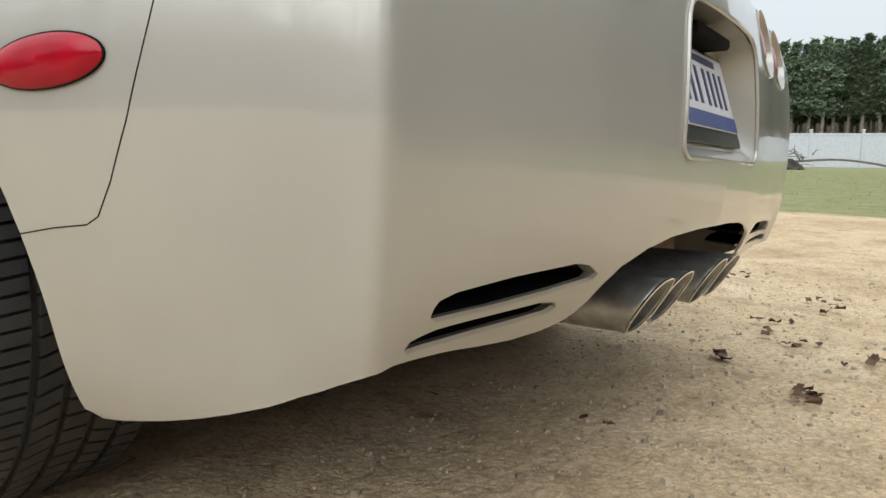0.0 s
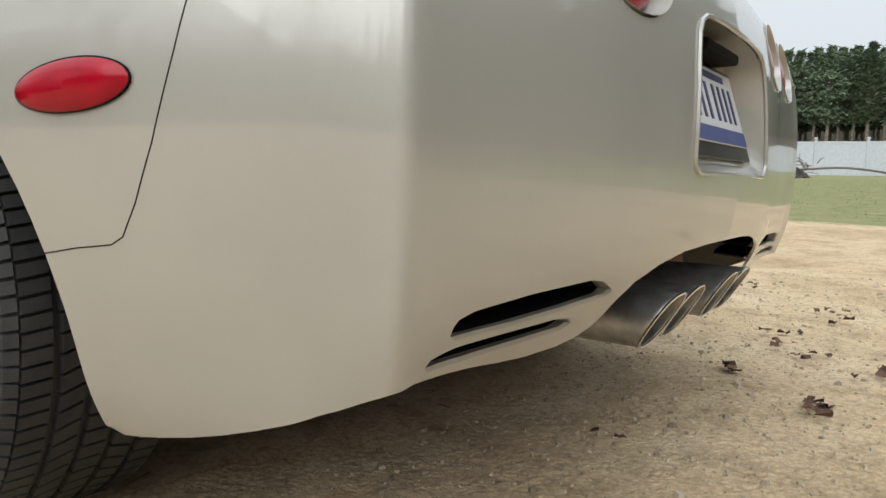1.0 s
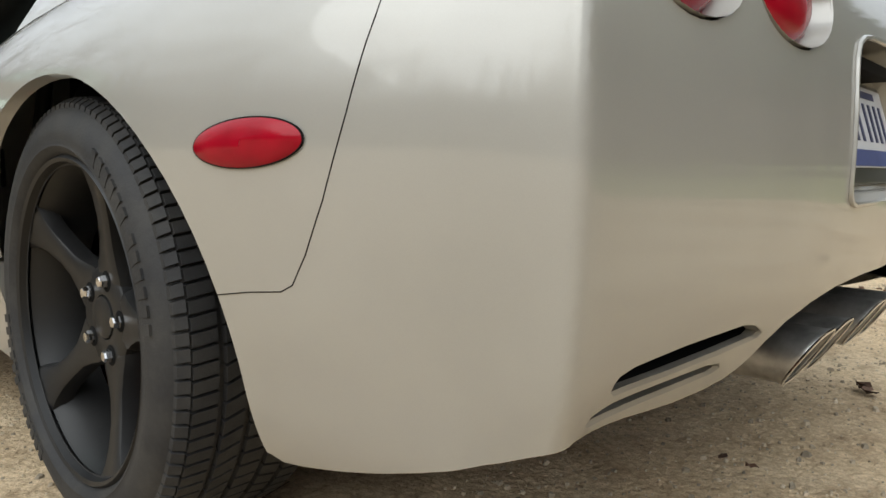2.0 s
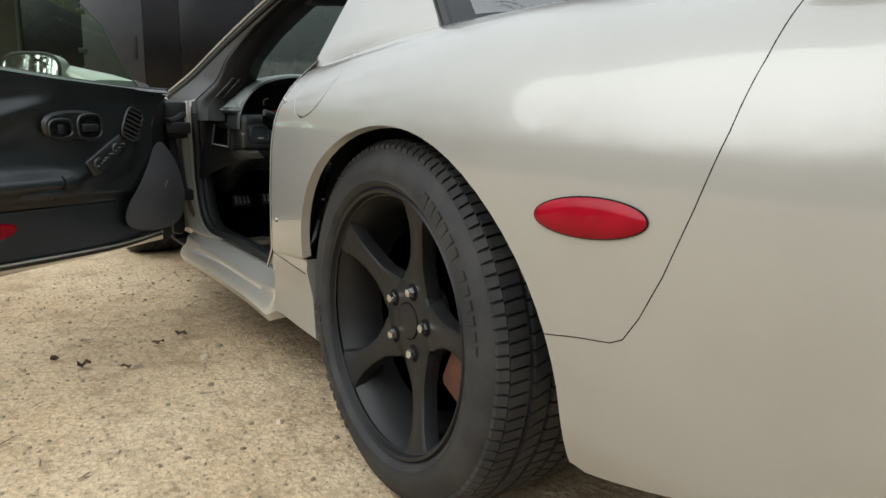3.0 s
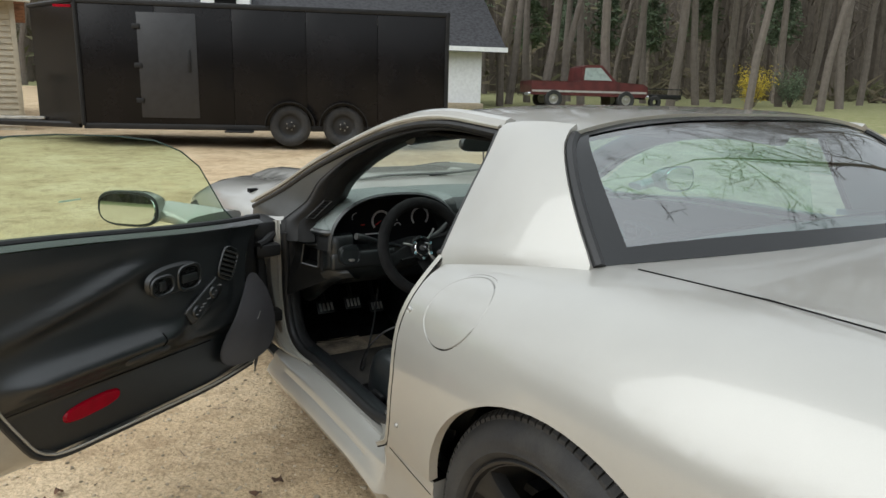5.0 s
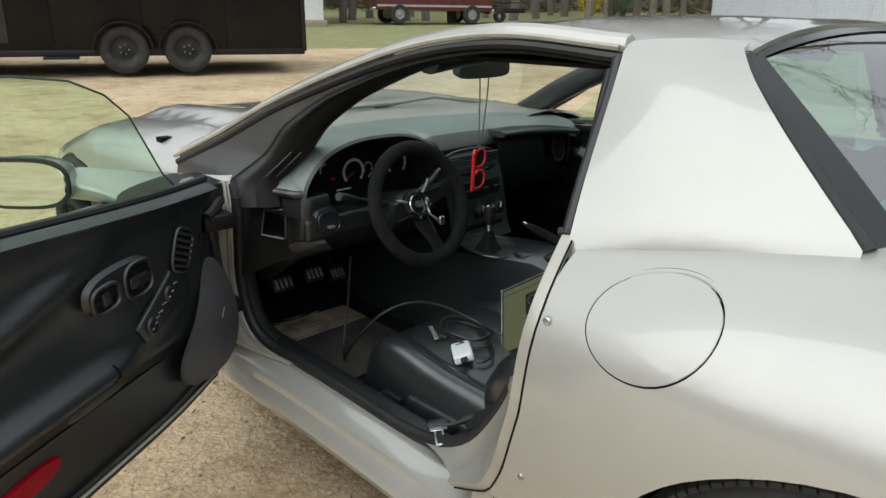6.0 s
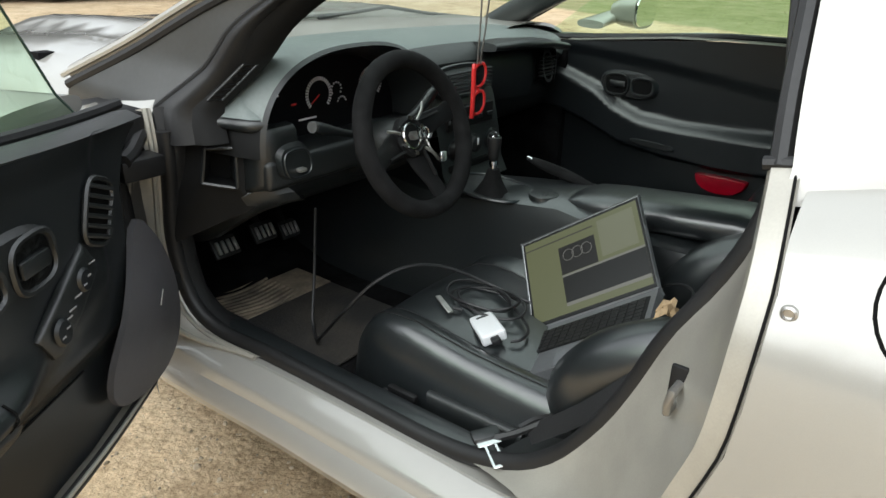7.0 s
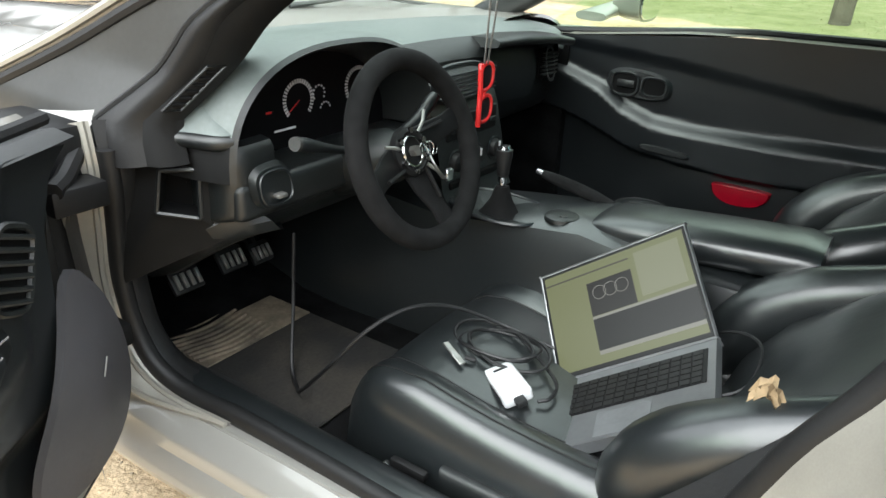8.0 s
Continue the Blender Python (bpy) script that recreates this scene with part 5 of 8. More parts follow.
    part("ashtray_button", lathe([(0.492, 0.009), (0.4955, 0.008), (0.4955, 0.0)], 16, "z", (-0.142, 1.134, 0)), TRIM, car)
    brake = part("handbrake_grip", tube(spline([(0.0, 1.06, 0.478), (0.005, 1.15, 0.500), (0.008, 1.26, 0.520)], 10), [0.011, 0.012, 0.013, 0.014, 0.0145, 0.0145, 0.014, 0.0135, 0.012, 0.009], 10), SUEDE, car, "handbrake lever lying along the console")
    part("handbrake_button", tube([(0.008, 1.258, 0.520), (0.008, 1.276, 0.524)], 0.006, 8), CHROME, brake)
    arm = [((-0.078, 1.075, 0.480), (1, 0, 0), (0, 0, 1), 0.070, 0.022), ((-0.078, 1.045, 0.485), (1, 0, 0), (0, 0, 1), 0.080, 0.030), ((-0.078, 0.98, 0.490), (1, 0, 0), (0, 0, 1), 0.084, 0.034), ((-0.078, 0.85, 0.500), (1, 0, 0), (0, 0, 1), 0.086, 0.036), ((-0.078, 0.70, 0.512), (1, 0, 0), (0, 0, 1), 0.086, 0.036), ((-0.078, 0.665, 0.512), (1, 0, 0), (0, 0, 1), 0.080, 0.030)]
    part("armrest", pad(arm), VINYL, car, "padded leather console armrest")
    # dash: long roll over the full width
    rows = []
    for x in np.linspace(-0.76, 0.60, 60):
        t = (x + 0.08) / 0.7
        deep = smooth_step(-0.665, -0.635, x) * smooth_step(-0.165, -0.195, x)
        front = 1.50 + 0.02 * t * t + 0.09 * deep
        sag = 0.02 * t * t
        prof = [(2.02 - 0.16 * t * t, 0.775 - sag), (1.80, 0.800 - sag), (1.68, 0.803 - sag), (front + 0.04, 0.790 - sag), (front, 0.765 - sag), (front - 0.005, 0.735 - sag), (front + 0.03, 0.66), (front + 0.025, 0.60), (front + 0.05, 0.545), (front + 0.16, 0.50), (front + 0.4, 0.47)]
        rows.append([Vector((x, p.y, p.z)) for p in spline([(0, a, b) for a, b in prof], 36)])
    cut = 15
    # top and hood take the colour with glare painted in; the front stays black
    dash = part("dashboard", grid([r[:cut + 1] for r in rows[2:]]), DASH, car, "grey-black dashboard top with sky glare painted in as pale colour")
    part("dash_front", grid([r[cut:] for r in rows[5:]]), PLASTIC, car, "black dashboard front")
    # instrument binnacle
    cx, cz = -0.450, 0.640
    arch = lambda y, w, h: [Vector((cx + w * math.copysign(abs(math.cos(a)) ** 0.8, math.cos(a)), y, cz + h * max(0.0, math.sin(a)) ** 0.85)) for a in [math.pi * k / 30 for k in range(31)]]  # noqa: E731
    hood = [arch(1.70, 0.300, 0.178), arch(1.58, 0.300, 0.198), arch(1.475, 0.280, 0.203), arch(1.440, 0.268, 0.196)]
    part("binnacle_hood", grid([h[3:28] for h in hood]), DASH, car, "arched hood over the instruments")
    for ends in (slice(0, 4), slice(27, 31)):
        part("hood_leg", grid([h[ends] for h in hood]), MATTE, car, "black lower leg of the instrument hood")
    part("hood_lining", grid([arch(1.440, 0.268, 0.196), arch(1.433, 0.260, 0.189), arch(1.452, 0.250, 0.180), arch(1.545, 0.232, 0.160)]), PLASTIC, car, "black inside of the instrument hood")
    face = part("instrument_face", cap(grid([arch(1.545, 0.233, 0.161), [Vector((p.x, 1.546, 0.628)) for p in arch(1.545, 0.233, 0.161)]])), material("instrument_black", (0.005, 0.005, 0.006), 0.6, spec=0.15), car, "unlit black instrument panel")
    part("instrument_shelf", box((-0.705, 1.437, 0.568), (-0.19, 1.60, 0.634), 0.014, 3), PLASTIC, car)
    ticks = material("gauge_print", (0.7, 0.7, 0.72), 0.6, vary=0.05)
    for gx, gz, gr, a0, a1, n in ((-0.466, 0.717, 0.039, -40, 220, 27), (-0.300, 0.722, 0.039, -40, 220, 27), (-0.412, 0.722, 0.017, -30, 210, 9), (-0.396, 0.690, 0.015, 20, 160, 6), (-0.566, 0.735, 0.018, 90, 200, 6)):
        bm = bmesh.new()
        for k in range(n):
            a = radians(a0 + (a1 - a0) * k / (n - 1))
            add_box(bm, (gr * 0.80, -0.0006, -0.0019), (gr, 0.0006, 0.0019), 0.0, m=Matrix.Translation((gx, 1.5425, gz)) @ Matrix.Rotation(-a, 4, "Y"))
        part("gauge_scale", bm, ticks, face, "ring of pale gauge marks", smooth=False)
    part("gauge_needle", box((-0.467, 1.540, 0.717), (-0.465, 1.541, 0.747), 0.0, m=Matrix.Translation((-0.466, 0, 0.717)) @ Matrix.Rotation(radians(-125), 4, "Y") @ Matrix.Translation((0.466, 0, -0.717))), RED_PLASTIC, face)
    part("gauge_warning", box((-0.548, 1.540, 0.704), (-0.534, 1.541, 0.708), 0.0), RED_PLASTIC, face)
    part("trip_readout", box((-0.530, 1.540, 0.668), (-0.478, 1.541, 0.672), 0.0), ticks, face, "unreadable readout left as a plain bar")
    # left end: lamp switch, side pod with a deep pocket
    end = lambda d, z, off=0.0: Vector((-0.785 + 0.646 * d - 0.763 * off, 1.575 - 0.763 * d - 0.646 * off, z))  # noqa: E731
    hole = [(0.034, 0.654), (0.093, 0.656), (0.090, 0.573), (0.022, 0.583)]
    rim_o = [(-0.06, 0.735), (0.112, 0.728), (0.125, 0.53), (-0.07, 0.44)]
    round_off = lambda ps: [p for a, b, c in zip(ps[-1:] + ps[:-1], ps, ps[1:] + ps[:1]) for p in [tuple(b[k] + f * (q[k] - b[k]) for k in (0, 1)) for q, f in ((a, 0.3), (a, 0.12), (a, 0.03), (c, 0.03), (c, 0.12), (c, 0.3))]]  # noqa: E731
    hole, rim_o = round_off(hole), round_off(rim_o)
    grow_hole = [(0.06 + (d - 0.06) * 1.22, 0.615 + (z - 0.615) * 1.22) for d, z in hole]
    part("dash_side", grid([[end(*p, -0.012) for p in rim_o], [end(*p, 0.0) for p in grow_hole], [end(*p, 0.005) for p in hole], [end(*p, -0.05) for p in hole]], close_v=True), MATTE, car, "black dash side panel round an open pocket")
    part("pocket_rim", tube([end(*p, 0.005) for p in hole], 0.004, 6, True), TRIM, car)
    pocket_c = sum((end(*p, -0.048) for p in hole), Vector()) / len(hole)
    part("side_pocket", grid([[end(*p, -0.048) for p in hole], [pocket_c.lerp(end(*p, -0.048), 0.02) for p in hole]], close_v=True), DARK_GAP, car, "open side pocket")
    shroud = [(-0.712, 1.510), (-0.7165, 1.482), (-0.712, 1.460), (-0.700, 1.446), (-0.682, 1.440), (-0.650, 1.441), (-0.58, 1.446), (-0.46, 1.450)]
    rows = []
    for z, back in ((0.696, 0.030), (0.692, 0.010), (0.682, 0.002), (0.660, 0.0), (0.620, 0.0), (0.585, 0.002), (0.574, 0.008), (0.566, 0.024), (0.562, 0.06)):
        rows.append([p + Vector((0, back, z)) for p in spline([(x, y, 0) for x, y in shroud], 30)])
    part("dash_end", grid([r[:15] for r in rows]), PLASTIC, car, "rounded end of the instrument shroud")
    part("shroud_front", grid([[p for p in r[14:]] for r in rows[4:]]), PLASTIC, car, "black panel under the instruments")
    edge = spline([end(0.005, 0.718, 0.004), end(0.04, 0.715, 0.008), end(0.085, 0.712, 0.010), (-0.722, 1.452, 0.712), (-0.700, 1.438, 0.712)], 14)
    part("dash_corner_roll", tube([p + Vector((0, 0.010, -0.008)) for p in edge], 0.013, 10), PLASTIC, car, "black rolled lip under the dash corner")
    part("dash_corner", grid([[a.lerp(Vector(b), t) + Vector((0, 0, 0.004 + 0.012 * math.sin(math.pi * t))) for t in (0, 0.25, 0.5, 0.75, 1)] for a, b in zip(edge, spline([(-0.735, 1.655, 0.770), (-0.705, 1.66, 0.782), (-0.665, 1.62, 0.800)], 14))]), DASH, car, "corner of the dashboard top, paled by the same painted glare")
    sweep = spline([(-0.640, 1.448, 0.556), (-0.690, 1.470, 0.552), (-0.718, 1.512, 0.528), (-0.728, 1.570, 0.490), (-0.732, 1.640, 0.446), (-0.735, 1.70, 0.42)], 16)
    part("knee_roll", grid([[p + Vector(d) for p in sweep] for d in ((-0.012, 0.030, 0.022), (-0.010, 0.008, 0.014), (0.004, -0.004, 0.0), (0.022, -0.004, -0.020), (0.048, 0.016, -0.034), (0.085, 0.07, -0.036))]), PLASTIC, car, "rounded lower roll of the dash side")
    part("knee_panel", grid([spline([(x, 1.49, 0.600), (x, 1.475, 0.565), (x, 1.495, 0.520), (x, 1.56, 0.486), (x, 1.70, 0.470)], 12) for x in np.linspace(-0.64, -0.21, 10)]), PLASTIC, car, "black knee panel under the column")
    switch = part("lamp_switch", pad([((-0.642, 1.437, 0.625), (1, 0, 0), (0, 0.2, 1), 0.042, 0.036), ((-0.642, 1.423, 0.622), (1, 0, 0), (0, 0.2, 1), 0.038, 0.032)]), PLASTIC, car, "headlamp switch panel")
    part("switch_bezel", tube(ring((-0.642, 1.419, 0.622), (1, 0, 0), (0, 0.2, 1), 0.033, 0.027, 3), 0.0025, 6, True), TRIM, switch)
    part("switch_knob", box((-0.649, 1.407, 0.605), (-0.629, 1.423, 0.613), 0.003), STEEL, switch)
    # column, stalks and suede wheel with bare boss
    col_d = Vector((0.02, 1, -0.36)).normalized()
    c0 = Vector((-0.412, 1.305, 0.657))
    part("column_shroud", tube([c0 + col_d * d for d in (0.035, 0.06, 0.12, 0.26)], [0.036, 0.050, 0.056, 0.060], 16), PLASTIC, car, "black steering column shroud")
    part("stalk", tube(spline([c0 + col_d * 0.10 + Vector((-0.04, 0, 0.02)), c0 + col_d * 0.085 + Vector((-0.14, 0.0, 0.045)), Vector((-0.634, 1.378, 0.700))], 10), [0.007, 0.007, 0.007, 0.007, 0.007, 0.008, 0.009, 0.011, 0.0125, 0.011], 10), TRIM, car, "black indicator stalk")
    part("stalk_cap", tube([(-0.629, 1.379, 0.699), (-0.640, 1.377, 0.701)], 0.0115, 12), FLANGE, car, "grey end of the stalk")
    part("stalk", tube(spline([c0 + col_d * 0.09 + Vector((0.03, 0, 0.025)), c0 + col_d * 0.08 + Vector((0.09, 0, 0.05)), Vector((-0.268, 1.375, 0.722))], 10), [0.009, 0.010, 0.011, 0.012, 0.0125, 0.0125, 0.0125, 0.013, 0.013, 0.010], 10), PLASTIC, car, "wiper stalk")
    sw = new("steering_wheel")
    sw.parent = car
    tagged(sw, "flat suede steering wheel with its centre cover missing")
    axis = -col_d
    right = Vector((1, 0.02, 0)).normalized()
    upv = right.cross(col_d).normalized()
    if upv.z < 0:
        upv = -upv
    roll = radians(14)
    ru, rv = right * math.cos(roll) + upv * math.sin(roll), upv * math.cos(roll) - right * math.sin(roll)
    R = 0.159
    part("rim", tube([c0 + ru * R * math.cos(2 * math.pi * k / 64) + rv * R * math.sin(2 * math.pi * k / 64) for k in range(64)], 0.0195, 14, True), SUEDE, sw, "thick suede-wrapped rim")
    for a in (0, 180, 270):
        d = ru * math.cos(radians(a)) + rv * math.sin(radians(a))
        e = ru * -math.sin(radians(a)) + rv * math.cos(radians(a))
        rows = []
        for r, w, off in ((0.038, 0.030, 0.030), (0.07, 0.026, 0.026), (0.11, 0.021, 0.012), (0.145, 0.024, 0.004), (0.166, 0.034, 0.002)):
            c = c0 + d * r + col_d * off
            rows.append(ring(c, e, axis, w, 0.006, 3, 14))
        part("spoke", cap(grid(rows, close_v=True)), SUEDE if a == 270 else BLACK_METAL, sw, "flat black spoke")
        part("spoke_bracket", tube([c0 + d * 0.035 + col_d * 0.018 + e * 0.02, c0 + d * 0.10 + col_d * 0.006 + e * 0.012], 0.004, 6), BLACK_METAL, sw)
    part("boss", lathe([(0.0, 0.046), (0.012, 0.044), (0.016, 0.036), (0.010, 0.030), (0.010, 0.0)], 28, "z"), BLACK_METAL, sw, "bare hub with bolts and contact ring").matrix_basis = Matrix.Translation(c0 + col_d * 0.028) @ axis.to_track_quat("Z", "Y").to_matrix().to_4x4()
    for k in range(6):
        a = radians(60 * k + 10)
        p = c0 + col_d * 0.016 + (ru * math.cos(a) + rv * math.sin(a)) * 0.037
        part("boss_bolt", tube([p, p + axis * 0.008], 0.0055, 6), CHROME, sw, "bright hub bolt")
    part("contact_ring", tube([c0 + col_d * 0.014 + (ru * math.cos(2 * math.pi * k / 32) + rv * math.sin(2 * math.pi * k / 32)) * 0.027 for k in range(32)], 0.0028, 6, True), CHROME, sw, "bright contact ring on the hub")
    part("hub_nut", tube([c0 + col_d * 0.016, c0 + col_d * 0.002], 0.010, 6), STEEL, sw)
    for a, r0, r1 in ((35, 0.040, 0.085), (150, 0.040, 0.080), (300, 0.042, 0.090)):
        d = ru * math.cos(radians(a)) + rv * math.sin(radians(a))
        part("horn_bracket", tube([c0 + col_d * 0.012 + d * r0, c0 + col_d * 0.006 + d * (r0 + r1) / 2, c0 + col_d * 0.010 + d * r1], 0.0035, 6), STEEL, sw, "bare steel bracket")
    part("horn_wire", tube(spline([c0 + axis * 0.002 + ru * 0.02, c0 + axis * 0.02 - rv * 0.03, c0 + axis * 0.012 - rv * 0.065 + ru * 0.02, c0 - rv * 0.085 + ru * 0.045], 14), 0.0022, 5), STEEL, sw)
    part("horn_clip", box((-0.008, -0.004, -0.012), (0.012, 0.004, 0.012), 0.002, 1, Matrix.Translation(c0 + axis * 0.012 - rv * 0.07 + ru * 0.035)), CHROME, sw)
    part("horn_spring", tube([c0 + axis * 0.01 + ru * (0.012 * math.cos(k * 0.8)) + rv * (0.012 * math.sin(k * 0.8)) + axis * 0.001 * k for k in range(24)], 0.0014, 4), CHROME, sw)
    # centre stack
    stack = part("climate_panel", grid([[Vector((x, y, z)) for y, z in ((1.52, 0.735), (1.455, 0.725), (1.425, 0.66), (1.405, 0.58), (1.39, 0.50), (1.37, 0.462))] for x in (-0.205, -0.19, -0.07, 0.045, 0.06)]), PLASTIC, car, "black centre stack with climate controls")
    for k in range(6):
        part("vent_slat", box((-0.18, 1.415, 0.690 + 0.009 * k), (0.035, 1.43, 0.694 + 0.009 * k), 0.001, 1), TRIM, stack)
    part("vent_rim", tube(ring((-0.075, 1.44, 0.712), (1, 0, 0), (0, 0.3, 1), 0.118, 0.036, 2.6, 36), 0.006, 6, True), TRIM, stack, "rounded centre air vent")
    part("radio", box((-0.17, 1.405, 0.60), (0.03, 1.43, 0.655), 0.003, 1, None), BLACK_METAL, stack, "radio with a row of knobs")
    for x in (-0.155, -0.115, -0.075, -0.035, 0.012):
        part("radio_button", box((x - 0.012, 1.400, 0.618), (x + 0.010, 1.408, 0.628), 0.001, 1), TRIM, stack)
    for x in (-0.15, -0.07, 0.012):
        part("climate_knob", lathe([(1.40, 0.022), (1.385, 0.020), (1.382, 0.016), (1.382, 0.0)], 20, "y", (x, 0, 0.555)), SEAL, stack, "round climate knob")
        part("knob_mark", box((x - 0.002, 1.379, 0.556), (x + 0.002, 1.383, 0.573), 0.0), ticks, stack)
        part("climate_ring", tube([Vector((x + 0.027 * math.cos(2 * math.pi * k / 24), 1.396, 0.555 + 0.027 * math.sin(2 * math.pi * k / 24))) for k in range(24)], 0.002, 5, True), TRIM, stack)
    part("stack_shelf", box((-0.18, 1.385, 0.500), (0.03, 1.41, 0.517), 0.003, 1), DARK_GAP, stack)
    # passenger side
    part("passenger_brow", pad([((0.10, 1.50, 0.775), (0, 1, 0), (0, 0, 1), 0.05, 0.012), ((0.20, 1.475, 0.778), (0, 1, 0), (0, 0, 1), 0.05, 0.014), ((0.36, 1.47, 0.768), (0, 1, 0), (0, 0, 1), 0.05, 0.014), ((0.52, 1.49, 0.745), (0, 1, 0), (0, 0, 1), 0.045, 0.012)]), PLASTIC, car, "padded brow over the passenger dash")
    part("airbag_lid", grid([[Vector((x, 1.495 - 0.012 * math.sin(math.pi * t), z)) for x, z in ((0.11, 0.625 + 0.115 * t), (0.24, 0.615 + 0.135 * t), (0.362, 0.610 + 0.130 * t))] for t in np.linspace(0, 1, 8)]), TRIM, car, "smooth airbag lid")
    vent = part("side_vent", grid([ring((0.430, 1.472, 0.692), (0.94, 0.2, -0.1), (-0.1, 0.1, 1), 0.052 * f, 0.050 * f, 2.6) if f < 9 else [] for f in (1.0, 0.86, 0.80)], close_v=True), TRIM, car, "oval side air vent")
    for k in range(6):
        z = 0.662 + 0.011 * k
        part("vent_slat", box((0.388, 1.470, z), (0.472, 1.482, z + 0.005), 0.001, 1, None), SEAL, vent)
    part("vent_throat", box((0.388, 1.486, 0.650), (0.474, 1.495, 0.734), 0.01, 2), DARK_GAP, vent)
    part("dash_right_end", pad([((0.52, 1.52, 0.68), (0.3, 1, 0), (0, 0, 1), 0.03, 0.075), ((0.585, 1.56, 0.675), (0.3, 1, 0), (0, 0, 1), 0.04, 0.07)]), TRIM, car)
    # passenger door, shut
    def pdoor(y, z):
        ridge = interp(y, [(0.55, 0.530), (0.72, 0.524), (0.91, 0.515), (1.09, 0.513), (1.22, 0.522), (1.31, 0.553), (1.38, 0.599), (1.50, 0.640), (1.62, 0.655)])
        line = interp(y, [(0.55, 0.440), (0.82, 0.430), (0.96, 0.425), (1.12, 0.434), (1.275, 0.454), (1.417, 0.509), (1.515, 0.537), (1.62, 0.548)])
        crease = interp(y, [(0.55, 0.630), (0.765, 0.649), (0.942, 0.671), (1.167, 0.700), (1.51, 0.730), (1.62, 0.738)])
        bulge = 0.032 * smooth_step(ridge + 0.040, ridge - 0.002, z) - 0.050 * smooth_step(line + 0.004, line - 0.014, z)
        bulge += 0.016 * smooth_step(crease - 0.014, crease + 0.022, z)
        return Vector((0.615 - 0.02 * (z - 0.5) - bulge, y, z))
    loop = [(0.55, 0.20), (0.55, 0.80), (1.0, 0.795), (1.62, 0.745), (1.62, 0.20)]
    skin("passenger_door_trim", [loop], 0.0125, pdoor, TRIM, car, "black padded passenger door trim", flip=True, lip=0.0)
    part("passenger_belt", tube([(0.625 + 0.03, 0.55, 0.808), (0.645, 1.0, 0.803), (0.64, 1.62, 0.752)], 0.011, 8), SEAL, car)
    part("passenger_sill_cap", grid([[Vector((x, y, 0.797 - 0.045 * smooth_step(1.0, 1.62, y) + dz)) for x, dz in ((0.59, 0.0), (0.66, 0.004), (0.84, 0.0))] for y in np.linspace(0.5, 1.64, 8)]), PAINT_IN, car)
    pan = [[Vector((0.655 - 0.115 * t, y, 0.80 + (0.285 * t) - 0.05 * smooth_step(1.0, 1.62, y) * (1 - t))) for t in np.linspace(0, interp(y, [(0.55, 1), (1.0, 1.0), (1.2, 0.75), (1.45, 0.35), (1.62, 0.02)]), 8)] for y in np.linspace(0.55, 1.62, 20)]
    part("passenger_window", grid(pan), GLASS_GREEN, car, "raised passenger window glass").visible_shadow = False
    hb = part("passenger_handle_bezel", pad([((0.612, 1.275, 0.636), (0, 1, 0.06), (0, 0, 1), 0.098, 0.043), ((0.600, 1.275, 0.636), (0, 1, 0.06), (0, 0, 1), 0.090, 0.036)], 2.6), PLASTIC, car, "oval inner door handle surround")
    for dy, hw, hh in ((0.038, 0.040, 0.032), (-0.048, 0.036, 0.026)):
        part("handle_recess", pad([((0.600, 1.275 + dy, 0.636), (0, 1, 0), (0, 0, 1), hw * 0.9, hh * 0.9), ((0.597, 1.275 + dy, 0.636), (0, 1, 0), (0, 0, 1), hw * 0.86, hh * 0.86)]), DARK_GAP, hb)
        part("handle_rim", tube(ring((0.597, 1.275 + dy, 0.636), (0, 1, 0), (0, 0, 1), hw, hh, 3), 0.0042, 6, True), PLASTIC, hb)
    part("handle_lever", box((0.590, 1.275 + 0.008, 0.628), (0.597, 1.275 + 0.060, 0.648), 0.003), PLASTIC, hb)
    lens = [[Vector((x, 0.948 + f * 0.080 * math.copysign(abs(math.cos(a)) ** 0.8, math.cos(a)), 0.392 + f * (0.006 if math.sin(a) > 0 else 0.050) * math.sin(a))) for a in [2 * math.pi * k / 36 for k in range(36)]] for x, f in ((0.642, 1.0), (0.620, 1.0), (0.612, 0.94), (0.610, 0.4), (0.610, 0.02))]
    part("passenger_reflector", grid(lens, close_v=True), RED_LENS, car, "red reflector low on the shut door")
    part("pull_cup", pad([((0.582, 1.165, 0.466), (0, 1, 0.05), (0, 0, 1), 0.075, 0.011), ((0.576, 1.165, 0.467), (0, 1, 0.05), (0, 0, 1), 0.068, 0.008)]), PLASTIC, car, "hand pull in the shut door's armrest")
    # mirror on the far side
    part("passenger_mirror", pad([((0.95, 1.50, 0.825), (1, 0, 0), (0, 0, 1), 0.05, 0.035), ((0.97, 1.46, 0.830), (1, 0, 0), (0, 0, 1), 0.088, 0.052), ((0.97, 1.40, 0.832), (1, 0, 0), (0, 0, 1), 0.098, 0.060)]), PAINT, car, "painted passenger door mirror")
    part("passenger_mirror_glass", pad([((0.97, 1.398, 0.832), (1, 0, 0), (0, 0, 1), 0.088, 0.052), ((0.97, 1.394, 0.832), (1, 0, 0), (0, 0, 1), 0.086, 0.050)]), MIRROR, car)
    part("mirror_foot", pad([((0.85, 1.55, 0.785), (0.3, 1, 0), (0, 0, 1), 0.060, 0.014), ((0.89, 1.52, 0.800), (0.3, 1, 0), (0, 0, 1), 0.042, 0.018), ((0.94, 1.485, 0.815), (0.3, 1, 0), (0, 0, 1), 0.030, 0.022)]), PAINT, car)
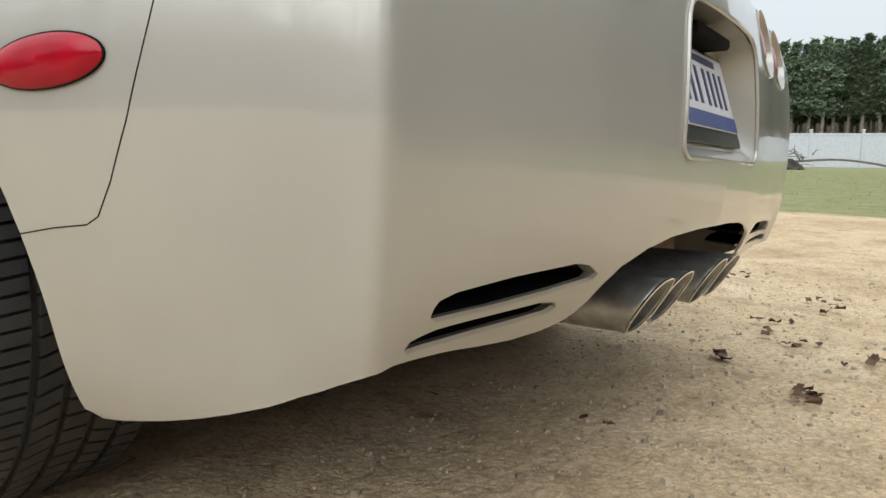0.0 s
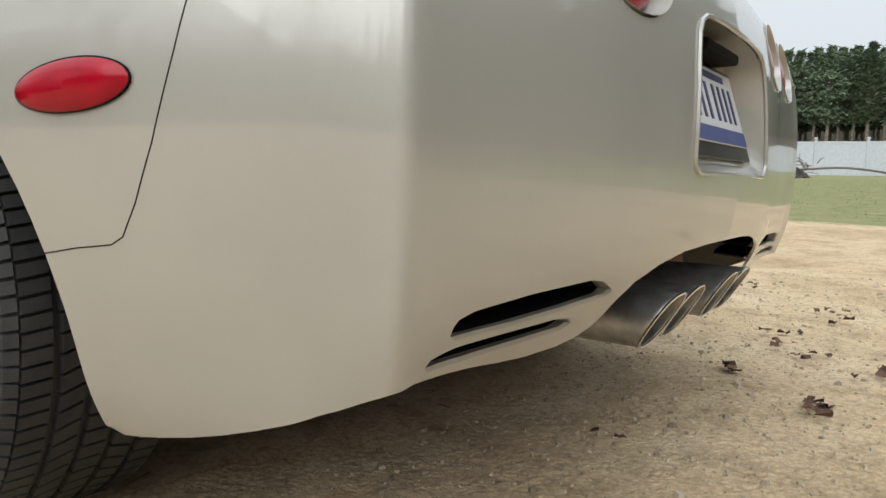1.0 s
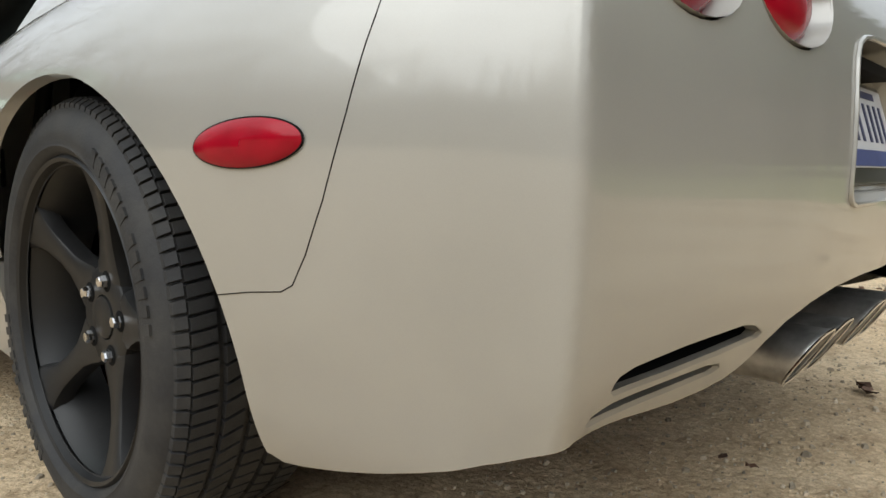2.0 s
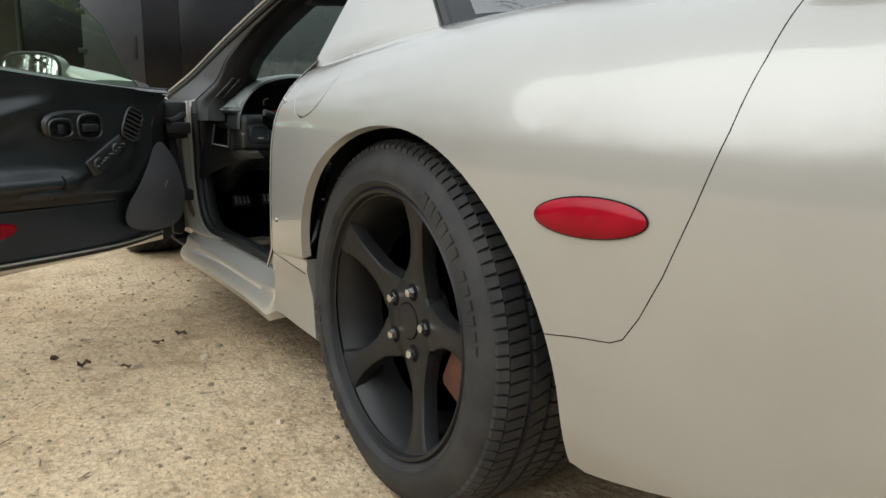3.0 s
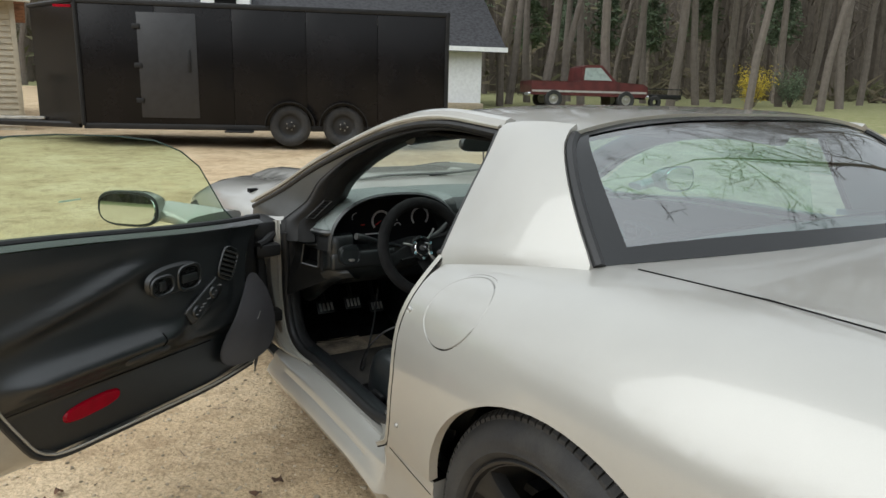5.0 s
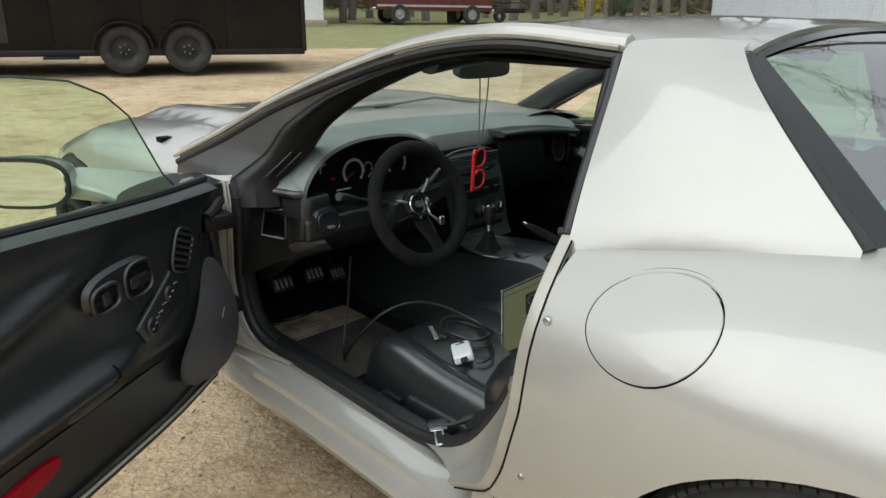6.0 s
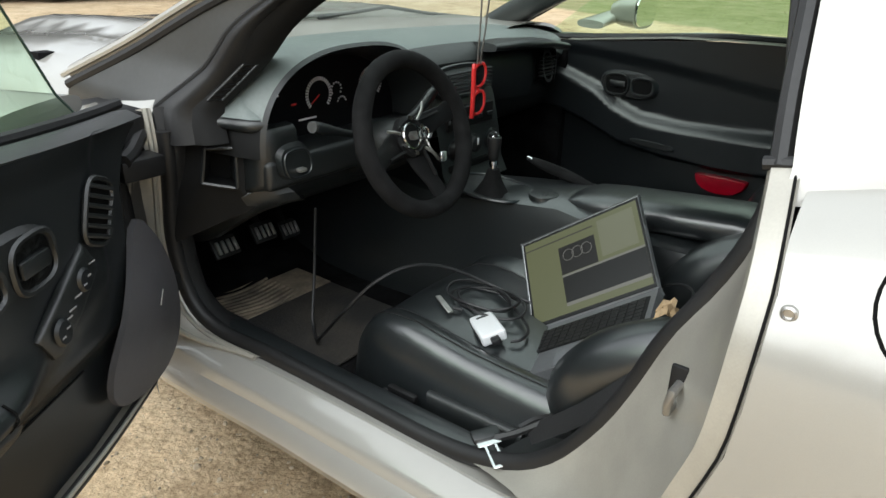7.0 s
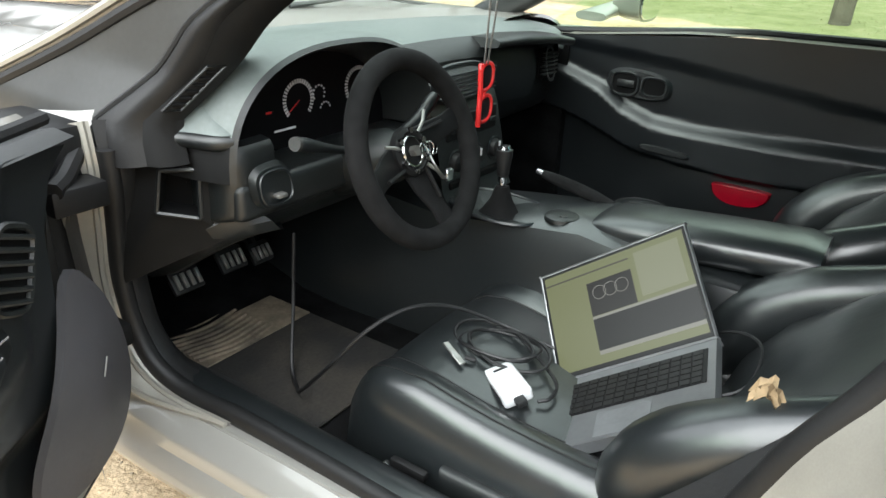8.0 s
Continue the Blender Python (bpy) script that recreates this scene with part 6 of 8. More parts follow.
    # inside mirror
    im = part("inside_mirror", pad([((-0.15, 1.345, 1.012), (1, 0, 0), (0, 0, 1), 0.105, 0.022), ((-0.15, 1.325, 1.012), (1, 0, 0), (0, 0, 1), 0.11, 0.028), ((-0.15, 1.315, 1.012), (1, 0, 0), (0, 0, 1), 0.105, 0.026)], 4), PLASTIC, car, "black inside mirror")
    part("mirror_stem", tube([(-0.15, 1.345, 1.045), (-0.15, 1.36, 1.07)], 0.01, 8), PLASTIC, im)


build_cabin()


# ---- seats ----
def build_seat(x, mat, lean):
    seat = new("seat")
    seat.parent = car
    tagged(seat, "black leather bucket seat")
    X, Z = (1, 0, 0), Vector((0, 0.10, 1)).normalized()
    part("seat_base", box((x - 0.20, 0.62, 0.16), (x + 0.20, 1.22, 0.21), 0.02, 2), BLACK_METAL, seat)
    rows = []
    for y in (0.70, 0.78, 0.86, 0.94, 1.02, 1.09, 1.15, 1.20, 1.24, 1.265, 1.283, 1.295, 1.30, 1.298):
        top = interp(y, [(0.70, 0.298), (0.90, 0.294), (1.05, 0.303), (1.17, 0.324), (1.22, 0.326), (1.25, 0.318), (1.275, 0.300), (1.292, 0.272), (1.2985, 0.245), (1.30, 0.225)])
        if y == 1.298:
            top = 0.19
        side_h = 1 - 0.55 * smooth_step(1.14, 1.28, y)
        hw = 0.232 - 0.02 * smooth_step(1.2, 1.3, y)
        row = []
        for q, dz in ((-1.13, -0.13), (-1.14, -0.09), (-1.12, -0.04), (-1.07, 0.0), (-1.0, 0.022), (-0.90, 0.031), (-0.80, 0.027), (-0.70, 0.012), (-0.66, 0.004), (-0.62, 0.006), (-0.45, 0.010), (-0.2, 0.012), (0, 0.012)):
            row.append((q, dz))
        row += [(-q, dz) for q, dz in row[:-1][::-1]]
        rows.append([Vector((x + q * hw, y - 0.012 * abs(q) ** 3, max(0.17, top + (dz * side_h if dz > 0 else dz)))) for q, dz in row])
    part("cushion", grid(rows), mat, seat, "smooth leather seat cushion with side bolsters")
    for sd in (-1, 1):
        part("seam", tube([r[8 if sd < 0 else -9] + Vector((0, 0, 0.0006)) for r in rows[:-2]], 0.0020, 5), SEAL, seat, "stitched seam")
        part("seam", tube([r[5 if sd < 0 else -6] + Vector((0, 0, 0.0004)) for r in rows[:-3]], 0.0014, 5), SEAL, seat, "stitched seam")
        b = spline([(x + sd * 0.205, 0.80, 0.315), (x + sd * 0.222, 0.765, 0.42), (x + sd * 0.225, 0.705, 0.53), (x + sd * 0.215, 0.63, 0.66), (x + sd * 0.19, 0.55, 0.80), (x + sd * 0.14, 0.48, 0.92)], 20)
        if lean:
            b = spline([(x + sd * 0.205, 0.79, 0.290), (x + sd * 0.222, 0.770, 0.36), (x + sd * 0.228, 0.725, 0.425), (x + sd * 0.226, 0.66, 0.475), (x + sd * 0.215, 0.58, 0.515), (x + sd * 0.19, 0.49, 0.565)], 20)
        part("back_bolster", tube(b, [0.035, 0.050, 0.058, 0.062, 0.064, 0.064, 0.063, 0.062, 0.060, 0.058, 0.056, 0.054, 0.052, 0.050, 0.048, 0.046, 0.044, 0.042, 0.040, 0.030], 14), mat, seat, "raised leather backrest bolster")
    N = Vector((0, 0.92, 0.40)).normalized()
    back = [((x, 0.72, 0.27), X, N, 0.20, 0.05), ((x, 0.705, 0.36), X, N, 0.215, 0.055), ((x, 0.66, 0.50), X, N, 0.215, 0.055), ((x, 0.60, 0.64), X, N, 0.205, 0.052), ((x, 0.53, 0.78), X, N, 0.185, 0.050), ((x, 0.475, 0.90), X, N, 0.14, 0.045), ((x, 0.45, 0.96), X, N, 0.11, 0.035)]
    if lean:
        N = Vector((0, 0.62, 0.78)).normalized()
        back = [((x, 0.73, 0.26), X, N, 0.20, 0.05), ((x, 0.70, 0.34), X, N, 0.215, 0.055), ((x, 0.65, 0.415), X, N, 0.215, 0.055), ((x, 0.56, 0.50), X, N, 0.205, 0.052), ((x, 0.47, 0.575), X, N, 0.19, 0.048), ((x, 0.40, 0.63), X, N, 0.15, 0.042)]
    part("backrest", pad(back, 3.0), mat, seat, "leather backrest leaning back")
    part("side_cover", pad([((x - 0.262, 1.17, 0.205), (0, 1, 0), (0, 0, 1), 0.02, 0.02), ((x - 0.266, 1.05, 0.215), (0, 0.3, 1), (1, 0, 0), 0.04, 0.014), ((x - 0.266, 0.85, 0.225), (0, 0.1, 1), (1, 0, 0), 0.035, 0.014)][1:]), PLASTIC, seat, "seat side cover")
    part("seat_switch", box((x - 0.287, 1.08, 0.222), (x - 0.272, 1.15, 0.240), 0.005), BLACK_METAL, seat, "seat adjuster switch")
    part("seat_lever", tube(spline([(x - 0.285, 1.16, 0.225), (x - 0.292, 1.08, 0.195), (x - 0.285, 0.98, 0.190)], 10), 0.006, 6), PLASTIC, seat)
    return seat


build_seat(-0.40, VINYL, True)
build_seat(0.27, VINYL, True)
part("belt_web", grid([spline([(-0.69, 0.50, 0.70), (-0.70, 0.56, 0.58), (-0.725, 0.70, 0.40), (-0.735, 0.80, 0.305)], 14), [p + Vector((0.03, 0.03, 0.005)) for p in spline([(-0.69, 0.50, 0.70), (-0.70, 0.56, 0.58), (-0.725, 0.70, 0.40), (-0.735, 0.80, 0.305)], 14)]]), SEAL, car, "black seat belt webbing")


# ---- driver's door, standing open ----
def build_door():
    door = new("driver_door")
    door.parent = car
    tagged(door, "driver door swung wide open with its glass raised")
    door.matrix_basis = Matrix(((-0.837, 0.547, 0, -0.90), (-0.547, -0.837, 0, 1.497), (0, 0, 1, 0), (0, 0, 0, 1)))
    g = lambda v, c, s: math.exp(-((v - c) / s) ** 2)  # noqa: E731

    def arm_z(u):
        return 0.492 + 0.10 * smooth_step(0.46, 0.26, u)

    def relief(u, z):
        y = 0.012 * smooth_step(0.72, 0.78, z)
        y += 0.040 * g(z, arm_z(u), 0.028) * smooth_step(1.0, 0.84, u) * smooth_step(0.36, 0.52, u)
        y += 0.012 * smooth_step(0.56, 0.40, u + (0.60 - z) * 0.35) * smooth_step(0.50 - 0.30 * (u - 0.22), 0.555 - 0.30 * (u - 0.22), z) * smooth_step(0.185, 0.225, u)
        y -= 0.018 * smooth_step(0.455, 0.42, z)
        y += 0.020 * g(z, 0.735 - 0.13 * smooth_step(0.35, 1.0, u), 0.03) * smooth_step(0.4, 0.6, u)
        y -= 0.012 * g(z, 0.60, 0.045) * smooth_step(0.45, 0.6, u)
        return y
    place = lambda u, z: Vector((u, relief(u, z), z))  # noqa: E731
    outline = [(0.10, 0.30), (0.115, 0.45), (0.135, 0.56), (0.128, 0.66), (0.10, 0.715), (0.06, 0.750), (0.14, 0.762), (0.40, 0.778), (0.70, 0.799), (1.02, 0.824), (1.035, 0.76), (1.022, 0.66), (0.99, 0.55), (0.945, 0.45), (0.90, 0.37), (0.862, 0.315), (0.80, 0.288), (0.65, 0.282), (0.30, 0.278)]
    skin("door_trim", [outline], 0.016, place, TRIM, door, "black padded inner door trim", flip=True, lip=0.0)
    # outer shell and painted edges
    shell = [(-0.06, 0.235), (-0.075, 0.45), (-0.09, 0.62), (-0.095, 0.745), (0.3, 0.770), (0.7, 0.797), (1.06, 0.832), (1.10, 0.78), (1.115, 0.66), (1.11, 0.54), (1.085, 0.42), (1.055, 0.31), (1.03, 0.235), (0.6, 0.222)]

    def outer(u, z):
        return Vector((u, -0.145 - 0.022 * math.sin(math.pi * min(1, max(0, (z - 0.2) / 0.62))) + 0.055 * smooth_step(0.72, 0.83, z) + 0.03 * smooth_step(0.30, 0.20, z), z))
    skin("door_skin", [shell], 0.05, outer, PAINT, door, "painted outer door skin", lip=0.012)
    # shut face round the rear and bottom
    inner = spline([(1.02, 0, 0.824), (1.035, 0, 0.76), (1.022, 0, 0.66), (0.99, 0, 0.55), (0.945, 0, 0.45), (0.90, 0, 0.37), (0.862, 0, 0.315), (0.80, 0, 0.288), (0.65, 0, 0.282), (0.30, 0, 0.278), (0.10, 0, 0.295)], 50)
    mid = [p + Vector((0.016, -0.018, -0.012)) for p in inner]
    outer_e = spline([(1.06, -0.11, 0.832), (1.10, -0.125, 0.78), (1.115, -0.14, 0.66), (1.11, -0.145, 0.54), (1.085, -0.14, 0.42), (1.055, -0.13, 0.31), (1.02, -0.12, 0.24), (0.85, -0.12, 0.229), (0.6, -0.12, 0.224), (0.25, -0.12, 0.228), (-0.05, -0.12, 0.238)], 50)
    part("door_edge", grid([[p + Vector((0, -0.004, 0)) for p in inner], mid, [a.lerp(b, 0.75) for a, b in zip(mid, outer_e)], outer_e]), PAINT_IN, door, "painted shut face of the door")
    part("door_edge_seal", tube([p + Vector((0.012, -0.004, -0.008)) for p in inner], 0.0085, 8), SEAL, door, "black rubber seal round the door")
    part("door_edge_bead", tube([p + Vector((0.004, 0.001, -0.002)) for p in inner], 0.0035, 6), PAINT_IN, door)
    front = [[Vector((-0.06, -0.12, z)), Vector((0.02, -0.06, z)), Vector((0.10 + 0.03 * g(z, 0.58, 0.1), -0.004, z))] for z in np.linspace(0.245, 0.742, 10)]
    part("door_front_face", grid(front), BLACK_METAL, door, "dark hinge face of the door")
    part("top_rail", grid([[Vector((u, y, 0.757 + 0.067 * smooth_step(0.0, 1.1, u) + dz)) for y, dz in ((0.014, 0.0), (-0.01, 0.010), (-0.035, 0.006), (-0.05, -0.004)) ] for u in np.linspace(0.05, 1.04, 16)]), PLASTIC, door, "black top of the door trim")
    part("glass_wiper", tube([(u, -0.052, 0.765 + 0.067 * smooth_step(0.0, 1.1, u)) for u in np.linspace(0.0, 1.06, 14)], 0.010, 8), SEAL, door, "black rubber strip along the glass")
    # frameless glass
    top = [(0.10, 0.76), (0.155, 0.81), (0.205, 0.88), (0.262, 0.955), (0.335, 1.005), (0.43, 1.040), (0.56, 1.058), (0.72, 1.068), (0.84, 1.068), (0.90, 1.055), (0.94, 1.02), (1.00, 0.93), (1.04, 0.84), (1.04, 0.79)]
    bow = lambda u, z: Vector((u, -0.060 + 0.10 * (z - 0.78) ** 2 * 2.0 + 0.045 * max(0.0, z - 0.78), z))  # noqa: E731
    skin("door_glass", [top], 0.06, bow, GLASS_GREEN, door, "raised green-tinted door glass", lip=0.0).visible_shadow = False
    part("glass_edge", tube([bow(u, z) for u, z in top[:-1]], 0.0022, 5), material("glass_edge", (0.05, 0.09, 0.07), 0.2), door)
    part("glass_mark", box((0.655, -0.0585, 0.900), (0.715, -0.0578, 0.904), 0.0), WHITE_PAINT, door, "faint maker's mark left as a bar")
    # pull handle, vent, switches
    HA, HB = (-1, 0, 0.03), (0.03, 0, 1)
    part("handle_bezel", pad([((0.440, relief(0.44, 0.655) + 0.002, 0.655), HA, HB, 0.100, 0.043), ((0.440, relief(0.44, 0.655) + 0.012, 0.655), HA, HB, 0.092, 0.036)], 2.6), PLASTIC, door, "oval inner handle surround")

    def framed(name, c, hw, hh, label=""):
        part(name, tube(ring(c, HA, HB, hw, hh, 3), 0.0048, 6, True), PLASTIC, door, label)
        part("recess", pad([((c[0], c[1] - 0.004, c[2]), HA, HB, hw * 0.9, hh * 0.9), ((c[0], c[1] - 0.001, c[2]), HA, HB, hw * 0.85, hh * 0.85)]), DARK_GAP, door)
    yb = relief(0.44, 0.655) + 0.013
    framed("pull_cup_rim", (0.389, yb, 0.650), 0.042, 0.036)
    framed("lock_cup_rim", (0.487, yb, 0.645), 0.038, 0.026)
    part("pull_lever", box((0.362, yb - 0.004, 0.636), (0.420, yb + 0.006, 0.660), 0.004), PLASTIC, door)
    part("lock_slide", box((0.478, yb - 0.003, 0.632), (0.500, yb + 0.005, 0.658), 0.003), PLASTIC, door)
    vy = relief(0.225, 0.656) + 0.006
    vent = (0.224, vy, 0.656)
    vu = Vector((0.40, 0.0, -0.92)).normalized()
    vr = Vector((-0.92, 0.0, -0.40)).normalized()
    part("door_vent_rim", tube(ring(vent, vr, vu, 0.034, 0.048, 4), 0.0045, 6, True), PLASTIC, door, "slatted door air vent")
    part("door_vent_throat", pad([((vent[0], vent[1] - 0.006, vent[2]), vr, vu, 0.033, 0.047), ((vent[0], vent[1] - 0.002, vent[2]), vr, vu, 0.032, 0.046)], 4), DARK_GAP, door)
    for k in range(6):
        c = Vector(vent) + vu * (-0.036 + 0.0144 * k)
        part("vent_slat", tube([c + vr * 0.031 + Vector((0, 0.002, 0)), c - vr * 0.031 + Vector((0, 0.002, 0))], 0.0036, 6), PLASTIC, door)
    pod_c = Vector((0.330, relief(0.330, 0.563) + 0.006, 0.563))
    pr, pu = Vector((0.52, 0.0, 0.85)).normalized(), Vector((0.85, 0.04, -0.52)).normalized()
    part("switch_plate", pad([(pod_c - pu * 0.078 + Vector((0, -0.004, 0.004)), pr, Vector((0, 1, 0)), 0.022, 0.006), (pod_c - pu * 0.068, pr, Vector((0, 1, 0)), 0.028, 0.008), (pod_c, pr, Vector((0, 1, 0)), 0.031, 0.009), (pod_c + pu * 0.068 + Vector((0, -0.003, 0)), pr, Vector((0, 1, 0)), 0.029, 0.008), (pod_c + pu * 0.078 + Vector((0, -0.006, 0)), pr, Vector((0, 1, 0)), 0.024, 0.006)], 4), PLASTIC, door, "window switch plate")
    pale = material("switch_print", (0.30, 0.30, 0.31), 0.5)
    for d, r in ((-0.036, 0.019), (0.048, 0.021)):
        c = pod_c + pu * d + Vector((0, 0.009, 0))
        part("switch_pad", pad([(c, pr, pu, r, r * 0.9), (c + Vector((0, 0.004, 0)), pr, pu, r * 0.8, r * 0.7)], 2.2, 18), TRIM, door, "rocker switch")
        for e in (-0.008, 0.008):
            part("switch_mark", box((-0.004, 0, -0.0012), (0.004, 0.0008, 0.0012), 0.0, m=Matrix.Translation(c + pu * e + Vector((0, 0.0045, 0)))), pale, door)
    for d in (-0.066, -0.010, 0.012, 0.026):
        c = pod_c + pu * d + Vector((0, 0.0095, 0))
        part("switch_mark", box((-0.008, 0, -0.0012), (0.008, 0.0008, 0.0012), 0.0, m=Matrix.Translation(c)), pale, door)
    part("arm_seam", tube([place(0.50 + 0.004 * math.sin(k), 0.44 + 0.012 * k) + Vector((0, 0.001, 0)) for k in range(7)], 0.002, 5), DARK_GAP, door)
    part("pull_pocket", pad([((0.55, relief(0.55, 0.47) + 0.002, 0.462), (1, 0, 0), (0, 0.3, 1), 0.075, 0.014), ((0.55, relief(0.55, 0.47) + 0.006, 0.462), (1, 0, 0), (0, 0.3, 1), 0.06, 0.008)]), TRIM, door, "hand pull under the armrest")
    # speaker cover at the hinge end
    cover = [(p.x, p.z) for p in spline([(0.10, 0, 0.597), (0.122, 0, 0.585), (0.155, 0, 0.535), (0.20, 0, 0.47), (0.250, 0, 0.395), (0.258, 0, 0.345), (0.225, 0, 0.316), (0.13, 0, 0.305), (0.045, 0, 0.322), (0.008, 0, 0.375), (0.012, 0, 0.45), (0.045, 0, 0.535), (0.085, 0, 0.588)], 40)]
    skin("speaker_cover", [cover], 0.03, lambda u, z: Vector((u, 0.004 + 0.030 * g(u, 0.13, 0.115) * g(z, 0.42, 0.13), z)), SPEAKER, door, "smooth grey speaker cover", flip=True, lip=0.012)
    part("scuff", tube([(0.120, 0.036, 0.448), (0.104, 0.035, 0.470)], 0.0012, 5), STEEL, door, "pale scuff on the speaker cover")
    lens = [((0.703, relief(0.69, 0.36) + 0.001, 0.368), (1, 0, -0.06), (0.06, 0, 1), 0.086, 0.023), ((0.703, relief(0.69, 0.36) + 0.007, 0.368), (1, 0, -0.06), (0.06, 0, 1), 0.080, 0.019)]
    part("door_reflector", pad(lens, 2.6), RED_LENS, door, "red courtesy reflector low on the trim")
    part("lower_line", tube([place(u, 0.415 + 0.02 * (u - 0.3)) + Vector((0, 0.001, 0)) for u in np.linspace(0.28, 0.93, 20)], 0.002, 5), DARK_GAP, door)
    # mirror
    R = Vector((-0.22, 0.975, 0)).normalized()
    F = Vector((0.975, 0.22, 0)).normalized()
    c = Vector((0.345, -0.262, 0.818))
    shell2 = [(c - F * 0.105, R, Vector((0, 0, 1)), 0.05, 0.026), (c - F * 0.085, R, Vector((0, 0, 1)), 0.075, 0.038), (c - F * 0.04, R, Vector((0, 0, 1)), 0.100, 0.052), (c, R, Vector((0, 0, 1)), 0.106, 0.056)]
    mir = part("door_mirror", pad(shell2, 3.0), PAINT, door, "painted door mirror shell")
    part("mirror_lip", tube(ring(c + F * 0.002, R, (0, 0, 1), 0.102, 0.051, 3.0), 0.005, 6, True), SEAL, door)
    part("mirror_glass", pad([(c + F * 0.006, R, Vector((0, 0, 1)) - F * 0.10, 0.098, 0.047), (c + F * 0.008, R, Vector((0, 0, 1)) - F * 0.10, 0.096, 0.045)], 3.0), MIRROR, door, "silvered mirror glass")
    part("mirror_foot", pad([((0.16, -0.09, 0.775), (1, 0, 0), (0, 0, 1), 0.12, 0.02), ((0.21, -0.13, 0.79), (1, 0, 0), (0, 0, 1), 0.085, 0.026), ((0.265, -0.20, 0.806), (1, 0, 0), (0, 0, 1), 0.05, 0.030)]), PAINT, door)


build_door()


# ---- loose things in the cabin ----
def build_laptop():
    HL, HR, FL, TL = Vector((-0.399, 0.996, 0.289)), Vector((-0.352, 0.764, 0.447)), Vector((-0.553, 0.986, 0.255)), Vector((-0.289, 1.131, 0.396))
    lap = thing("laptop", "open grey laptop standing tilted on the driver seat", "laptop")
    u = (HR - HL).normalized()
    W = (HR - HL).length
    v = FL - HL
    v = (v - u * v.dot(u)).normalized()
    n = u.cross(v).normalized()
    if n.z < 0:
        n = -n
    grey = material("brushed_aluminium", (0.33, 0.34, 0.35), 0.35, 0.7, vary=0.06, size=20)

    def slab(o, a, b, c, la, lb, lc, bevel=0.003):
        m = Matrix(((a.x, b.x, c.x, o.x), (a.y, b.y, c.y, o.y), (a.z, b.z, c.z, o.z), (0, 0, 0, 1)))
        return box((0, 0, 0), (la, lb, lc), bevel, 2, m)
    D = 0.185
    part("base", slab(HL, u, v, n, W, D, -0.014), grey, lap, "grey metal keyboard base")
    keys = part("key_bed", slab(HL + u * 0.014 + v * 0.022 + n * 0.0005, u, v, n, W - 0.028, 0.085, 0.001, 0.0), BLACK_METAL, lap)
    for r in range(6):
        for k in range(14):
            part("key", slab(HL + u * (0.016 + k * (W - 0.034) / 14) + v * (0.024 + r * 0.0138) + n * 0.0016, u, v, n, (W - 0.034) / 14 - 0.003, 0.0112, 0.0016, 0.0), SEAL, keys)
    part("trackpad", slab(HL + u * (W / 2 - 0.045) + v * 0.118 + n * 0.0004, u, v, n, 0.09, 0.056, 0.0006, 0.0), material("trackpad_grey", (0.27, 0.28, 0.29), 0.3, 0.4), lap)
    w = TL - HL
    w = (w - u * w.dot(u))
    H = w.length + 0.004
    w = w.normalized()
    sn = u.cross(w).normalized()
    if sn.dot(Vector((-1.1, -0.3, 0.7))) < 0:
        sn = -sn
    lid = part("screen_lid", slab(HL, u, w, sn, W, H, -0.007), grey, lap, "grey metal screen lid")
    part("screen_border", slab(HL + u * 0.003 + w * 0.004 + sn * 0.0002, u, w, sn, W - 0.006, H - 0.007, 0.0008, 0.0), BLACK_METAL, lid)

    def area(name, x0, y0, x1, y1, colour, power, lift):
        part(name, slab(HL + u * (0.008 + x0 * (W - 0.016)) + w * (0.012 + y0 * (H - 0.02)) + sn * (0.001 + lift), u, w, sn, (x1 - x0) * (W - 0.016), (y1 - y0) * (H - 0.02), 0.0002, 0.0), glow_material(name, colour, power * 0.6), lid, smooth=False)
    # the olive glow includes the yellow-green reflection on the screen, painted as emission
    area("screen", 0, 0, 1, 1, (0.34, 0.37, 0.19), 0.22, 0.0)
    area("screen_panel", 0.30, 0.46, 0.62, 0.80, (0.055, 0.055, 0.05), 0.15, 0.0004)
    area("screen_panel", 0.30, 0.12, 1.0, 0.43, (0.05, 0.055, 0.05), 0.1, 0.0004)
    area("screen_panel", 0.30, 0.43, 1.0, 0.455, (0.45, 0.46, 0.40), 0.24, 0.0006)
    area("screen_panel", 0.30, 0.08, 1.0, 0.12, (0.45, 0.46, 0.40), 0.24, 0.0006)
    area("screen_panel", 0.0, 0.90, 0.62, 0.915, (0.06, 0.06, 0.05), 0.5, 0.0006)
    area("screen_panel", 0.66, 0.50, 0.96, 0.94, (0.44, 0.47, 0.31), 0.22, 0.0004)
    dial = glow_material("screen_dial", (0.45, 0.45, 0.40), 0.12)
    for x in (0.38, 0.46, 0.54):
        c = HL + u * (0.008 + x * (W - 0.016)) + w * (0.012 + 0.68 * (H - 0.02)) + sn * 0.002
        part("screen_dial", tube([c + (u * math.cos(t) + w * math.sin(t)) * 0.0125 for t in [2 * math.pi * k / 20 for k in range(20)]], 0.0007, 4, True), dial, lid)


build_laptop()


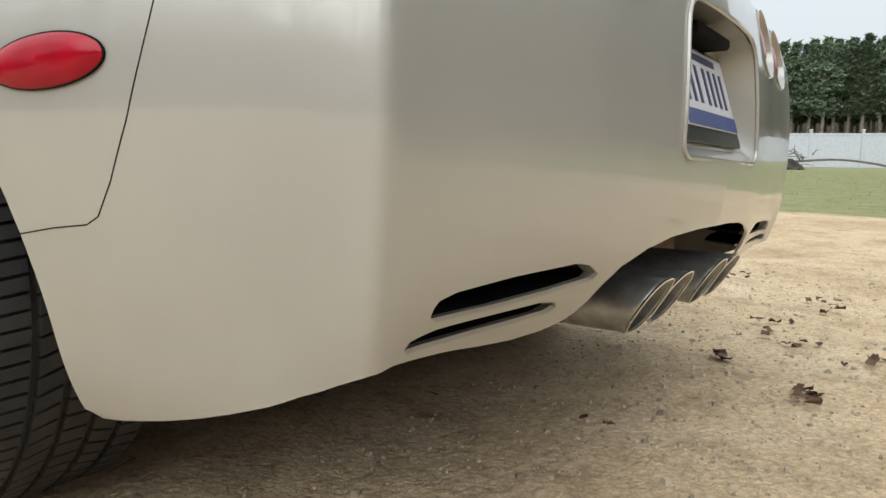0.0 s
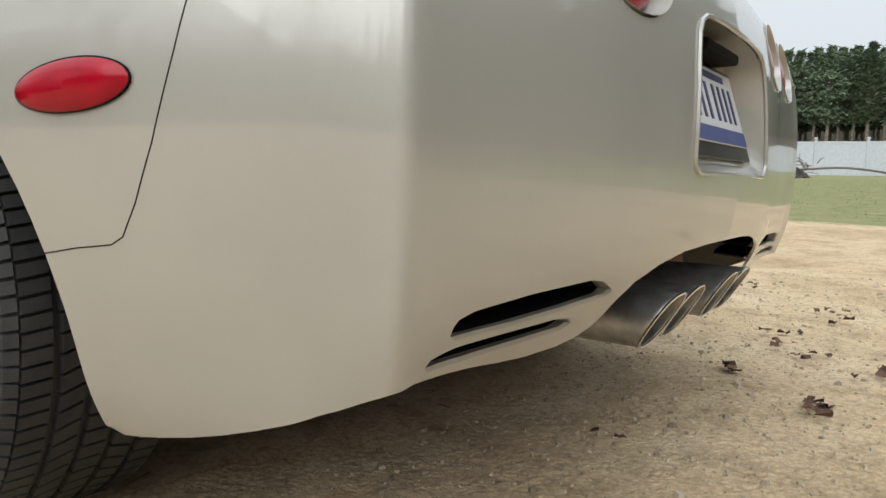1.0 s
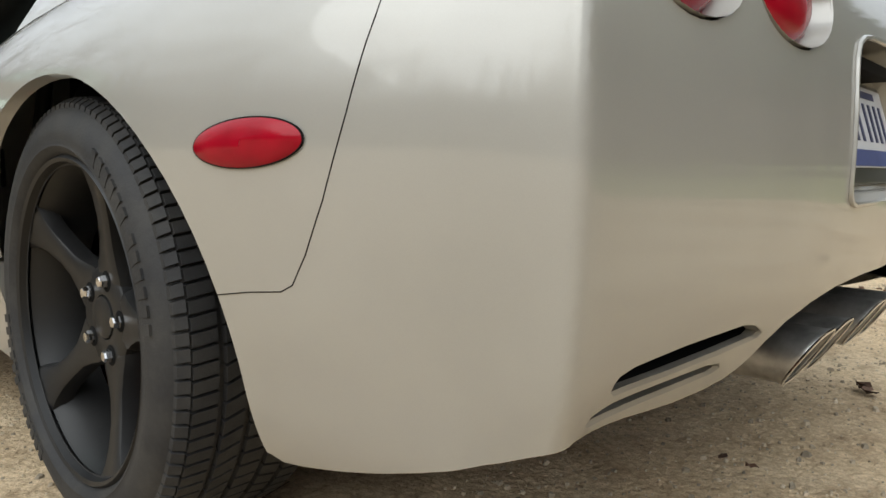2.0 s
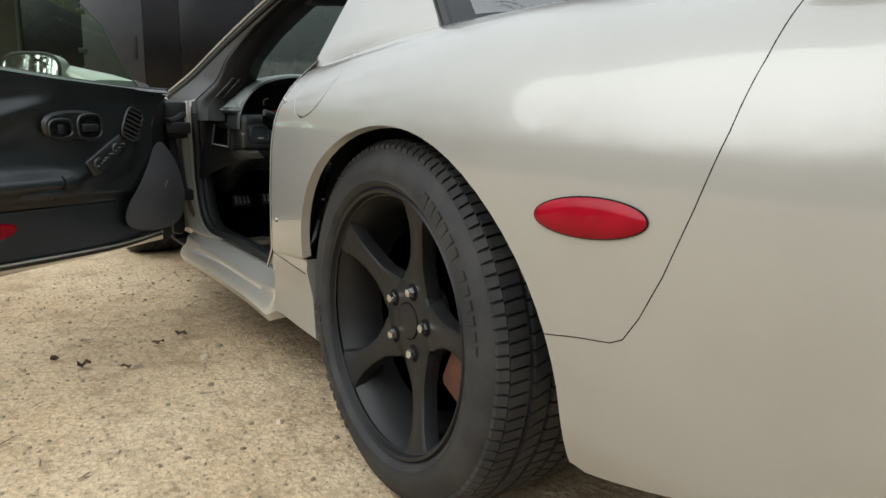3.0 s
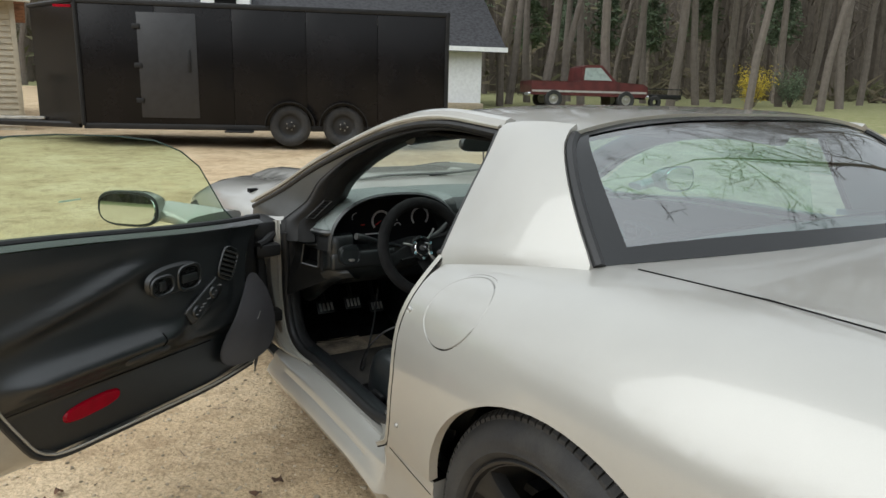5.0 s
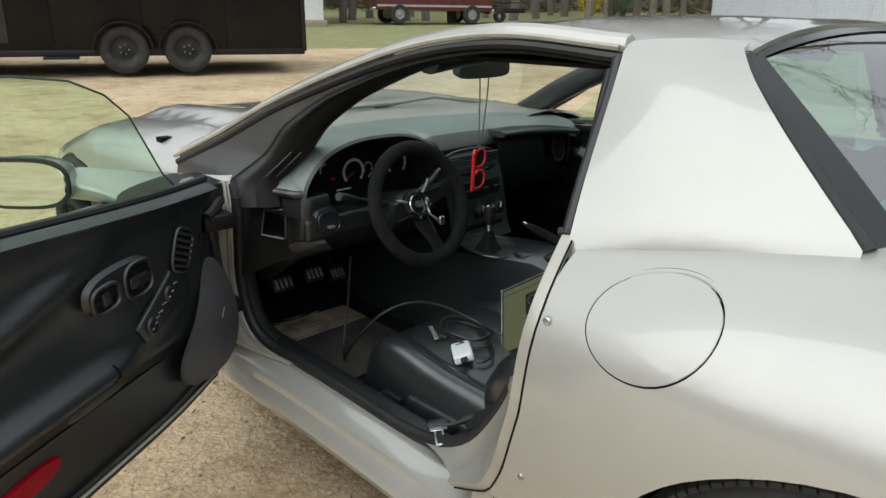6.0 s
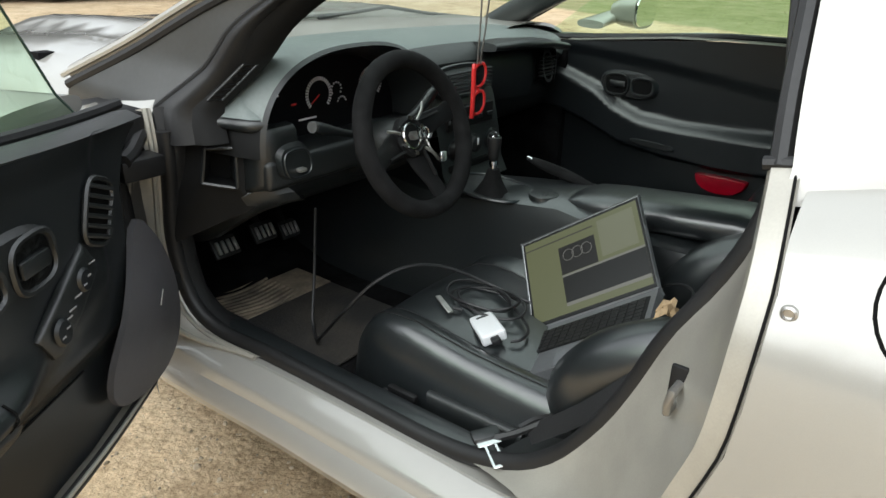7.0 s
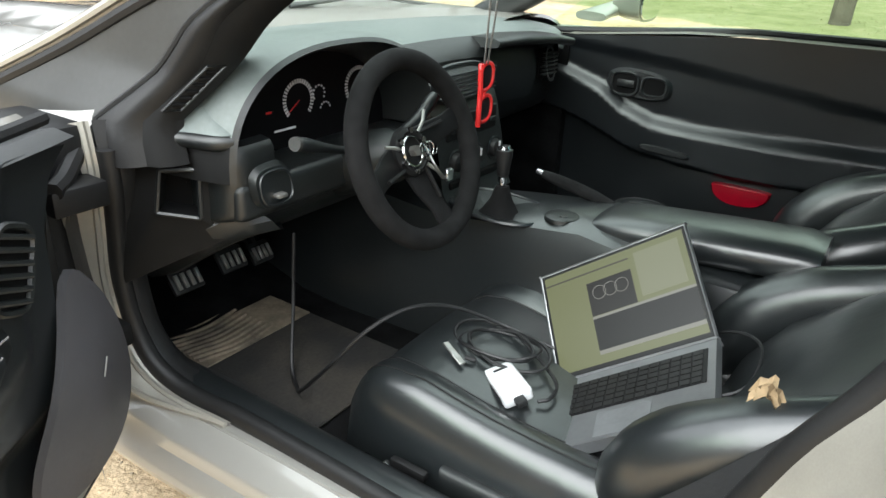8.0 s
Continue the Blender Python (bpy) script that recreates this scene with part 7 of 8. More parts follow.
def build_loose():
    white = material("white_plastic", (0.78, 0.79, 0.80), 0.35, vary=0.03)
    black = material("black_cable", (0.016, 0.016, 0.017), 0.45, vary=0.15)
    mod = thing("interface_box", "small white tuning interface box lying on the seat", "electronic box")
    m = Matrix.Translation((-0.500, 1.045, 0.3225)) @ pose(0, 0, 0, -6, -16, -38)
    part("case", box((-0.026, -0.050, -0.012), (0.026, 0.050, 0.012), 0.006, 3, m), white, mod)
    part("label_bar", box((-0.012, 0.028, 0.0121), (0.012, 0.034, 0.0126), 0.0, m=m), TRIM, mod, "unreadable print left as a bar")
    part("side_band", box((-0.0276, -0.040, -0.006), (-0.0265, 0.040, 0.004), 0.0, m=m), TRIM, mod)
    part("plug", box((-0.009, -0.068, -0.006), (0.009, -0.043, 0.006), 0.003, 2, m), black, mod)
    c1 = thing("cable_coil", "black data cable lying in loose loops on the seat", "cable")
    loop = []
    for k in range(70):
        t = k / 69 * 2 * math.pi * 3.1
        r = 0.082 + 0.016 * math.sin(t * 0.63 + 1)
        loop.append((-0.420 + 0.62 * r * math.cos(t) + 0.012 * math.sin(t * 0.31), 1.105 + r * math.sin(t) * 0.95 + 0.010 * math.cos(t * 0.4), 0.335 + 0.006 * math.sin(t * 1.7) + 0.004 * (k / 69)))
    loop = [(-0.508, 0.985, 0.318), (-0.49, 0.97, 0.322), (-0.44, 0.99, 0.325)] + loop
    part("cord", tube(spline(loop, 220), 0.0032, 6), black, c1)
    c2 = thing("diagnostic_cable", "black cable arching from the seat down to the footwell", "cable")
    arc = [(-0.36, 1.02, 0.328), (-0.37, 1.12, 0.345), (-0.43, 1.20, 0.385), (-0.505, 1.245, 0.402), (-0.575, 1.285, 0.375), (-0.615, 1.34, 0.30), (-0.60, 1.43, 0.200), (-0.575, 1.47, 0.172), (-0.54, 1.52, 0.19), (-0.49, 1.56, 0.30), (-0.46, 1.58, 0.44)]
    part("cord", tube(spline(arc, 80), 0.0038, 6), black, c2)
    c3 = thing("charger_cable", "thin black cable beside the laptop", "cable")
    part("cord", tube(spline([(-0.36, 1.00, 0.330), (-0.345, 0.99, 0.345), (-0.33, 0.95, 0.36), (-0.30, 0.86, 0.37), (-0.31, 0.76, 0.44), (-0.36, 0.70, 0.46), (-0.44, 0.70, 0.43), (-0.47, 0.76, 0.40)], 60), 0.003, 6), black, c3)
    c4 = thing("fork_connector", "pale spade connector at a loose cable end", "connector")
    part("blade", box((-0.006, -0.030, -0.002), (0.006, 0.030, 0.002), 0.001, 1, Matrix.Translation((-0.500, 1.155, 0.340)) @ pose(0, 0, 0, 10, 0, -25)), STEEL, c4)
    part("barrel", tube([(-0.495, 1.135, 0.337), (-0.487, 1.118, 0.334)], 0.004, 8), black, c4)
    # red sunglasses hanging from the mirror by bead chains
    gl = thing("sunglasses", "red plastic sunglasses hanging from the inside mirror", "sunglasses")
    c = Vector((-0.150, 1.335, 0.716))
    right, up = Vector((0.88, -0.12, 0.18)).normalized(), Vector((0.10, 0.06, 1)).normalized()
    lens = material("dark_lens", (0.02, 0.018, 0.02), 0.1, vary=0.05)
    for d in (-0.034, 0.030):
        cc = c + up * d + right * 0.004
        r1 = ring(cc, right, up, 0.021, 0.026, 2.4, 26)
        part("rim", tube(r1, 0.0042, 8, True), RED_PLASTIC, gl)
        face = right.cross(up).normalized() * 0.0008
        part("lens", pad([(cc - face, right, up, 0.020, 0.025), (cc + face, right, up, 0.020, 0.025)], 2.4, 26), lens, gl)
    part("bridge", tube([c - up * 0.008, c + up * 0.006], 0.004, 8), RED_PLASTIC, gl)
    side = right.cross(up).normalized()
    for s in (-1, 1):
        p0 = c + up * (0.060 if s > 0 else -0.062) - right * 0.016
        part("temple", tube(spline([p0, p0 - right * 0.012 + side * 0.012 - up * s * 0.045, p0 - right * 0.016 + side * 0.014 - up * s * 0.118], 10), 0.0052, 8), RED_PLASTIC, gl, "folded red temple")
    bead_mat = material("steel_beads", (0.32, 0.30, 0.29), 0.3, 0.9, vary=0.3, grain=900)
    for k, (a, b) in enumerate((((-0.165, 1.325, 1.02), (-0.152, 1.337, 0.775)), ((-0.122, 1.325, 1.02), (-0.146, 1.333, 0.775)))):
        bm = bmesh.new()
        n = 52
        for i in range(n):
            p = Vector(a).lerp(Vector(b), i / (n - 1)) + Vector((0.004 * math.sin(math.pi * i / (n - 1)), 0, 0))
            r = bmesh.ops.create_icosphere(bm, subdivisions=1, radius=0.0030)
            bmesh.ops.translate(bm, vec=p, verts=r["verts"])
        part("bead_chain", bm, bead_mat, gl, "bead chain")
    # seat belt tongue on the sill, crumpled paper on the bolster
    bt = thing("belt_tongue", "bright steel seat belt tongue on the sill", "seat belt")
    m = Matrix.Translation((-0.758, 0.862, 0.287)) @ pose(0, 0, 0, 4, -8, -38)
    bm = bmesh.new()
    add_box(bm, (-0.011, -0.045, -0.001), (-0.006, 0.0, 0.001), 0.0006, 1, m)
    add_box(bm, (0.006, -0.045, -0.001), (0.011, 0.0, 0.001), 0.0006, 1, m)
    add_box(bm, (-0.011, -0.050, -0.001), (0.011, -0.044, 0.001), 0.0006, 1, m)
    add_box(bm, (-0.020, 0.0, -0.001), (0.020, 0.028, 0.001), 0.0006, 1, m)
    part("tongue", bm, CHROME, bt)
    part("grip", box((-0.024, 0.012, -0.006), (0.024, 0.038, 0.006), 0.004, 2, m), PLASTIC, bt)
    part("webbing", tube(spline([(-0.748, 0.885, 0.282), (-0.725, 0.84, 0.300), (-0.69, 0.79, 0.335), (-0.685, 0.82, 0.315), (-0.705, 0.84, 0.300)], 20), 0.0065, 6), SEAL, bt, "twisted black webbing")
    tag = thing("paper_scrap", "crumpled tan paper tag caught on the seat bolster", "paper")
    rnd = random.Random(5)
    rows = []
    for i in range(9):
        row = []
        for j in range(6):
            row.append(Vector((-0.632 + 0.004 * rnd.uniform(-1, 1) + 0.012 * (j / 5 - 0.5), 0.655 + 0.034 * (i / 8 - 0.5) + 0.004 * rnd.uniform(-1, 1), 0.530 + 0.014 * (j / 5) + 0.006 * rnd.uniform(-1, 1) + 0.022 * math.sin(i / 8 * 3.1))))
        rows.append(row)
    part("scrap", grid(rows), material("tan_paper", (0.42, 0.30, 0.17), 0.8, vary=0.25, size=60), tag)


build_loose()

# ---- trailer behind the car ----
TR_O, TR_U, TR_V = Vector((2.30, 10.80, 0)), Vector((0.93, -0.368, 0)), Vector((0.368, 0.93, 0))


def tr(s, v, z):
    return TR_O + TR_U * s + TR_V * v + Vector((0, 0, z))


def tr_box(s0, s1, v0, v1, z0, z1, bevel=0.0):
    m = Matrix(((TR_U.x, TR_V.x, 0, TR_O.x), (TR_U.y, TR_V.y, 0, TR_O.y), (0, 0, 1, 0), (0, 0, 0, 1)))
    return box((s0, v0, z0), (s1, v1, z1), bevel, 2, m)


def build_trailer():
    t = thing("enclosed_trailer", "long glossy black enclosed cargo trailer on two axles", "trailer")
    plan = [(2.64, 0.0), (2.64, 2.4), (-3.25, 2.4), (-4.35, 1.2), (-3.25, 0.0)]
    names = ("rear_wall", "far_wall", "nose_far", "nose_panel", "side_wall")
    for (a, b), nm in zip(zip(plan, plan[1:] + plan[:1]), names):
        if nm == "side_wall":
            for k in range(5):
                s0, s1 = -3.25 + 5.89 * k / 5, -3.25 + 5.89 * (k + 1) / 5 - 0.006
                part("side_panel", tr_box(s0, s1, 0.0, 0.03, 0.60, 2.50, 0.003), TRAILER, t, "glossy black aluminium side sheet")
            continue
        part(nm, grid([[tr(*a, 0.60), tr(*b, 0.60)], [tr(*a, 2.50), tr(*b, 2.50)]]), TRAILER, t, smooth=False)
    bm = bmesh.new()
    bm.faces.new([bm.verts.new(tr(s, v, 2.52)) for s, v in plan])
    part("roof", bm, WHITE_PAINT, t, "pale trailer roof", smooth=False)
    part("floor", tr_box(-3.2, 2.6, 0.05, 2.35, 0.55, 0.60), BLACK_METAL, t)
    part("roof_rail", tr_box(-3.27, 2.68, -0.02, 0.05, 2.46, 2.54, 0.01), BLACK_METAL, t, "black roof edge rail")
    part("nose_rail", tube([tr(-3.25, -0.01, 2.5), tr(-4.36, 1.2, 2.5)], 0.04, 6), BLACK_METAL, t)
    part("skirt_rail", tr_box(-3.25, 2.64, -0.012, 0.05, 0.53, 0.62, 0.006), BLACK_METAL, t, "black frame rail under the side")
    part("corner_post", tube([tr(-3.25, 0, 0.58), tr(-3.25, 0, 2.5)], 0.035, 8), BLACK_METAL, t)
    part("corner_post", tube([tr(2.64, 0, 0.58), tr(2.64, 0, 2.5)], 0.035, 8), BLACK_METAL, t)
    door = part("side_door", tr_box(-2.35, -1.45, -0.014, 0.0, 0.72, 2.36, 0.006), material("satin_black_door", (0.022, 0.022, 0.024), 0.4, vary=0.15), t, "satin black side door")
    part("door_latch", tr_box(-1.60, -1.55, -0.05, -0.014, 1.45, 1.80, 0.01), BLACK_METAL, door, "black bar latch")
    for z in (0.95, 1.5, 2.1):
        part("door_hinge", tr_box(-2.42, -2.30, -0.03, -0.014, z, z + 0.08, 0.005), BLACK_METAL, door)
    part("marker_lamp", tr_box(-3.6, -3.3, 0.1, 0.15, 2.40, 2.44), RED_LENS, t)
    for s in (0.0, 0.882):
        c = tr(s, 0.11, 0.61)
        fend = [[tr(s + 0.41 * math.cos(a), v, 0.61 + 0.41 * math.sin(a)) for a in [math.pi * k / 14 for k in range(15)]] for v in (-0.16, 0.10)]
        part("mudguard", thicken(grid(fend), 0.012), BLACK_METAL, t, "rounded black mudguard")
        wh = new("trailer_wheel")
        wh.parent = t
        ang = math.degrees(math.atan2(TR_U.y, TR_U.x))
        wh.matrix_basis = Matrix.Translation(tr(s, 0.04, 0.275 + 0.345)) @ pose(0, 0, 0, 0, 0, ang)
        prof = [(0.10, 0.19), (0.12, 0.25), (0.115, 0.30), (0.09, 0.338), (0.0, 0.345), (-0.09, 0.338), (-0.115, 0.30), (-0.12, 0.25), (-0.105, 0.20), (-0.095, 0.19)]
        part("tyre", lathe(prof, 48, "y"), RUBBER, wh, "dusty black trailer tyre")
        part("rim", lathe([(-0.098, 0.195), (-0.085, 0.185), (-0.07, 0.15), (-0.085, 0.09), (-0.09, 0.05), (-0.13, 0.045), (-0.135, 0.0)], 40, "y"), RIM, wh, "black steel wheel")
        for k in range(5):
            a = 2 * math.pi * k / 5
            part("lug_nut", tube([(0.065 * math.cos(a), -0.088, 0.065 * math.sin(a)), (0.065 * math.cos(a), -0.105, 0.065 * math.sin(a))], 0.012, 6), STEEL, wh)
    part("step", tr_box(-1.05, -0.6, -0.20, 0.05, 0.50, 0.53, 0.008), BLACK_METAL, t, "fold-down step")
    part("tongue", tube([tr(-3.4, 0.3, 0.57), tr(-5.35, 1.2, 0.57)], 0.05, 6), BLACK_METAL, t, "steel drawbar")
    part("tongue", tube([tr(-3.4, 2.1, 0.57), tr(-5.35, 1.2, 0.57)], 0.05, 6), BLACK_METAL, t)
    part("jack_post", tube([tr(-5.05, 1.15, 0.30), tr(-5.05, 1.15, 1.30)], 0.035, 10), BLACK_METAL, t, "black tongue jack")
    part("jack_head", tr_box(-5.14, -4.96, 1.05, 1.25, 1.26, 1.40, 0.02), BLACK_METAL, t)
    part("jack_foot", tr_box(-5.15, -4.95, 1.05, 1.25, 0.275, 0.31, 0.005), BLACK_METAL, t)
    bd = thing("tongue_board", "pale weathered board lying across the trailer drawbar", "board")
    part("board", tr_box(-5.3, -4.2, 0.98, 1.16, 0.625, 0.67, 0.006), material("pale_board", (0.55, 0.52, 0.46), 0.8, vary=0.15), bd)


build_trailer()


# ---- houses ----
def build_garage():
    g = thing("garage", "beige lap-sided garage with a brown shingle roof", "garage")
    x0, x1, y0, y1, zb, ze = -9.5, -1.55, 15.2, 22.0, 0.30, 2.72
    part("wall", box((x0, y0 + 0.04, zb), (x1 - 0.03, y1, ze), 0.0), SIDING, g, smooth=False)
    n = 22
    h = (ze - zb) / n
    for k in range(n):
        z = zb + k * h
        bm = bmesh.new()
        v = [bm.verts.new(p) for p in ((x0, y0 - 0.002, z), (x1, y0 - 0.002, z), (x1, y0 + 0.030, z + h), (x0, y0 + 0.030, z + h), (x0, y0 + 0.04, z), (x1, y0 + 0.04, z))]
        bm.faces.new((v[0], v[1], v[2], v[3]))
        bm.faces.new((v[0], v[4], v[5], v[1]))
        part("siding_board", bm, SIDING, g, smooth=False)
    part("corner_trim", box((x1 - 0.06, y0 - 0.03, zb), (x1 + 0.03, y0 + 0.05, ze), 0.006), SIDING, g)
    part("fascia", box((x0 - 0.4, y0 - 0.42, ze - 0.02), (x1 + 0.30, y0 - 0.38, ze + 0.14), 0.006), WHITE_PAINT, g, "white eave board")
    part("soffit", box((x0 - 0.4, y0 - 0.38, ze + 0.0), (x1 + 0.30, y0 + 0.05, ze + 0.02), 0.0), WHITE_PAINT, g, smooth=False)
    verts, faces = [], []
    rows = 16
    for r in range(rows):
        t0, t1 = r / rows, (r + 1) / rows + 0.012
        ya, yb = y0 - 0.42 + 3.9 * t0, y0 - 0.42 + 3.9 * t1
        za, zb2 = ze + 0.17 + 1.75 * t0, ze + 0.15 + 1.75 * t1
        cols = 34
        for c in range(cols):
            xa = x0 - 0.4 + (x1 - x0 + 0.7) * (c + (0.5 if r % 2 else 0)) / cols
            xb = min(x1 + 0.3, xa + (x1 - x0 + 0.7) / cols - 0.012)
            b = len(verts)
            verts += [(xa, ya, za), (xb, ya, za), (xb, yb, zb2), (xa, yb, zb2), (xa, ya, za - 0.02), (xb, ya, za - 0.02)]
            faces += [(b, b + 1, b + 2, b + 3), (b + 4, b + 5, b + 1, b)]
    tagged(part("shingles", (verts, faces), SHINGLE_BROWN, g, "brown three-tab shingles", smooth=False), kind="stuff")
    part("roof", grid([[Vector((x, y0 - 0.42, ze + 0.14)) for x in (x0 - 0.4, x1 + 0.3)], [Vector((x, y0 + 3.48, ze + 1.88)) for x in (x0 - 0.4, x1 + 0.3)], [Vector((x, y1 + 0.4, ze + 0.14)) for x in (x0 - 0.4, x1 + 0.3)]]), SHINGLE_BROWN, g, smooth=False)
    part("gable", grid([[Vector((x1 - 0.02, y0, ze)), Vector((x1 - 0.02, y1, ze))], [Vector((x1 - 0.02, y0 + 3.48, ze + 1.8)), Vector((x1 - 0.02, y0 + 3.5, ze + 1.8))]]), SIDING, g, smooth=False)


build_garage()


def build_house():
    h = thing("house", "white sided house with a dark grey shingle roof", "house")
    o, u = Vector((15.0, 24.2, 0.72)), Vector((-0.95, 0.31, 0))
    w = Vector((0.31, 0.95, 0))
    m = Matrix(((u.x, w.x, 0, o.x), (u.y, w.y, 0, o.y), (0, 0, 1, o.z), (0, 0, 0, 1)))
    part("wall", box((0, 0, 0), (13.5, 9.0, 2.35), 0.0, m=m), WHITE_PAINT, h, smooth=False)
    for k in range(16):
        part("siding_board", box((-0.01, -0.018, 0.02 + k * 0.145), (13.5, 0.0, 0.158 + k * 0.145), 0.0, m=m), WHITE_PAINT, h, smooth=False)
    roof = [[m @ Vector((x, -0.6, 2.30)) for x in (-0.9, 14)], [m @ Vector((x, 4.5, 5.6)) for x in (-0.9, 14)], [m @ Vector((x, 9.6, 2.30)) for x in (-0.9, 14)]]
    part("roof", thicken(grid(roof), 0.12), SHINGLE_DARK, h, "dark grey shingle roof", smooth=False)
    part("fascia", box((-0.92, -0.66, 2.22), (14.0, -0.60, 2.40), 0.0, m=m), WHITE_PAINT, h, "white eave board", smooth=False)
    part("dormer", box((9.2, 0.3, 3.1), (11.0, 3.5, 4.4), 0.0, m=m), WHITE_PAINT, h, "white dormer front", smooth=False)
    part("dormer_window", box((9.7, 0.26, 3.3), (10.5, 0.30, 4.1), 0.0, m=m), DARK_GAP, h, smooth=False)
    part("porch_step", box((0.2, -1.2, -0.1), (2.0, -0.3, 0.18), 0.02, m=m), PEBBLE, h)


build_house()


# ---- pickup across the lawn ----
def build_truck():
    t = thing("pickup_truck", "dark red two-door pickup parked across the lawn", "truck")
    t.matrix_basis = Matrix.Translation((19.6, 23.0, ground_height(19.6, 23.0) + 0.02)) @ pose(0, 0, 0, 0, 0, -22)
    red = material("faded_red_paint", (0.11, 0.022, 0.022), 0.45, 0.1, 0.2, 0.2, 3)
    prof = [(-2.6, 0.55), (-2.62, 0.95), (-2.6, 1.12), (-0.55, 1.12), (-0.5, 1.15), (1.05, 1.13), (2.3, 1.06), (2.5, 0.95), (2.52, 0.6), (2.4, 0.5)]
    rows = [[Vector((x, y, z)) for x, z in prof] for y in (-0.93, -0.95, 0.95, 0.93)]
    part("body", cap(grid(rows, close_v=True)), red, t, "faded red truck body", smooth=False)
    cab = [(-0.5, 1.1), (-0.42, 1.72), (-0.2, 1.80), (0.45, 1.80), (1.15, 1.12)]
    part("cab", cap(grid([[Vector((x, y, z)) for x, z in cab] for y in (-0.82, 0.82)], close_v=True)), red, t, "red cab", smooth=False)
    pane = [(-0.32, 1.18), (-0.28, 1.68), (0.40, 1.70), (0.92, 1.18)]
    for y in (-0.825, 0.825):
        bm = bmesh.new()
        bm.faces.new([bm.verts.new((x, y, z)) for x, z in pane])
        part("side_window", bm, material("pale_window", (0.35, 0.42, 0.40), 0.1), t, "pale side window", smooth=False)
    part("bumper", box((2.45, -0.9, 0.42), (2.62, 0.9, 0.60), 0.03), CHROME, t)
    part("bumper", box((-2.75, -0.9, 0.48), (-2.6, 0.9, 0.64), 0.03), CHROME, t)
    part("stripe", box((-2.6, -0.965, 0.66), (2.45, -0.95, 0.74), 0.0), material("silver_stripe", (0.4, 0.38, 0.36), 0.4), t, smooth=False)
    for x in (-1.65, 1.55):
        for y in (-0.86, 0.86):
            wh = new("truck_wheel")
            wh.parent, wh.matrix_basis = t, pose(x, y, 0.38)
            part("tyre", lathe([(-0.12, 0.2), (-0.13, 0.34), (-0.09, 0.38), (0.09, 0.38), (0.13, 0.34), (0.12, 0.2)], 32, "y"), RUBBER, wh)
            part("rim", lathe([(-0.10, 0.21), (-0.08, 0.12), (-0.12, 0.0)], 24, "y"), STEEL, wh)
            part("rim", lathe([(0.10, 0.21), (0.08, 0.12), (0.12, 0.0)], 24, "y"), STEEL, wh)
    fl = thing("flat_trailer", "low dark utility trailer beside the pickup", "trailer")
    fl.matrix_basis = Matrix.Translation((22.6, 22.2, ground_height(22.6, 22.2) + 0.02)) @ pose(0, 0, 0, 0, 0, -18)
    part("bed", box((-1.2, -0.7, 0.42), (1.3, 0.7, 0.62), 0.02), BLACK_METAL, fl)
    part("rail", tube([(-1.2, -0.7, 0.62), (-1.2, -0.7, 0.85), (1.3, -0.7, 0.85), (1.3, -0.7, 0.62)], 0.025, 6), BLACK_METAL, fl)
    part("tyre", lathe([(-0.09, 0.12), (-0.1, 0.26), (0.0, 0.29), (0.1, 0.26), (0.09, 0.12)], 24, "y", (0, -0.72, 0.29)), RUBBER, fl)


build_truck()


# ---- white fence ----
def build_fence():
    f = thing("white_fence", "long white vinyl privacy fence across the lawn", "fence")
    a, b = Vector((36.2, 18.6, 0)), Vector((46.5, -14.0, 0))
    n = 14
    d = (b - a).normalized()
    for k in range(n + 1):
        p = a.lerp(b, k / n)
        z = ground_height(p.x, p.y)
        m = Matrix.Translation((p.x, p.y, z)) @ pose(0, 0, 0, 0, 0, math.degrees(math.atan2(d.y, d.x)))
        part("post", box((-0.065, -0.065, -0.1), (0.065, 0.065, 1.90), 0.008, 1, m), VINYL_FENCE, f)
        part("post_cap", box((-0.09, -0.09, 1.90), (0.09, 0.09, 2.0), 0.03, 1, m), VINYL_FENCE, f)
        if k < n:
            q = a.lerp(b, (k + 1) / n)
            L = (q - p).length
            part("panel", box((0.07, -0.02, 0.02), (L - 0.07, 0.02, 1.75), 0.0, m=m), VINYL_FENCE, f, smooth=False)
            part("rail", box((0.07, -0.04, 1.68), (L - 0.07, 0.04, 1.80), 0.01, 1, m), VINYL_FENCE, f)


build_fence()


# ---- trees ----
def grow(rnd, start, way, length, radius, depth, out, spread=0.75, droop=0.0):
    n = 6 if depth < 2 else 4
    path, p, d = [start], Vector(start), Vector(way).normalized()
    for k in range(n):
        d = (d + Vector((rnd.uniform(-1, 1), rnd.uniform(-1, 1), rnd.uniform(-0.7, 0.9))) * 0.16 + Vector((0, 0, -droop))).normalized()
        p = p + d * (length / n)
        path.append(p.copy())
    end = 0.35 if depth < 3 else 0.2
    out.append((depth, path, [radius * (1 - (1 - end) * k / n) for k in range(n + 1)]))
    if depth >= 4:
        return
    kids = (7, 6, 5, 4)[depth]
    for k in range(kids):
        t = (0.38 if depth == 0 else 0.22) + (0.62 if depth == 0 else 0.78) * (k + rnd.random()) / kids
        i = min(n - 1, int(t * n))
        base = path[i].lerp(path[i + 1], t * n - i)
        away = Vector((rnd.uniform(-1, 1), rnd.uniform(-1, 1), rnd.uniform(-0.2, 0.5))).normalized()
        nd = (d * (1 - spread) + away * spread + Vector((0, 0, 0.25 if depth < 2 else 0.05))).normalized()
        grow(rnd, base, nd, length * rnd.uniform(0.34, 0.58), radius * (1 - 0.6 * t) * rnd.uniform(0.38, 0.6), depth + 1, out, spread, droop)


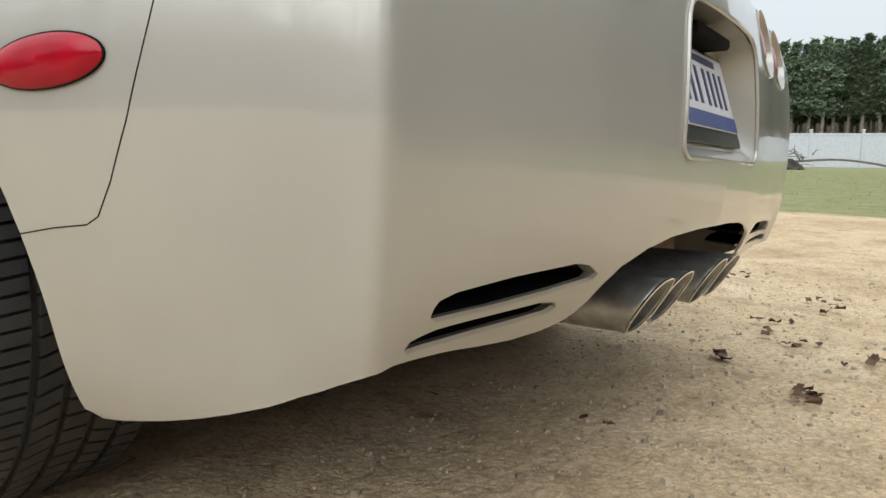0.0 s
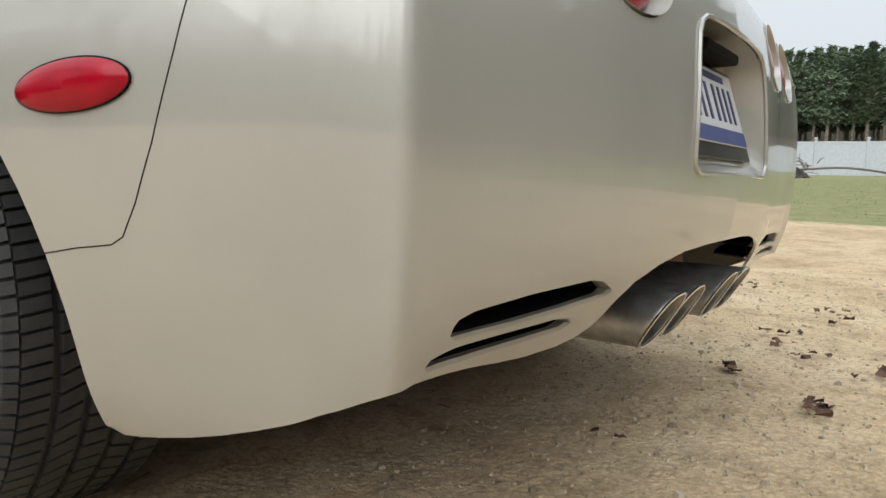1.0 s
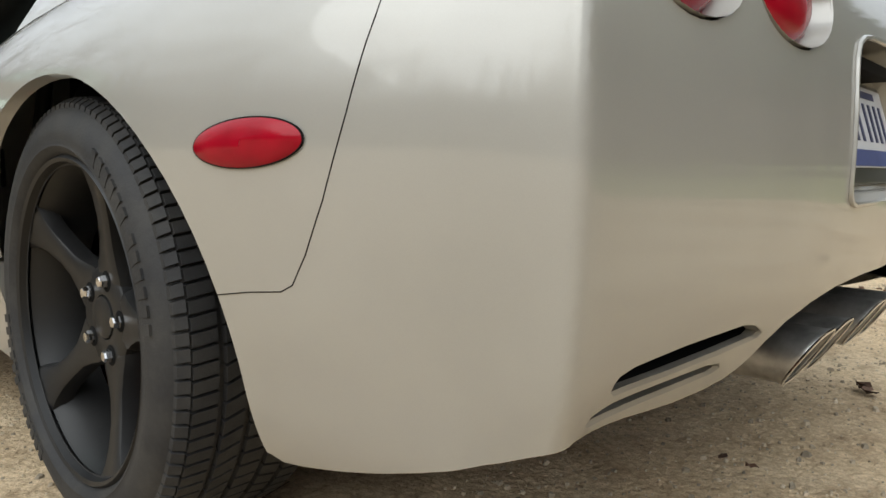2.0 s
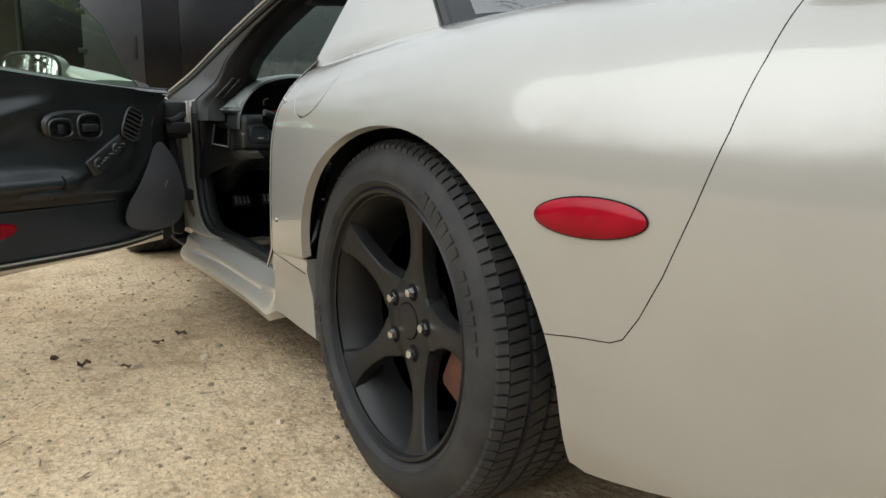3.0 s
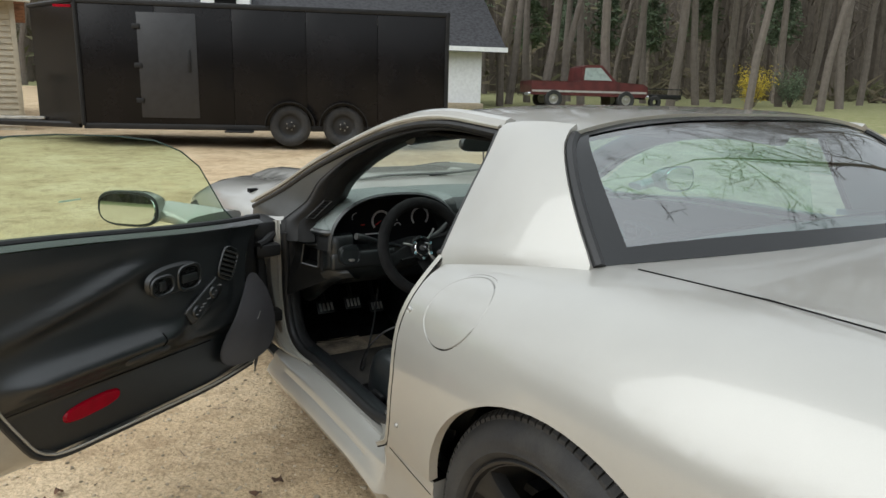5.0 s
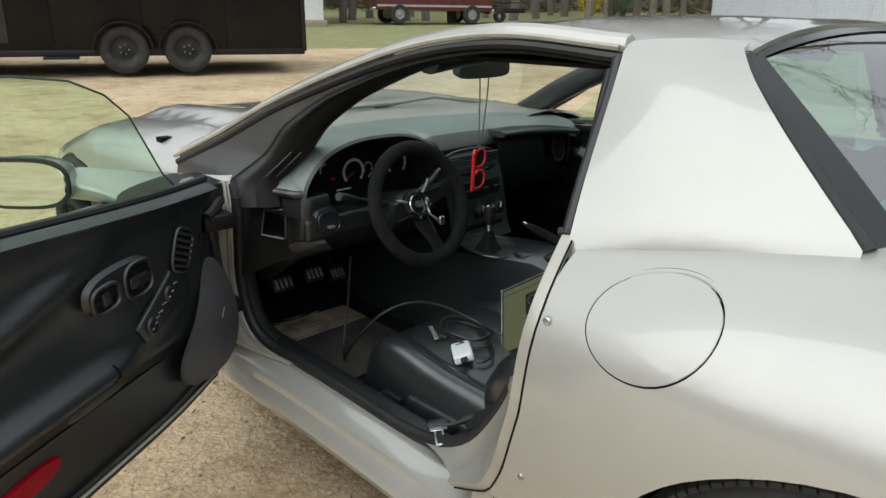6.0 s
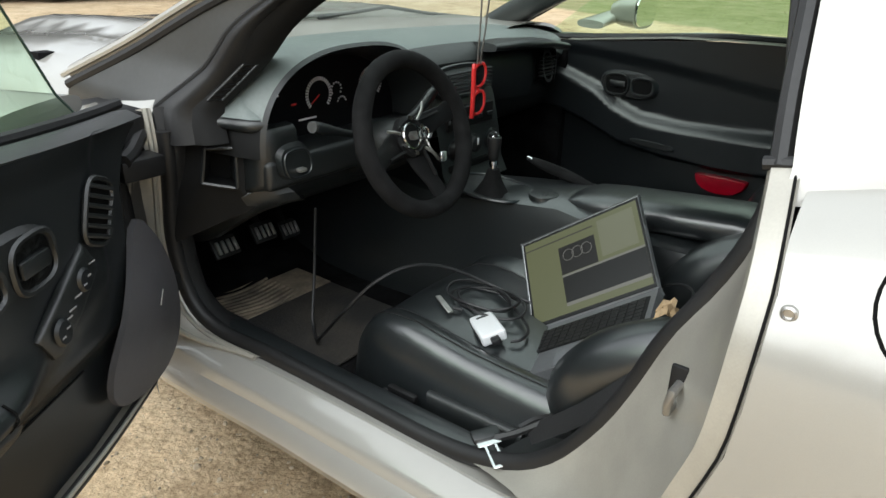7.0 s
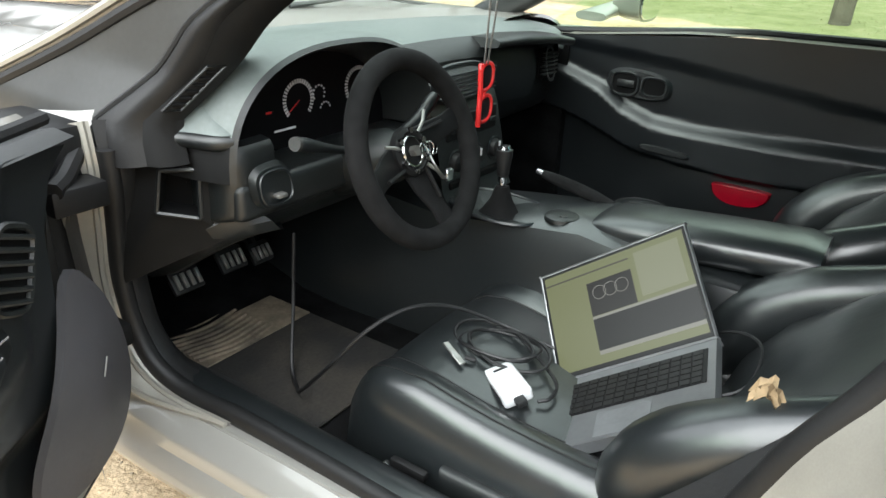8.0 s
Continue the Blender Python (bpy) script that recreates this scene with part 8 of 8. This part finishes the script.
def bare_tree(seed, height, m, label="tall bare grey-barked tree", spread=0.72, droop=0.0, first=(0, 0, 1), lean=0.02):
    rnd = random.Random(seed)
    out = []
    grow(rnd, Vector((0, 0, -0.3)), Vector((rnd.uniform(-lean, lean), rnd.uniform(-lean, lean), 1)), height * 0.86, height * 0.0095 + 0.02, 0, out, spread, droop)
    t = thing("tree", label, "tree", "bare trees")
    bm, tw = bmesh.new(), bmesh.new()
    for depth, path, rad in out:
        rad = [max(r, 0.010) for r in rad]
        add_tube(bm if depth < 2 else tw, path, rad, (8, 5, 3, 3, 3)[depth], caps=False)
    part("trunk", bm, BARK, t)
    part("crown", tw, TWIG, t, "bare branches and twigs")
    t.matrix_basis = m
    return t


def pine_tree(seed, height, m):
    rnd = random.Random(seed)
    t = thing("pine_tree", "straight pine with a bare lower trunk", "tree", "pines")
    bm = bmesh.new()
    add_tube(bm, [(0, 0, -0.3), (0.05, 0.02, height * 0.5), (0, 0, height * 0.97)], [height * 0.012 + 0.03, height * 0.009 + 0.02, 0.015], 7)
    verts, faces = [], []
    z = height * 0.42
    while z < height:
        f = (z - height * 0.42) / (height * 0.58)
        reach = height * 0.155 * (1 - f) ** 0.8 * (0.55 + 0.45 * min(1, f * 4)) + 0.12
        for k in range(5):
            a = rnd.uniform(0, 2 * math.pi)
            r = reach * rnd.uniform(0.55, 1.1)
            tip = Vector((r * math.cos(a), r * math.sin(a), z + rnd.uniform(-0.15, 0.25) * r))
            if f < 0.95:
                add_tube(bm, [(0, 0, z), tip], [0.02, 0.006], 3, caps=False)
            for j in range(9):
                c = Vector((0, 0, z)).lerp(tip, rnd.uniform(0.35, 1.05)) + Vector((rnd.gauss(0, 0.10), rnd.gauss(0, 0.10), rnd.gauss(0, 0.10))) * (0.4 + reach)
                for q in range(3):
                    e = Vector((rnd.uniform(-1, 1), rnd.uniform(-1, 1), rnd.uniform(-0.5, 0.7))).normalized() * rnd.uniform(0.16, 0.36)
                    g = e.orthogonal().normalized() * rnd.uniform(0.04, 0.10)
                    b = len(verts)
                    verts += [c - g, c + g, c + e]
                    faces.append((b, b + 1, b + 2))
        z += height * 0.024
    part("trunk", bm, PINE_BARK, t)
    part("crown", (verts, faces), PINE, t, "ragged dark green needles", smooth=False)
    t.matrix_basis = m
    return t


def place_trees():
    rnd = random.Random(11)
    far = pose(0, 0, 0)
    bare = [bare_tree(s, h, pose(0, 0, -100)) for s, h in ((1, 19), (2, 22), (3, 17), (4, 20))]
    pines = [pine_tree(s, h, pose(0, 0, -100)) for s, h in ((21, 8.6), (22, 7.8), (23, 9.4))]
    used = set()

    def put(kinds, i, bearing, dist, scale):
        a = radians(bearing)
        x, y = -1.6 + dist * math.sin(a), -0.6 + dist * math.cos(a)
        m = Matrix.Translation((x, y, ground_height(x, y))) @ pose(0, 0, 0, 0, 0, rnd.uniform(0, 360))
        src = kinds[i % len(kinds)]
        if src not in used:
            used.add(src)
            src.matrix_basis = m
        else:
            copy_thing(src, m)
    # woods north-east, bare and tall
    for k in range(34):
        put(bare, k, 28 + 40 * (k + rnd.uniform(-0.4, 0.4)) / 34, rnd.choice((34, 38, 43, 48, 54)) + rnd.uniform(-2, 2), 1)
    for k in range(7):
        put(pines, k, 33 + 3.6 * k + rnd.uniform(-1, 1), rnd.uniform(46, 56), 1)
    # north-west, west and south
    for k in range(18):
        put(bare, k + 1, -60 + 85 * (k + rnd.uniform(-0.4, 0.4)) / 18, rnd.uniform(42, 58), 1)
    for k in range(34):
        put(bare if k % 3 else pines, k + 2, 105 + 190 * (k + rnd.uniform(-0.4, 0.4)) / 34, rnd.uniform(44, 66), 1)
    # pines due east, three ranks deep
    for k in range(96):
        put(pines, k, 71 + 28 * (k + rnd.uniform(-0.45, 0.45)) / 96, (57, 61, 65)[k % 3] + rnd.uniform(-1.5, 1.5), 1)
    # pines behind the yard, south-east: unseen, added to block sky light on the tail
    for k in range(40):
        put(pines, k + 1, 104 + 62 * (k + rnd.uniform(-0.4, 0.4)) / 40, (20, 24, 29)[k % 3] + rnd.uniform(-1.5, 1.5), 1)
    bare_tree(9, 11.5, Matrix.Translation((9.0, 1.7, ground_height(9.0, 1.7))) @ pose(0, 0, 0, 0, 0, 60), "spreading bare tree reaching over the yard", 0.80, 0.03)


place_trees()


def far_woods():
    """Dense thin woods behind the single trees, all round."""
    rnd = random.Random(4)
    verts, faces = [], []

    def strip(p, q, w):
        d = Vector((q.y, -q.x, 0)) if abs(q.x) + abs(q.y) > 0.5 else Vector((1, 0, 0))
        side = Vector((p.y, -p.x, 0)).normalized() * w
        b = len(verts)
        verts.extend([p - side, p + side, q + side * 0.4, q - side * 0.4])
        faces.append((b, b + 1, b + 2, b + 3))
    for k in range(6500):
        bearing = rnd.uniform(0, 360)
        if 64 < bearing < 102:
            continue
        dist = rnd.uniform(56, 92)
        a = radians(bearing)
        p = Vector((dist * math.sin(a), dist * math.cos(a), 0))
        p.z = ground_height(p.x, p.y) - 0.3
        h = rnd.uniform(9, 21)
        top = p + Vector((rnd.gauss(0, 0.6), rnd.gauss(0, 0.6), h))
        strip(p, top, rnd.uniform(0.05, 0.18))
        for j in range(13):
            t = rnd.uniform(0.15, 0.98)
            c = p.lerp(top, t)
            e = c + Vector((rnd.uniform(-1, 1), rnd.uniform(-1, 1), rnd.uniform(0.0, 1.2))) * rnd.uniform(0.8, 2.4)
            strip(c, e, rnd.uniform(0.015, 0.05))
    tagged(part("far_woods", (verts, faces), TWIG, smooth=False), "grey-brown leafless woods around the yard", "woods", kind="stuff")
    verts.clear()
    faces.clear()
    for k in range(15000):
        a = radians(rnd.uniform(0, 360))
        dist = rnd.uniform(50, 84)
        c = Vector((dist * math.sin(a), dist * math.cos(a), 0))
        c.z = ground_height(c.x, c.y) + abs(rnd.gauss(0, 4.0 if c.x < 0 or c.y > 36 else 0.5))
        for q in range(3):
            e = Vector((rnd.uniform(-1, 1), rnd.uniform(-1, 1), rnd.uniform(-0.2, 1))) * rnd.uniform(0.5, 1.3)
            g = e.orthogonal().normalized() * 0.18
            b = len(verts)
            verts.extend([c - g, c + g, c + e])
            faces.append((b, b + 1, b + 2))
    brush = material("underbrush", (0.115, 0.095, 0.06), 0.95, vary=0.3, size=0.2, second=(0.08, 0.085, 0.04), per_island=0.35, spec=0.2)
    tagged(part("underbrush", (verts, faces), brush, smooth=False), "low tangled brush at the wood's edge", "brush", kind="stuff")


far_woods()


def woods_backdrop():
    """The massed woods beyond the single trees: a ragged curtain far behind them."""
    rnd = random.Random(31)
    n = 1440
    low, high = [], []
    for k in range(n + 1):
        deg = 360 * k / n
        a = radians(deg)
        east = smooth_step(62, 66, deg) * smooth_step(106, 102, deg)
        r = 97 - 17 * east
        x, y = r * math.sin(a), r * math.cos(a)
        z = ground_height(x, y)
        h = (15.5 + 2.5 * noise.noise((deg * 0.21, 2, 0)) + rnd.uniform(-1.6, 1.6)) * (1 - east) + (6.2 + rnd.uniform(-0.7, 0.7)) * east
        low.append(Vector((x, y, z - 1)))
        high.append(Vector((x, y, z + h)))
    wood = material("massed_woods", (0.088, 0.074, 0.058), 0.95, vary=0.35, size=0.35, grain=2.2, second=(0.055, 0.052, 0.036), spec=0.1)
    tagged(part("backdrop", grid([low, high]), wood, smooth=False), "dense grey-brown woods in the distance", "woods", kind="structure")


woods_backdrop()


def shrub(name, label, x, y, size, mat, count, seed, leaf=0.05):
    rnd = random.Random(seed)
    t = thing(name, label, "bush")
    t.matrix_basis = Matrix.Translation((x, y, ground_height(x, y)))
    bm = bmesh.new()
    verts, faces = [], []
    for k in range(26):
        a, s = rnd.uniform(0, 6.28), rnd.uniform(0.3, 1)
        tip = Vector((size * 0.55 * s * math.cos(a), size * 0.55 * s * math.sin(a), size * rnd.uniform(0.6, 1.05)))
        add_tube(bm, [(0, 0, -0.1), tip * 0.5 + Vector((0, 0, 0.1 * size)), tip], [0.02, 0.012, 0.004], 3, caps=False)
        for j in range(count // 26):
            c = tip * rnd.uniform(0.3, 1.05) + Vector((rnd.gauss(0, 0.08), rnd.gauss(0, 0.08), rnd.gauss(0, 0.08))) * size
            e = Vector((rnd.uniform(-1, 1), rnd.uniform(-1, 1), rnd.uniform(-1, 1))).normalized() * leaf * rnd.uniform(0.7, 1.5)
            g = e.orthogonal().normalized() * leaf * 0.6
            b = len(verts)
            verts += [c - g, c + g, c + e]
            faces.append((b, b + 1, b + 2))
    part("stems", bm, TWIG, t)
    part("leaves", (verts, faces), mat, t, smooth=False)


shrub("yellow_bush", "bright yellow flowering bush at the lawn's edge", 30.5, 22.5, 1.9, material("yellow_blossom", (0.55, 0.42, 0.03), 0.8, vary=0.2, per_island=0.3), 2600, 3, 0.06)
shrub("evergreen_bush", "dark conical evergreen bush beside the yellow one", 32.2, 21.6, 1.7, PINE, 2200, 4, 0.07)


def brush_pile():
    rnd = random.Random(8)
    t = thing("brush_pile", "heap of dark earth and roots on the lawn", "earth heap")
    x, y = 33.0, 6.2
    t.matrix_basis = Matrix.Translation((x, y, ground_height(x, y) - 0.05))
    rows = []
    for i in range(9):
        f = i / 8
        rows.append([Vector(((1.5 * (1 - f) + 0.05) * math.cos(a), 2.7 * (1 - f) * math.sin(a) + 0.7 * f, 1.25 * f ** 0.8) ) + Vector((rnd.gauss(0, 0.10), rnd.gauss(0, 0.12), rnd.gauss(0, 0.07))) for a in [2 * math.pi * k / 22 for k in range(22)]])
    part("heap", cap(grid(rows, close_v=True)), EARTH, t)
    bm = bmesh.new()
    for k in range(60):
        c = Vector((rnd.uniform(-1.2, 1.2), rnd.uniform(-2.6, 2.2), rnd.uniform(0.05, 0.8)))
        d = Vector((rnd.uniform(-1, 1), rnd.uniform(-1, 1), rnd.uniform(-0.2, 0.5))).normalized() * rnd.uniform(0.4, 1.1)
        add_tube(bm, [c, c + d * 0.5 + Vector((0, 0, 0.1)), c + d], [0.03, 0.02, 0.008], 4)
    part("roots", bm, BARK, t)
    b = thing("fallen_branch", "fallen bare branch on the lawn", "branch")
    bm = bmesh.new()
    z = ground_height(33.5, 2.0)
    add_tube(bm, spline([(33.2, 4.2, z + 0.35), (33.4, 2.6, z + 0.45), (33.3, 1.2, z + 0.3), (33.5, 0.2, z + 0.06)], 10), 0.05, 5)
    part("limb", bm, BARK, b)


brush_pile()


# ---- litter and gravel ----
def leaf_clump(x, y, size, seed, n=14, label="curled dead brown leaves on the gravel"):
    rnd = random.Random(seed)
    t = thing("dead_leaves", label, "leaves", "leaf litter")
    z = ground_height(x, y)
    for k in range(n):
        c = Vector((x + rnd.gauss(0, size), y + rnd.gauss(0, size * 0.6), z + 0.006 + abs(rnd.gauss(0, size * 0.14))))
        a, b = rnd.uniform(0, 6.28), rnd.uniform(0.010, 0.020)
        rows = []
        for i in range(4):
            w = (0.15, 0.8, 0.7, 0.05)[i] * b
            curl = rnd.uniform(-0.4, 0.8) * b
            rows.append([Vector((math.cos(a), math.sin(a), 0)) * (i - 1.5) * b * 0.8 + Vector((-math.sin(a), math.cos(a), 0)) * w * s + Vector((0, 0, abs(s) * curl + rnd.uniform(0, 0.3) * b)) + c for s in (-1, 0, 1)])
        part("leaf", grid(rows), LEAF_BROWN, t)


LEAVES = [(0.536, -0.957, 0.035, 11), (0.762, -0.71, 0.04, 5), (1.806, -0.88, 0.08, 8), (1.05, -0.86, 0.05, 4), (1.25, -0.72, 0.06, 5), (0.98, -1.05, 0.05, 4), (0.05, -0.62, 0.05, 2),
          (2.4, -0.4, 0.08, 7), (1.5, -0.3, 0.06, 6), (1.9, -1.6, 0.08, 8), (-1.30, 0.95, 0.10, 3), (-1.05, 1.15, 0.10, 2), (-1.5, 1.3, 0.09, 2)]
for i, (x, y, s, n) in enumerate(LEAVES):
    leaf_clump(x, y, s, 100 + i, n)


def gravel():
    rnd = random.Random(77)
    verts, faces = [], []
    spots = [(rnd.uniform(-2.6, -0.7), rnd.uniform(-1.2, 2.2)) for _ in range(9000)] + [(rnd.uniform(-1.2, 3.2), rnd.uniform(-1.9, -0.3)) for _ in range(12000)] + [(rnd.uniform(1.5, 7), rnd.uniform(-4, 4)) for _ in range(2500)]
    for x, y in spots:
        r = min(0.016, 0.0028 * math.exp(rnd.gauss(0, 0.55)))
        z = ground_height(x, y) + 0.006 * noise.noise((x * 2.2, y * 2.2, 0)) + 0.003 * noise.noise((x * 7, y * 7, 3))
        a, sq = rnd.uniform(0, 6.28), rnd.uniform(0.55, 1.0)
        b = len(verts)
        for k in range(5):
            t = a + 2 * math.pi * k / 5
            rr = r * rnd.uniform(0.75, 1.2)
            verts.append((x + rr * math.cos(t), y + rr * sq * math.sin(t), z - 0.002))
        for k in range(5):
            t = a + 2 * math.pi * k / 5
            rr = r * rnd.uniform(0.45, 0.8)
            verts.append((x + rr * math.cos(t), y + rr * sq * math.sin(t), z + r * rnd.uniform(0.4, 0.8)))
        faces.extend([(b + k, b + (k + 1) % 5, b + 5 + (k + 1) % 5, b + 5 + k) for k in range(5)])
        faces.append(tuple(b + 5 + k for k in range(5)))
    tagged(part("gravel", (verts, faces), PEBBLE, smooth=False), "loose pale pebbles strewn over the yard", "gravel", kind="stuff")
    verts.clear()
    faces.clear()
    for k in range(110):
        x, y = (rnd.uniform(-2.4, -0.8), rnd.uniform(-1.0, 2.0)) if k % 3 else (rnd.uniform(-1, 3.5), rnd.uniform(-1.9, 0.2))
        z = ground_height(x, y) + 0.004
        a, L, w = rnd.uniform(0, 6.28), rnd.uniform(0.006, 0.03), rnd.uniform(0.0012, 0.004)
        d, s = Vector((math.cos(a), math.sin(a), rnd.uniform(-0.1, 0.2))) * L, Vector((-math.sin(a), math.cos(a), 0)) * w
        c = Vector((x, y, z + 0.002))
        b = len(verts)
        verts.extend([c - d - s, c - d + s, c + d + s * 0.6, c + d - s * 0.6, c + Vector((0, 0, w * 0.5))])
        faces.extend([(b, b + 1, b + 4), (b + 1, b + 2, b + 4), (b + 2, b + 3, b + 4), (b + 3, b, b + 4)])
    tagged(part("litter", (verts, faces), LITTER, smooth=False), "bits of bark and twig scattered on the gravel", "litter", kind="stuff")
    verts.clear()
    faces.clear()
    for k in range(26000):
        if k % 2:
            x, y = rnd.uniform(7.5, 30), rnd.uniform(-9, 9)
            if x < 7.4 + 0.25 * y:
                continue
        else:
            x, y = rnd.uniform(6, 26), rnd.uniform(11, 28)
            if y < 17.8 - 0.55 * (x - 2):
                continue
        z = ground_height(x, y)
        h = rnd.uniform(0.010, 0.026)
        a = rnd.uniform(0, 6.28)
        s = Vector((math.cos(a), math.sin(a), 0)) * 0.006
        b = len(verts)
        verts.extend([Vector((x, y, z)) - s, Vector((x, y, z)) + s, Vector((x + rnd.gauss(0, 0.02), y + rnd.gauss(0, 0.02), z + h))])
        faces.append((b, b + 1, b + 2))
    tagged(part("grass_blades", (verts, faces), GRASS, smooth=False), "thin tufts of spring grass on the lawn", "grass", kind="stuff")


gravel()
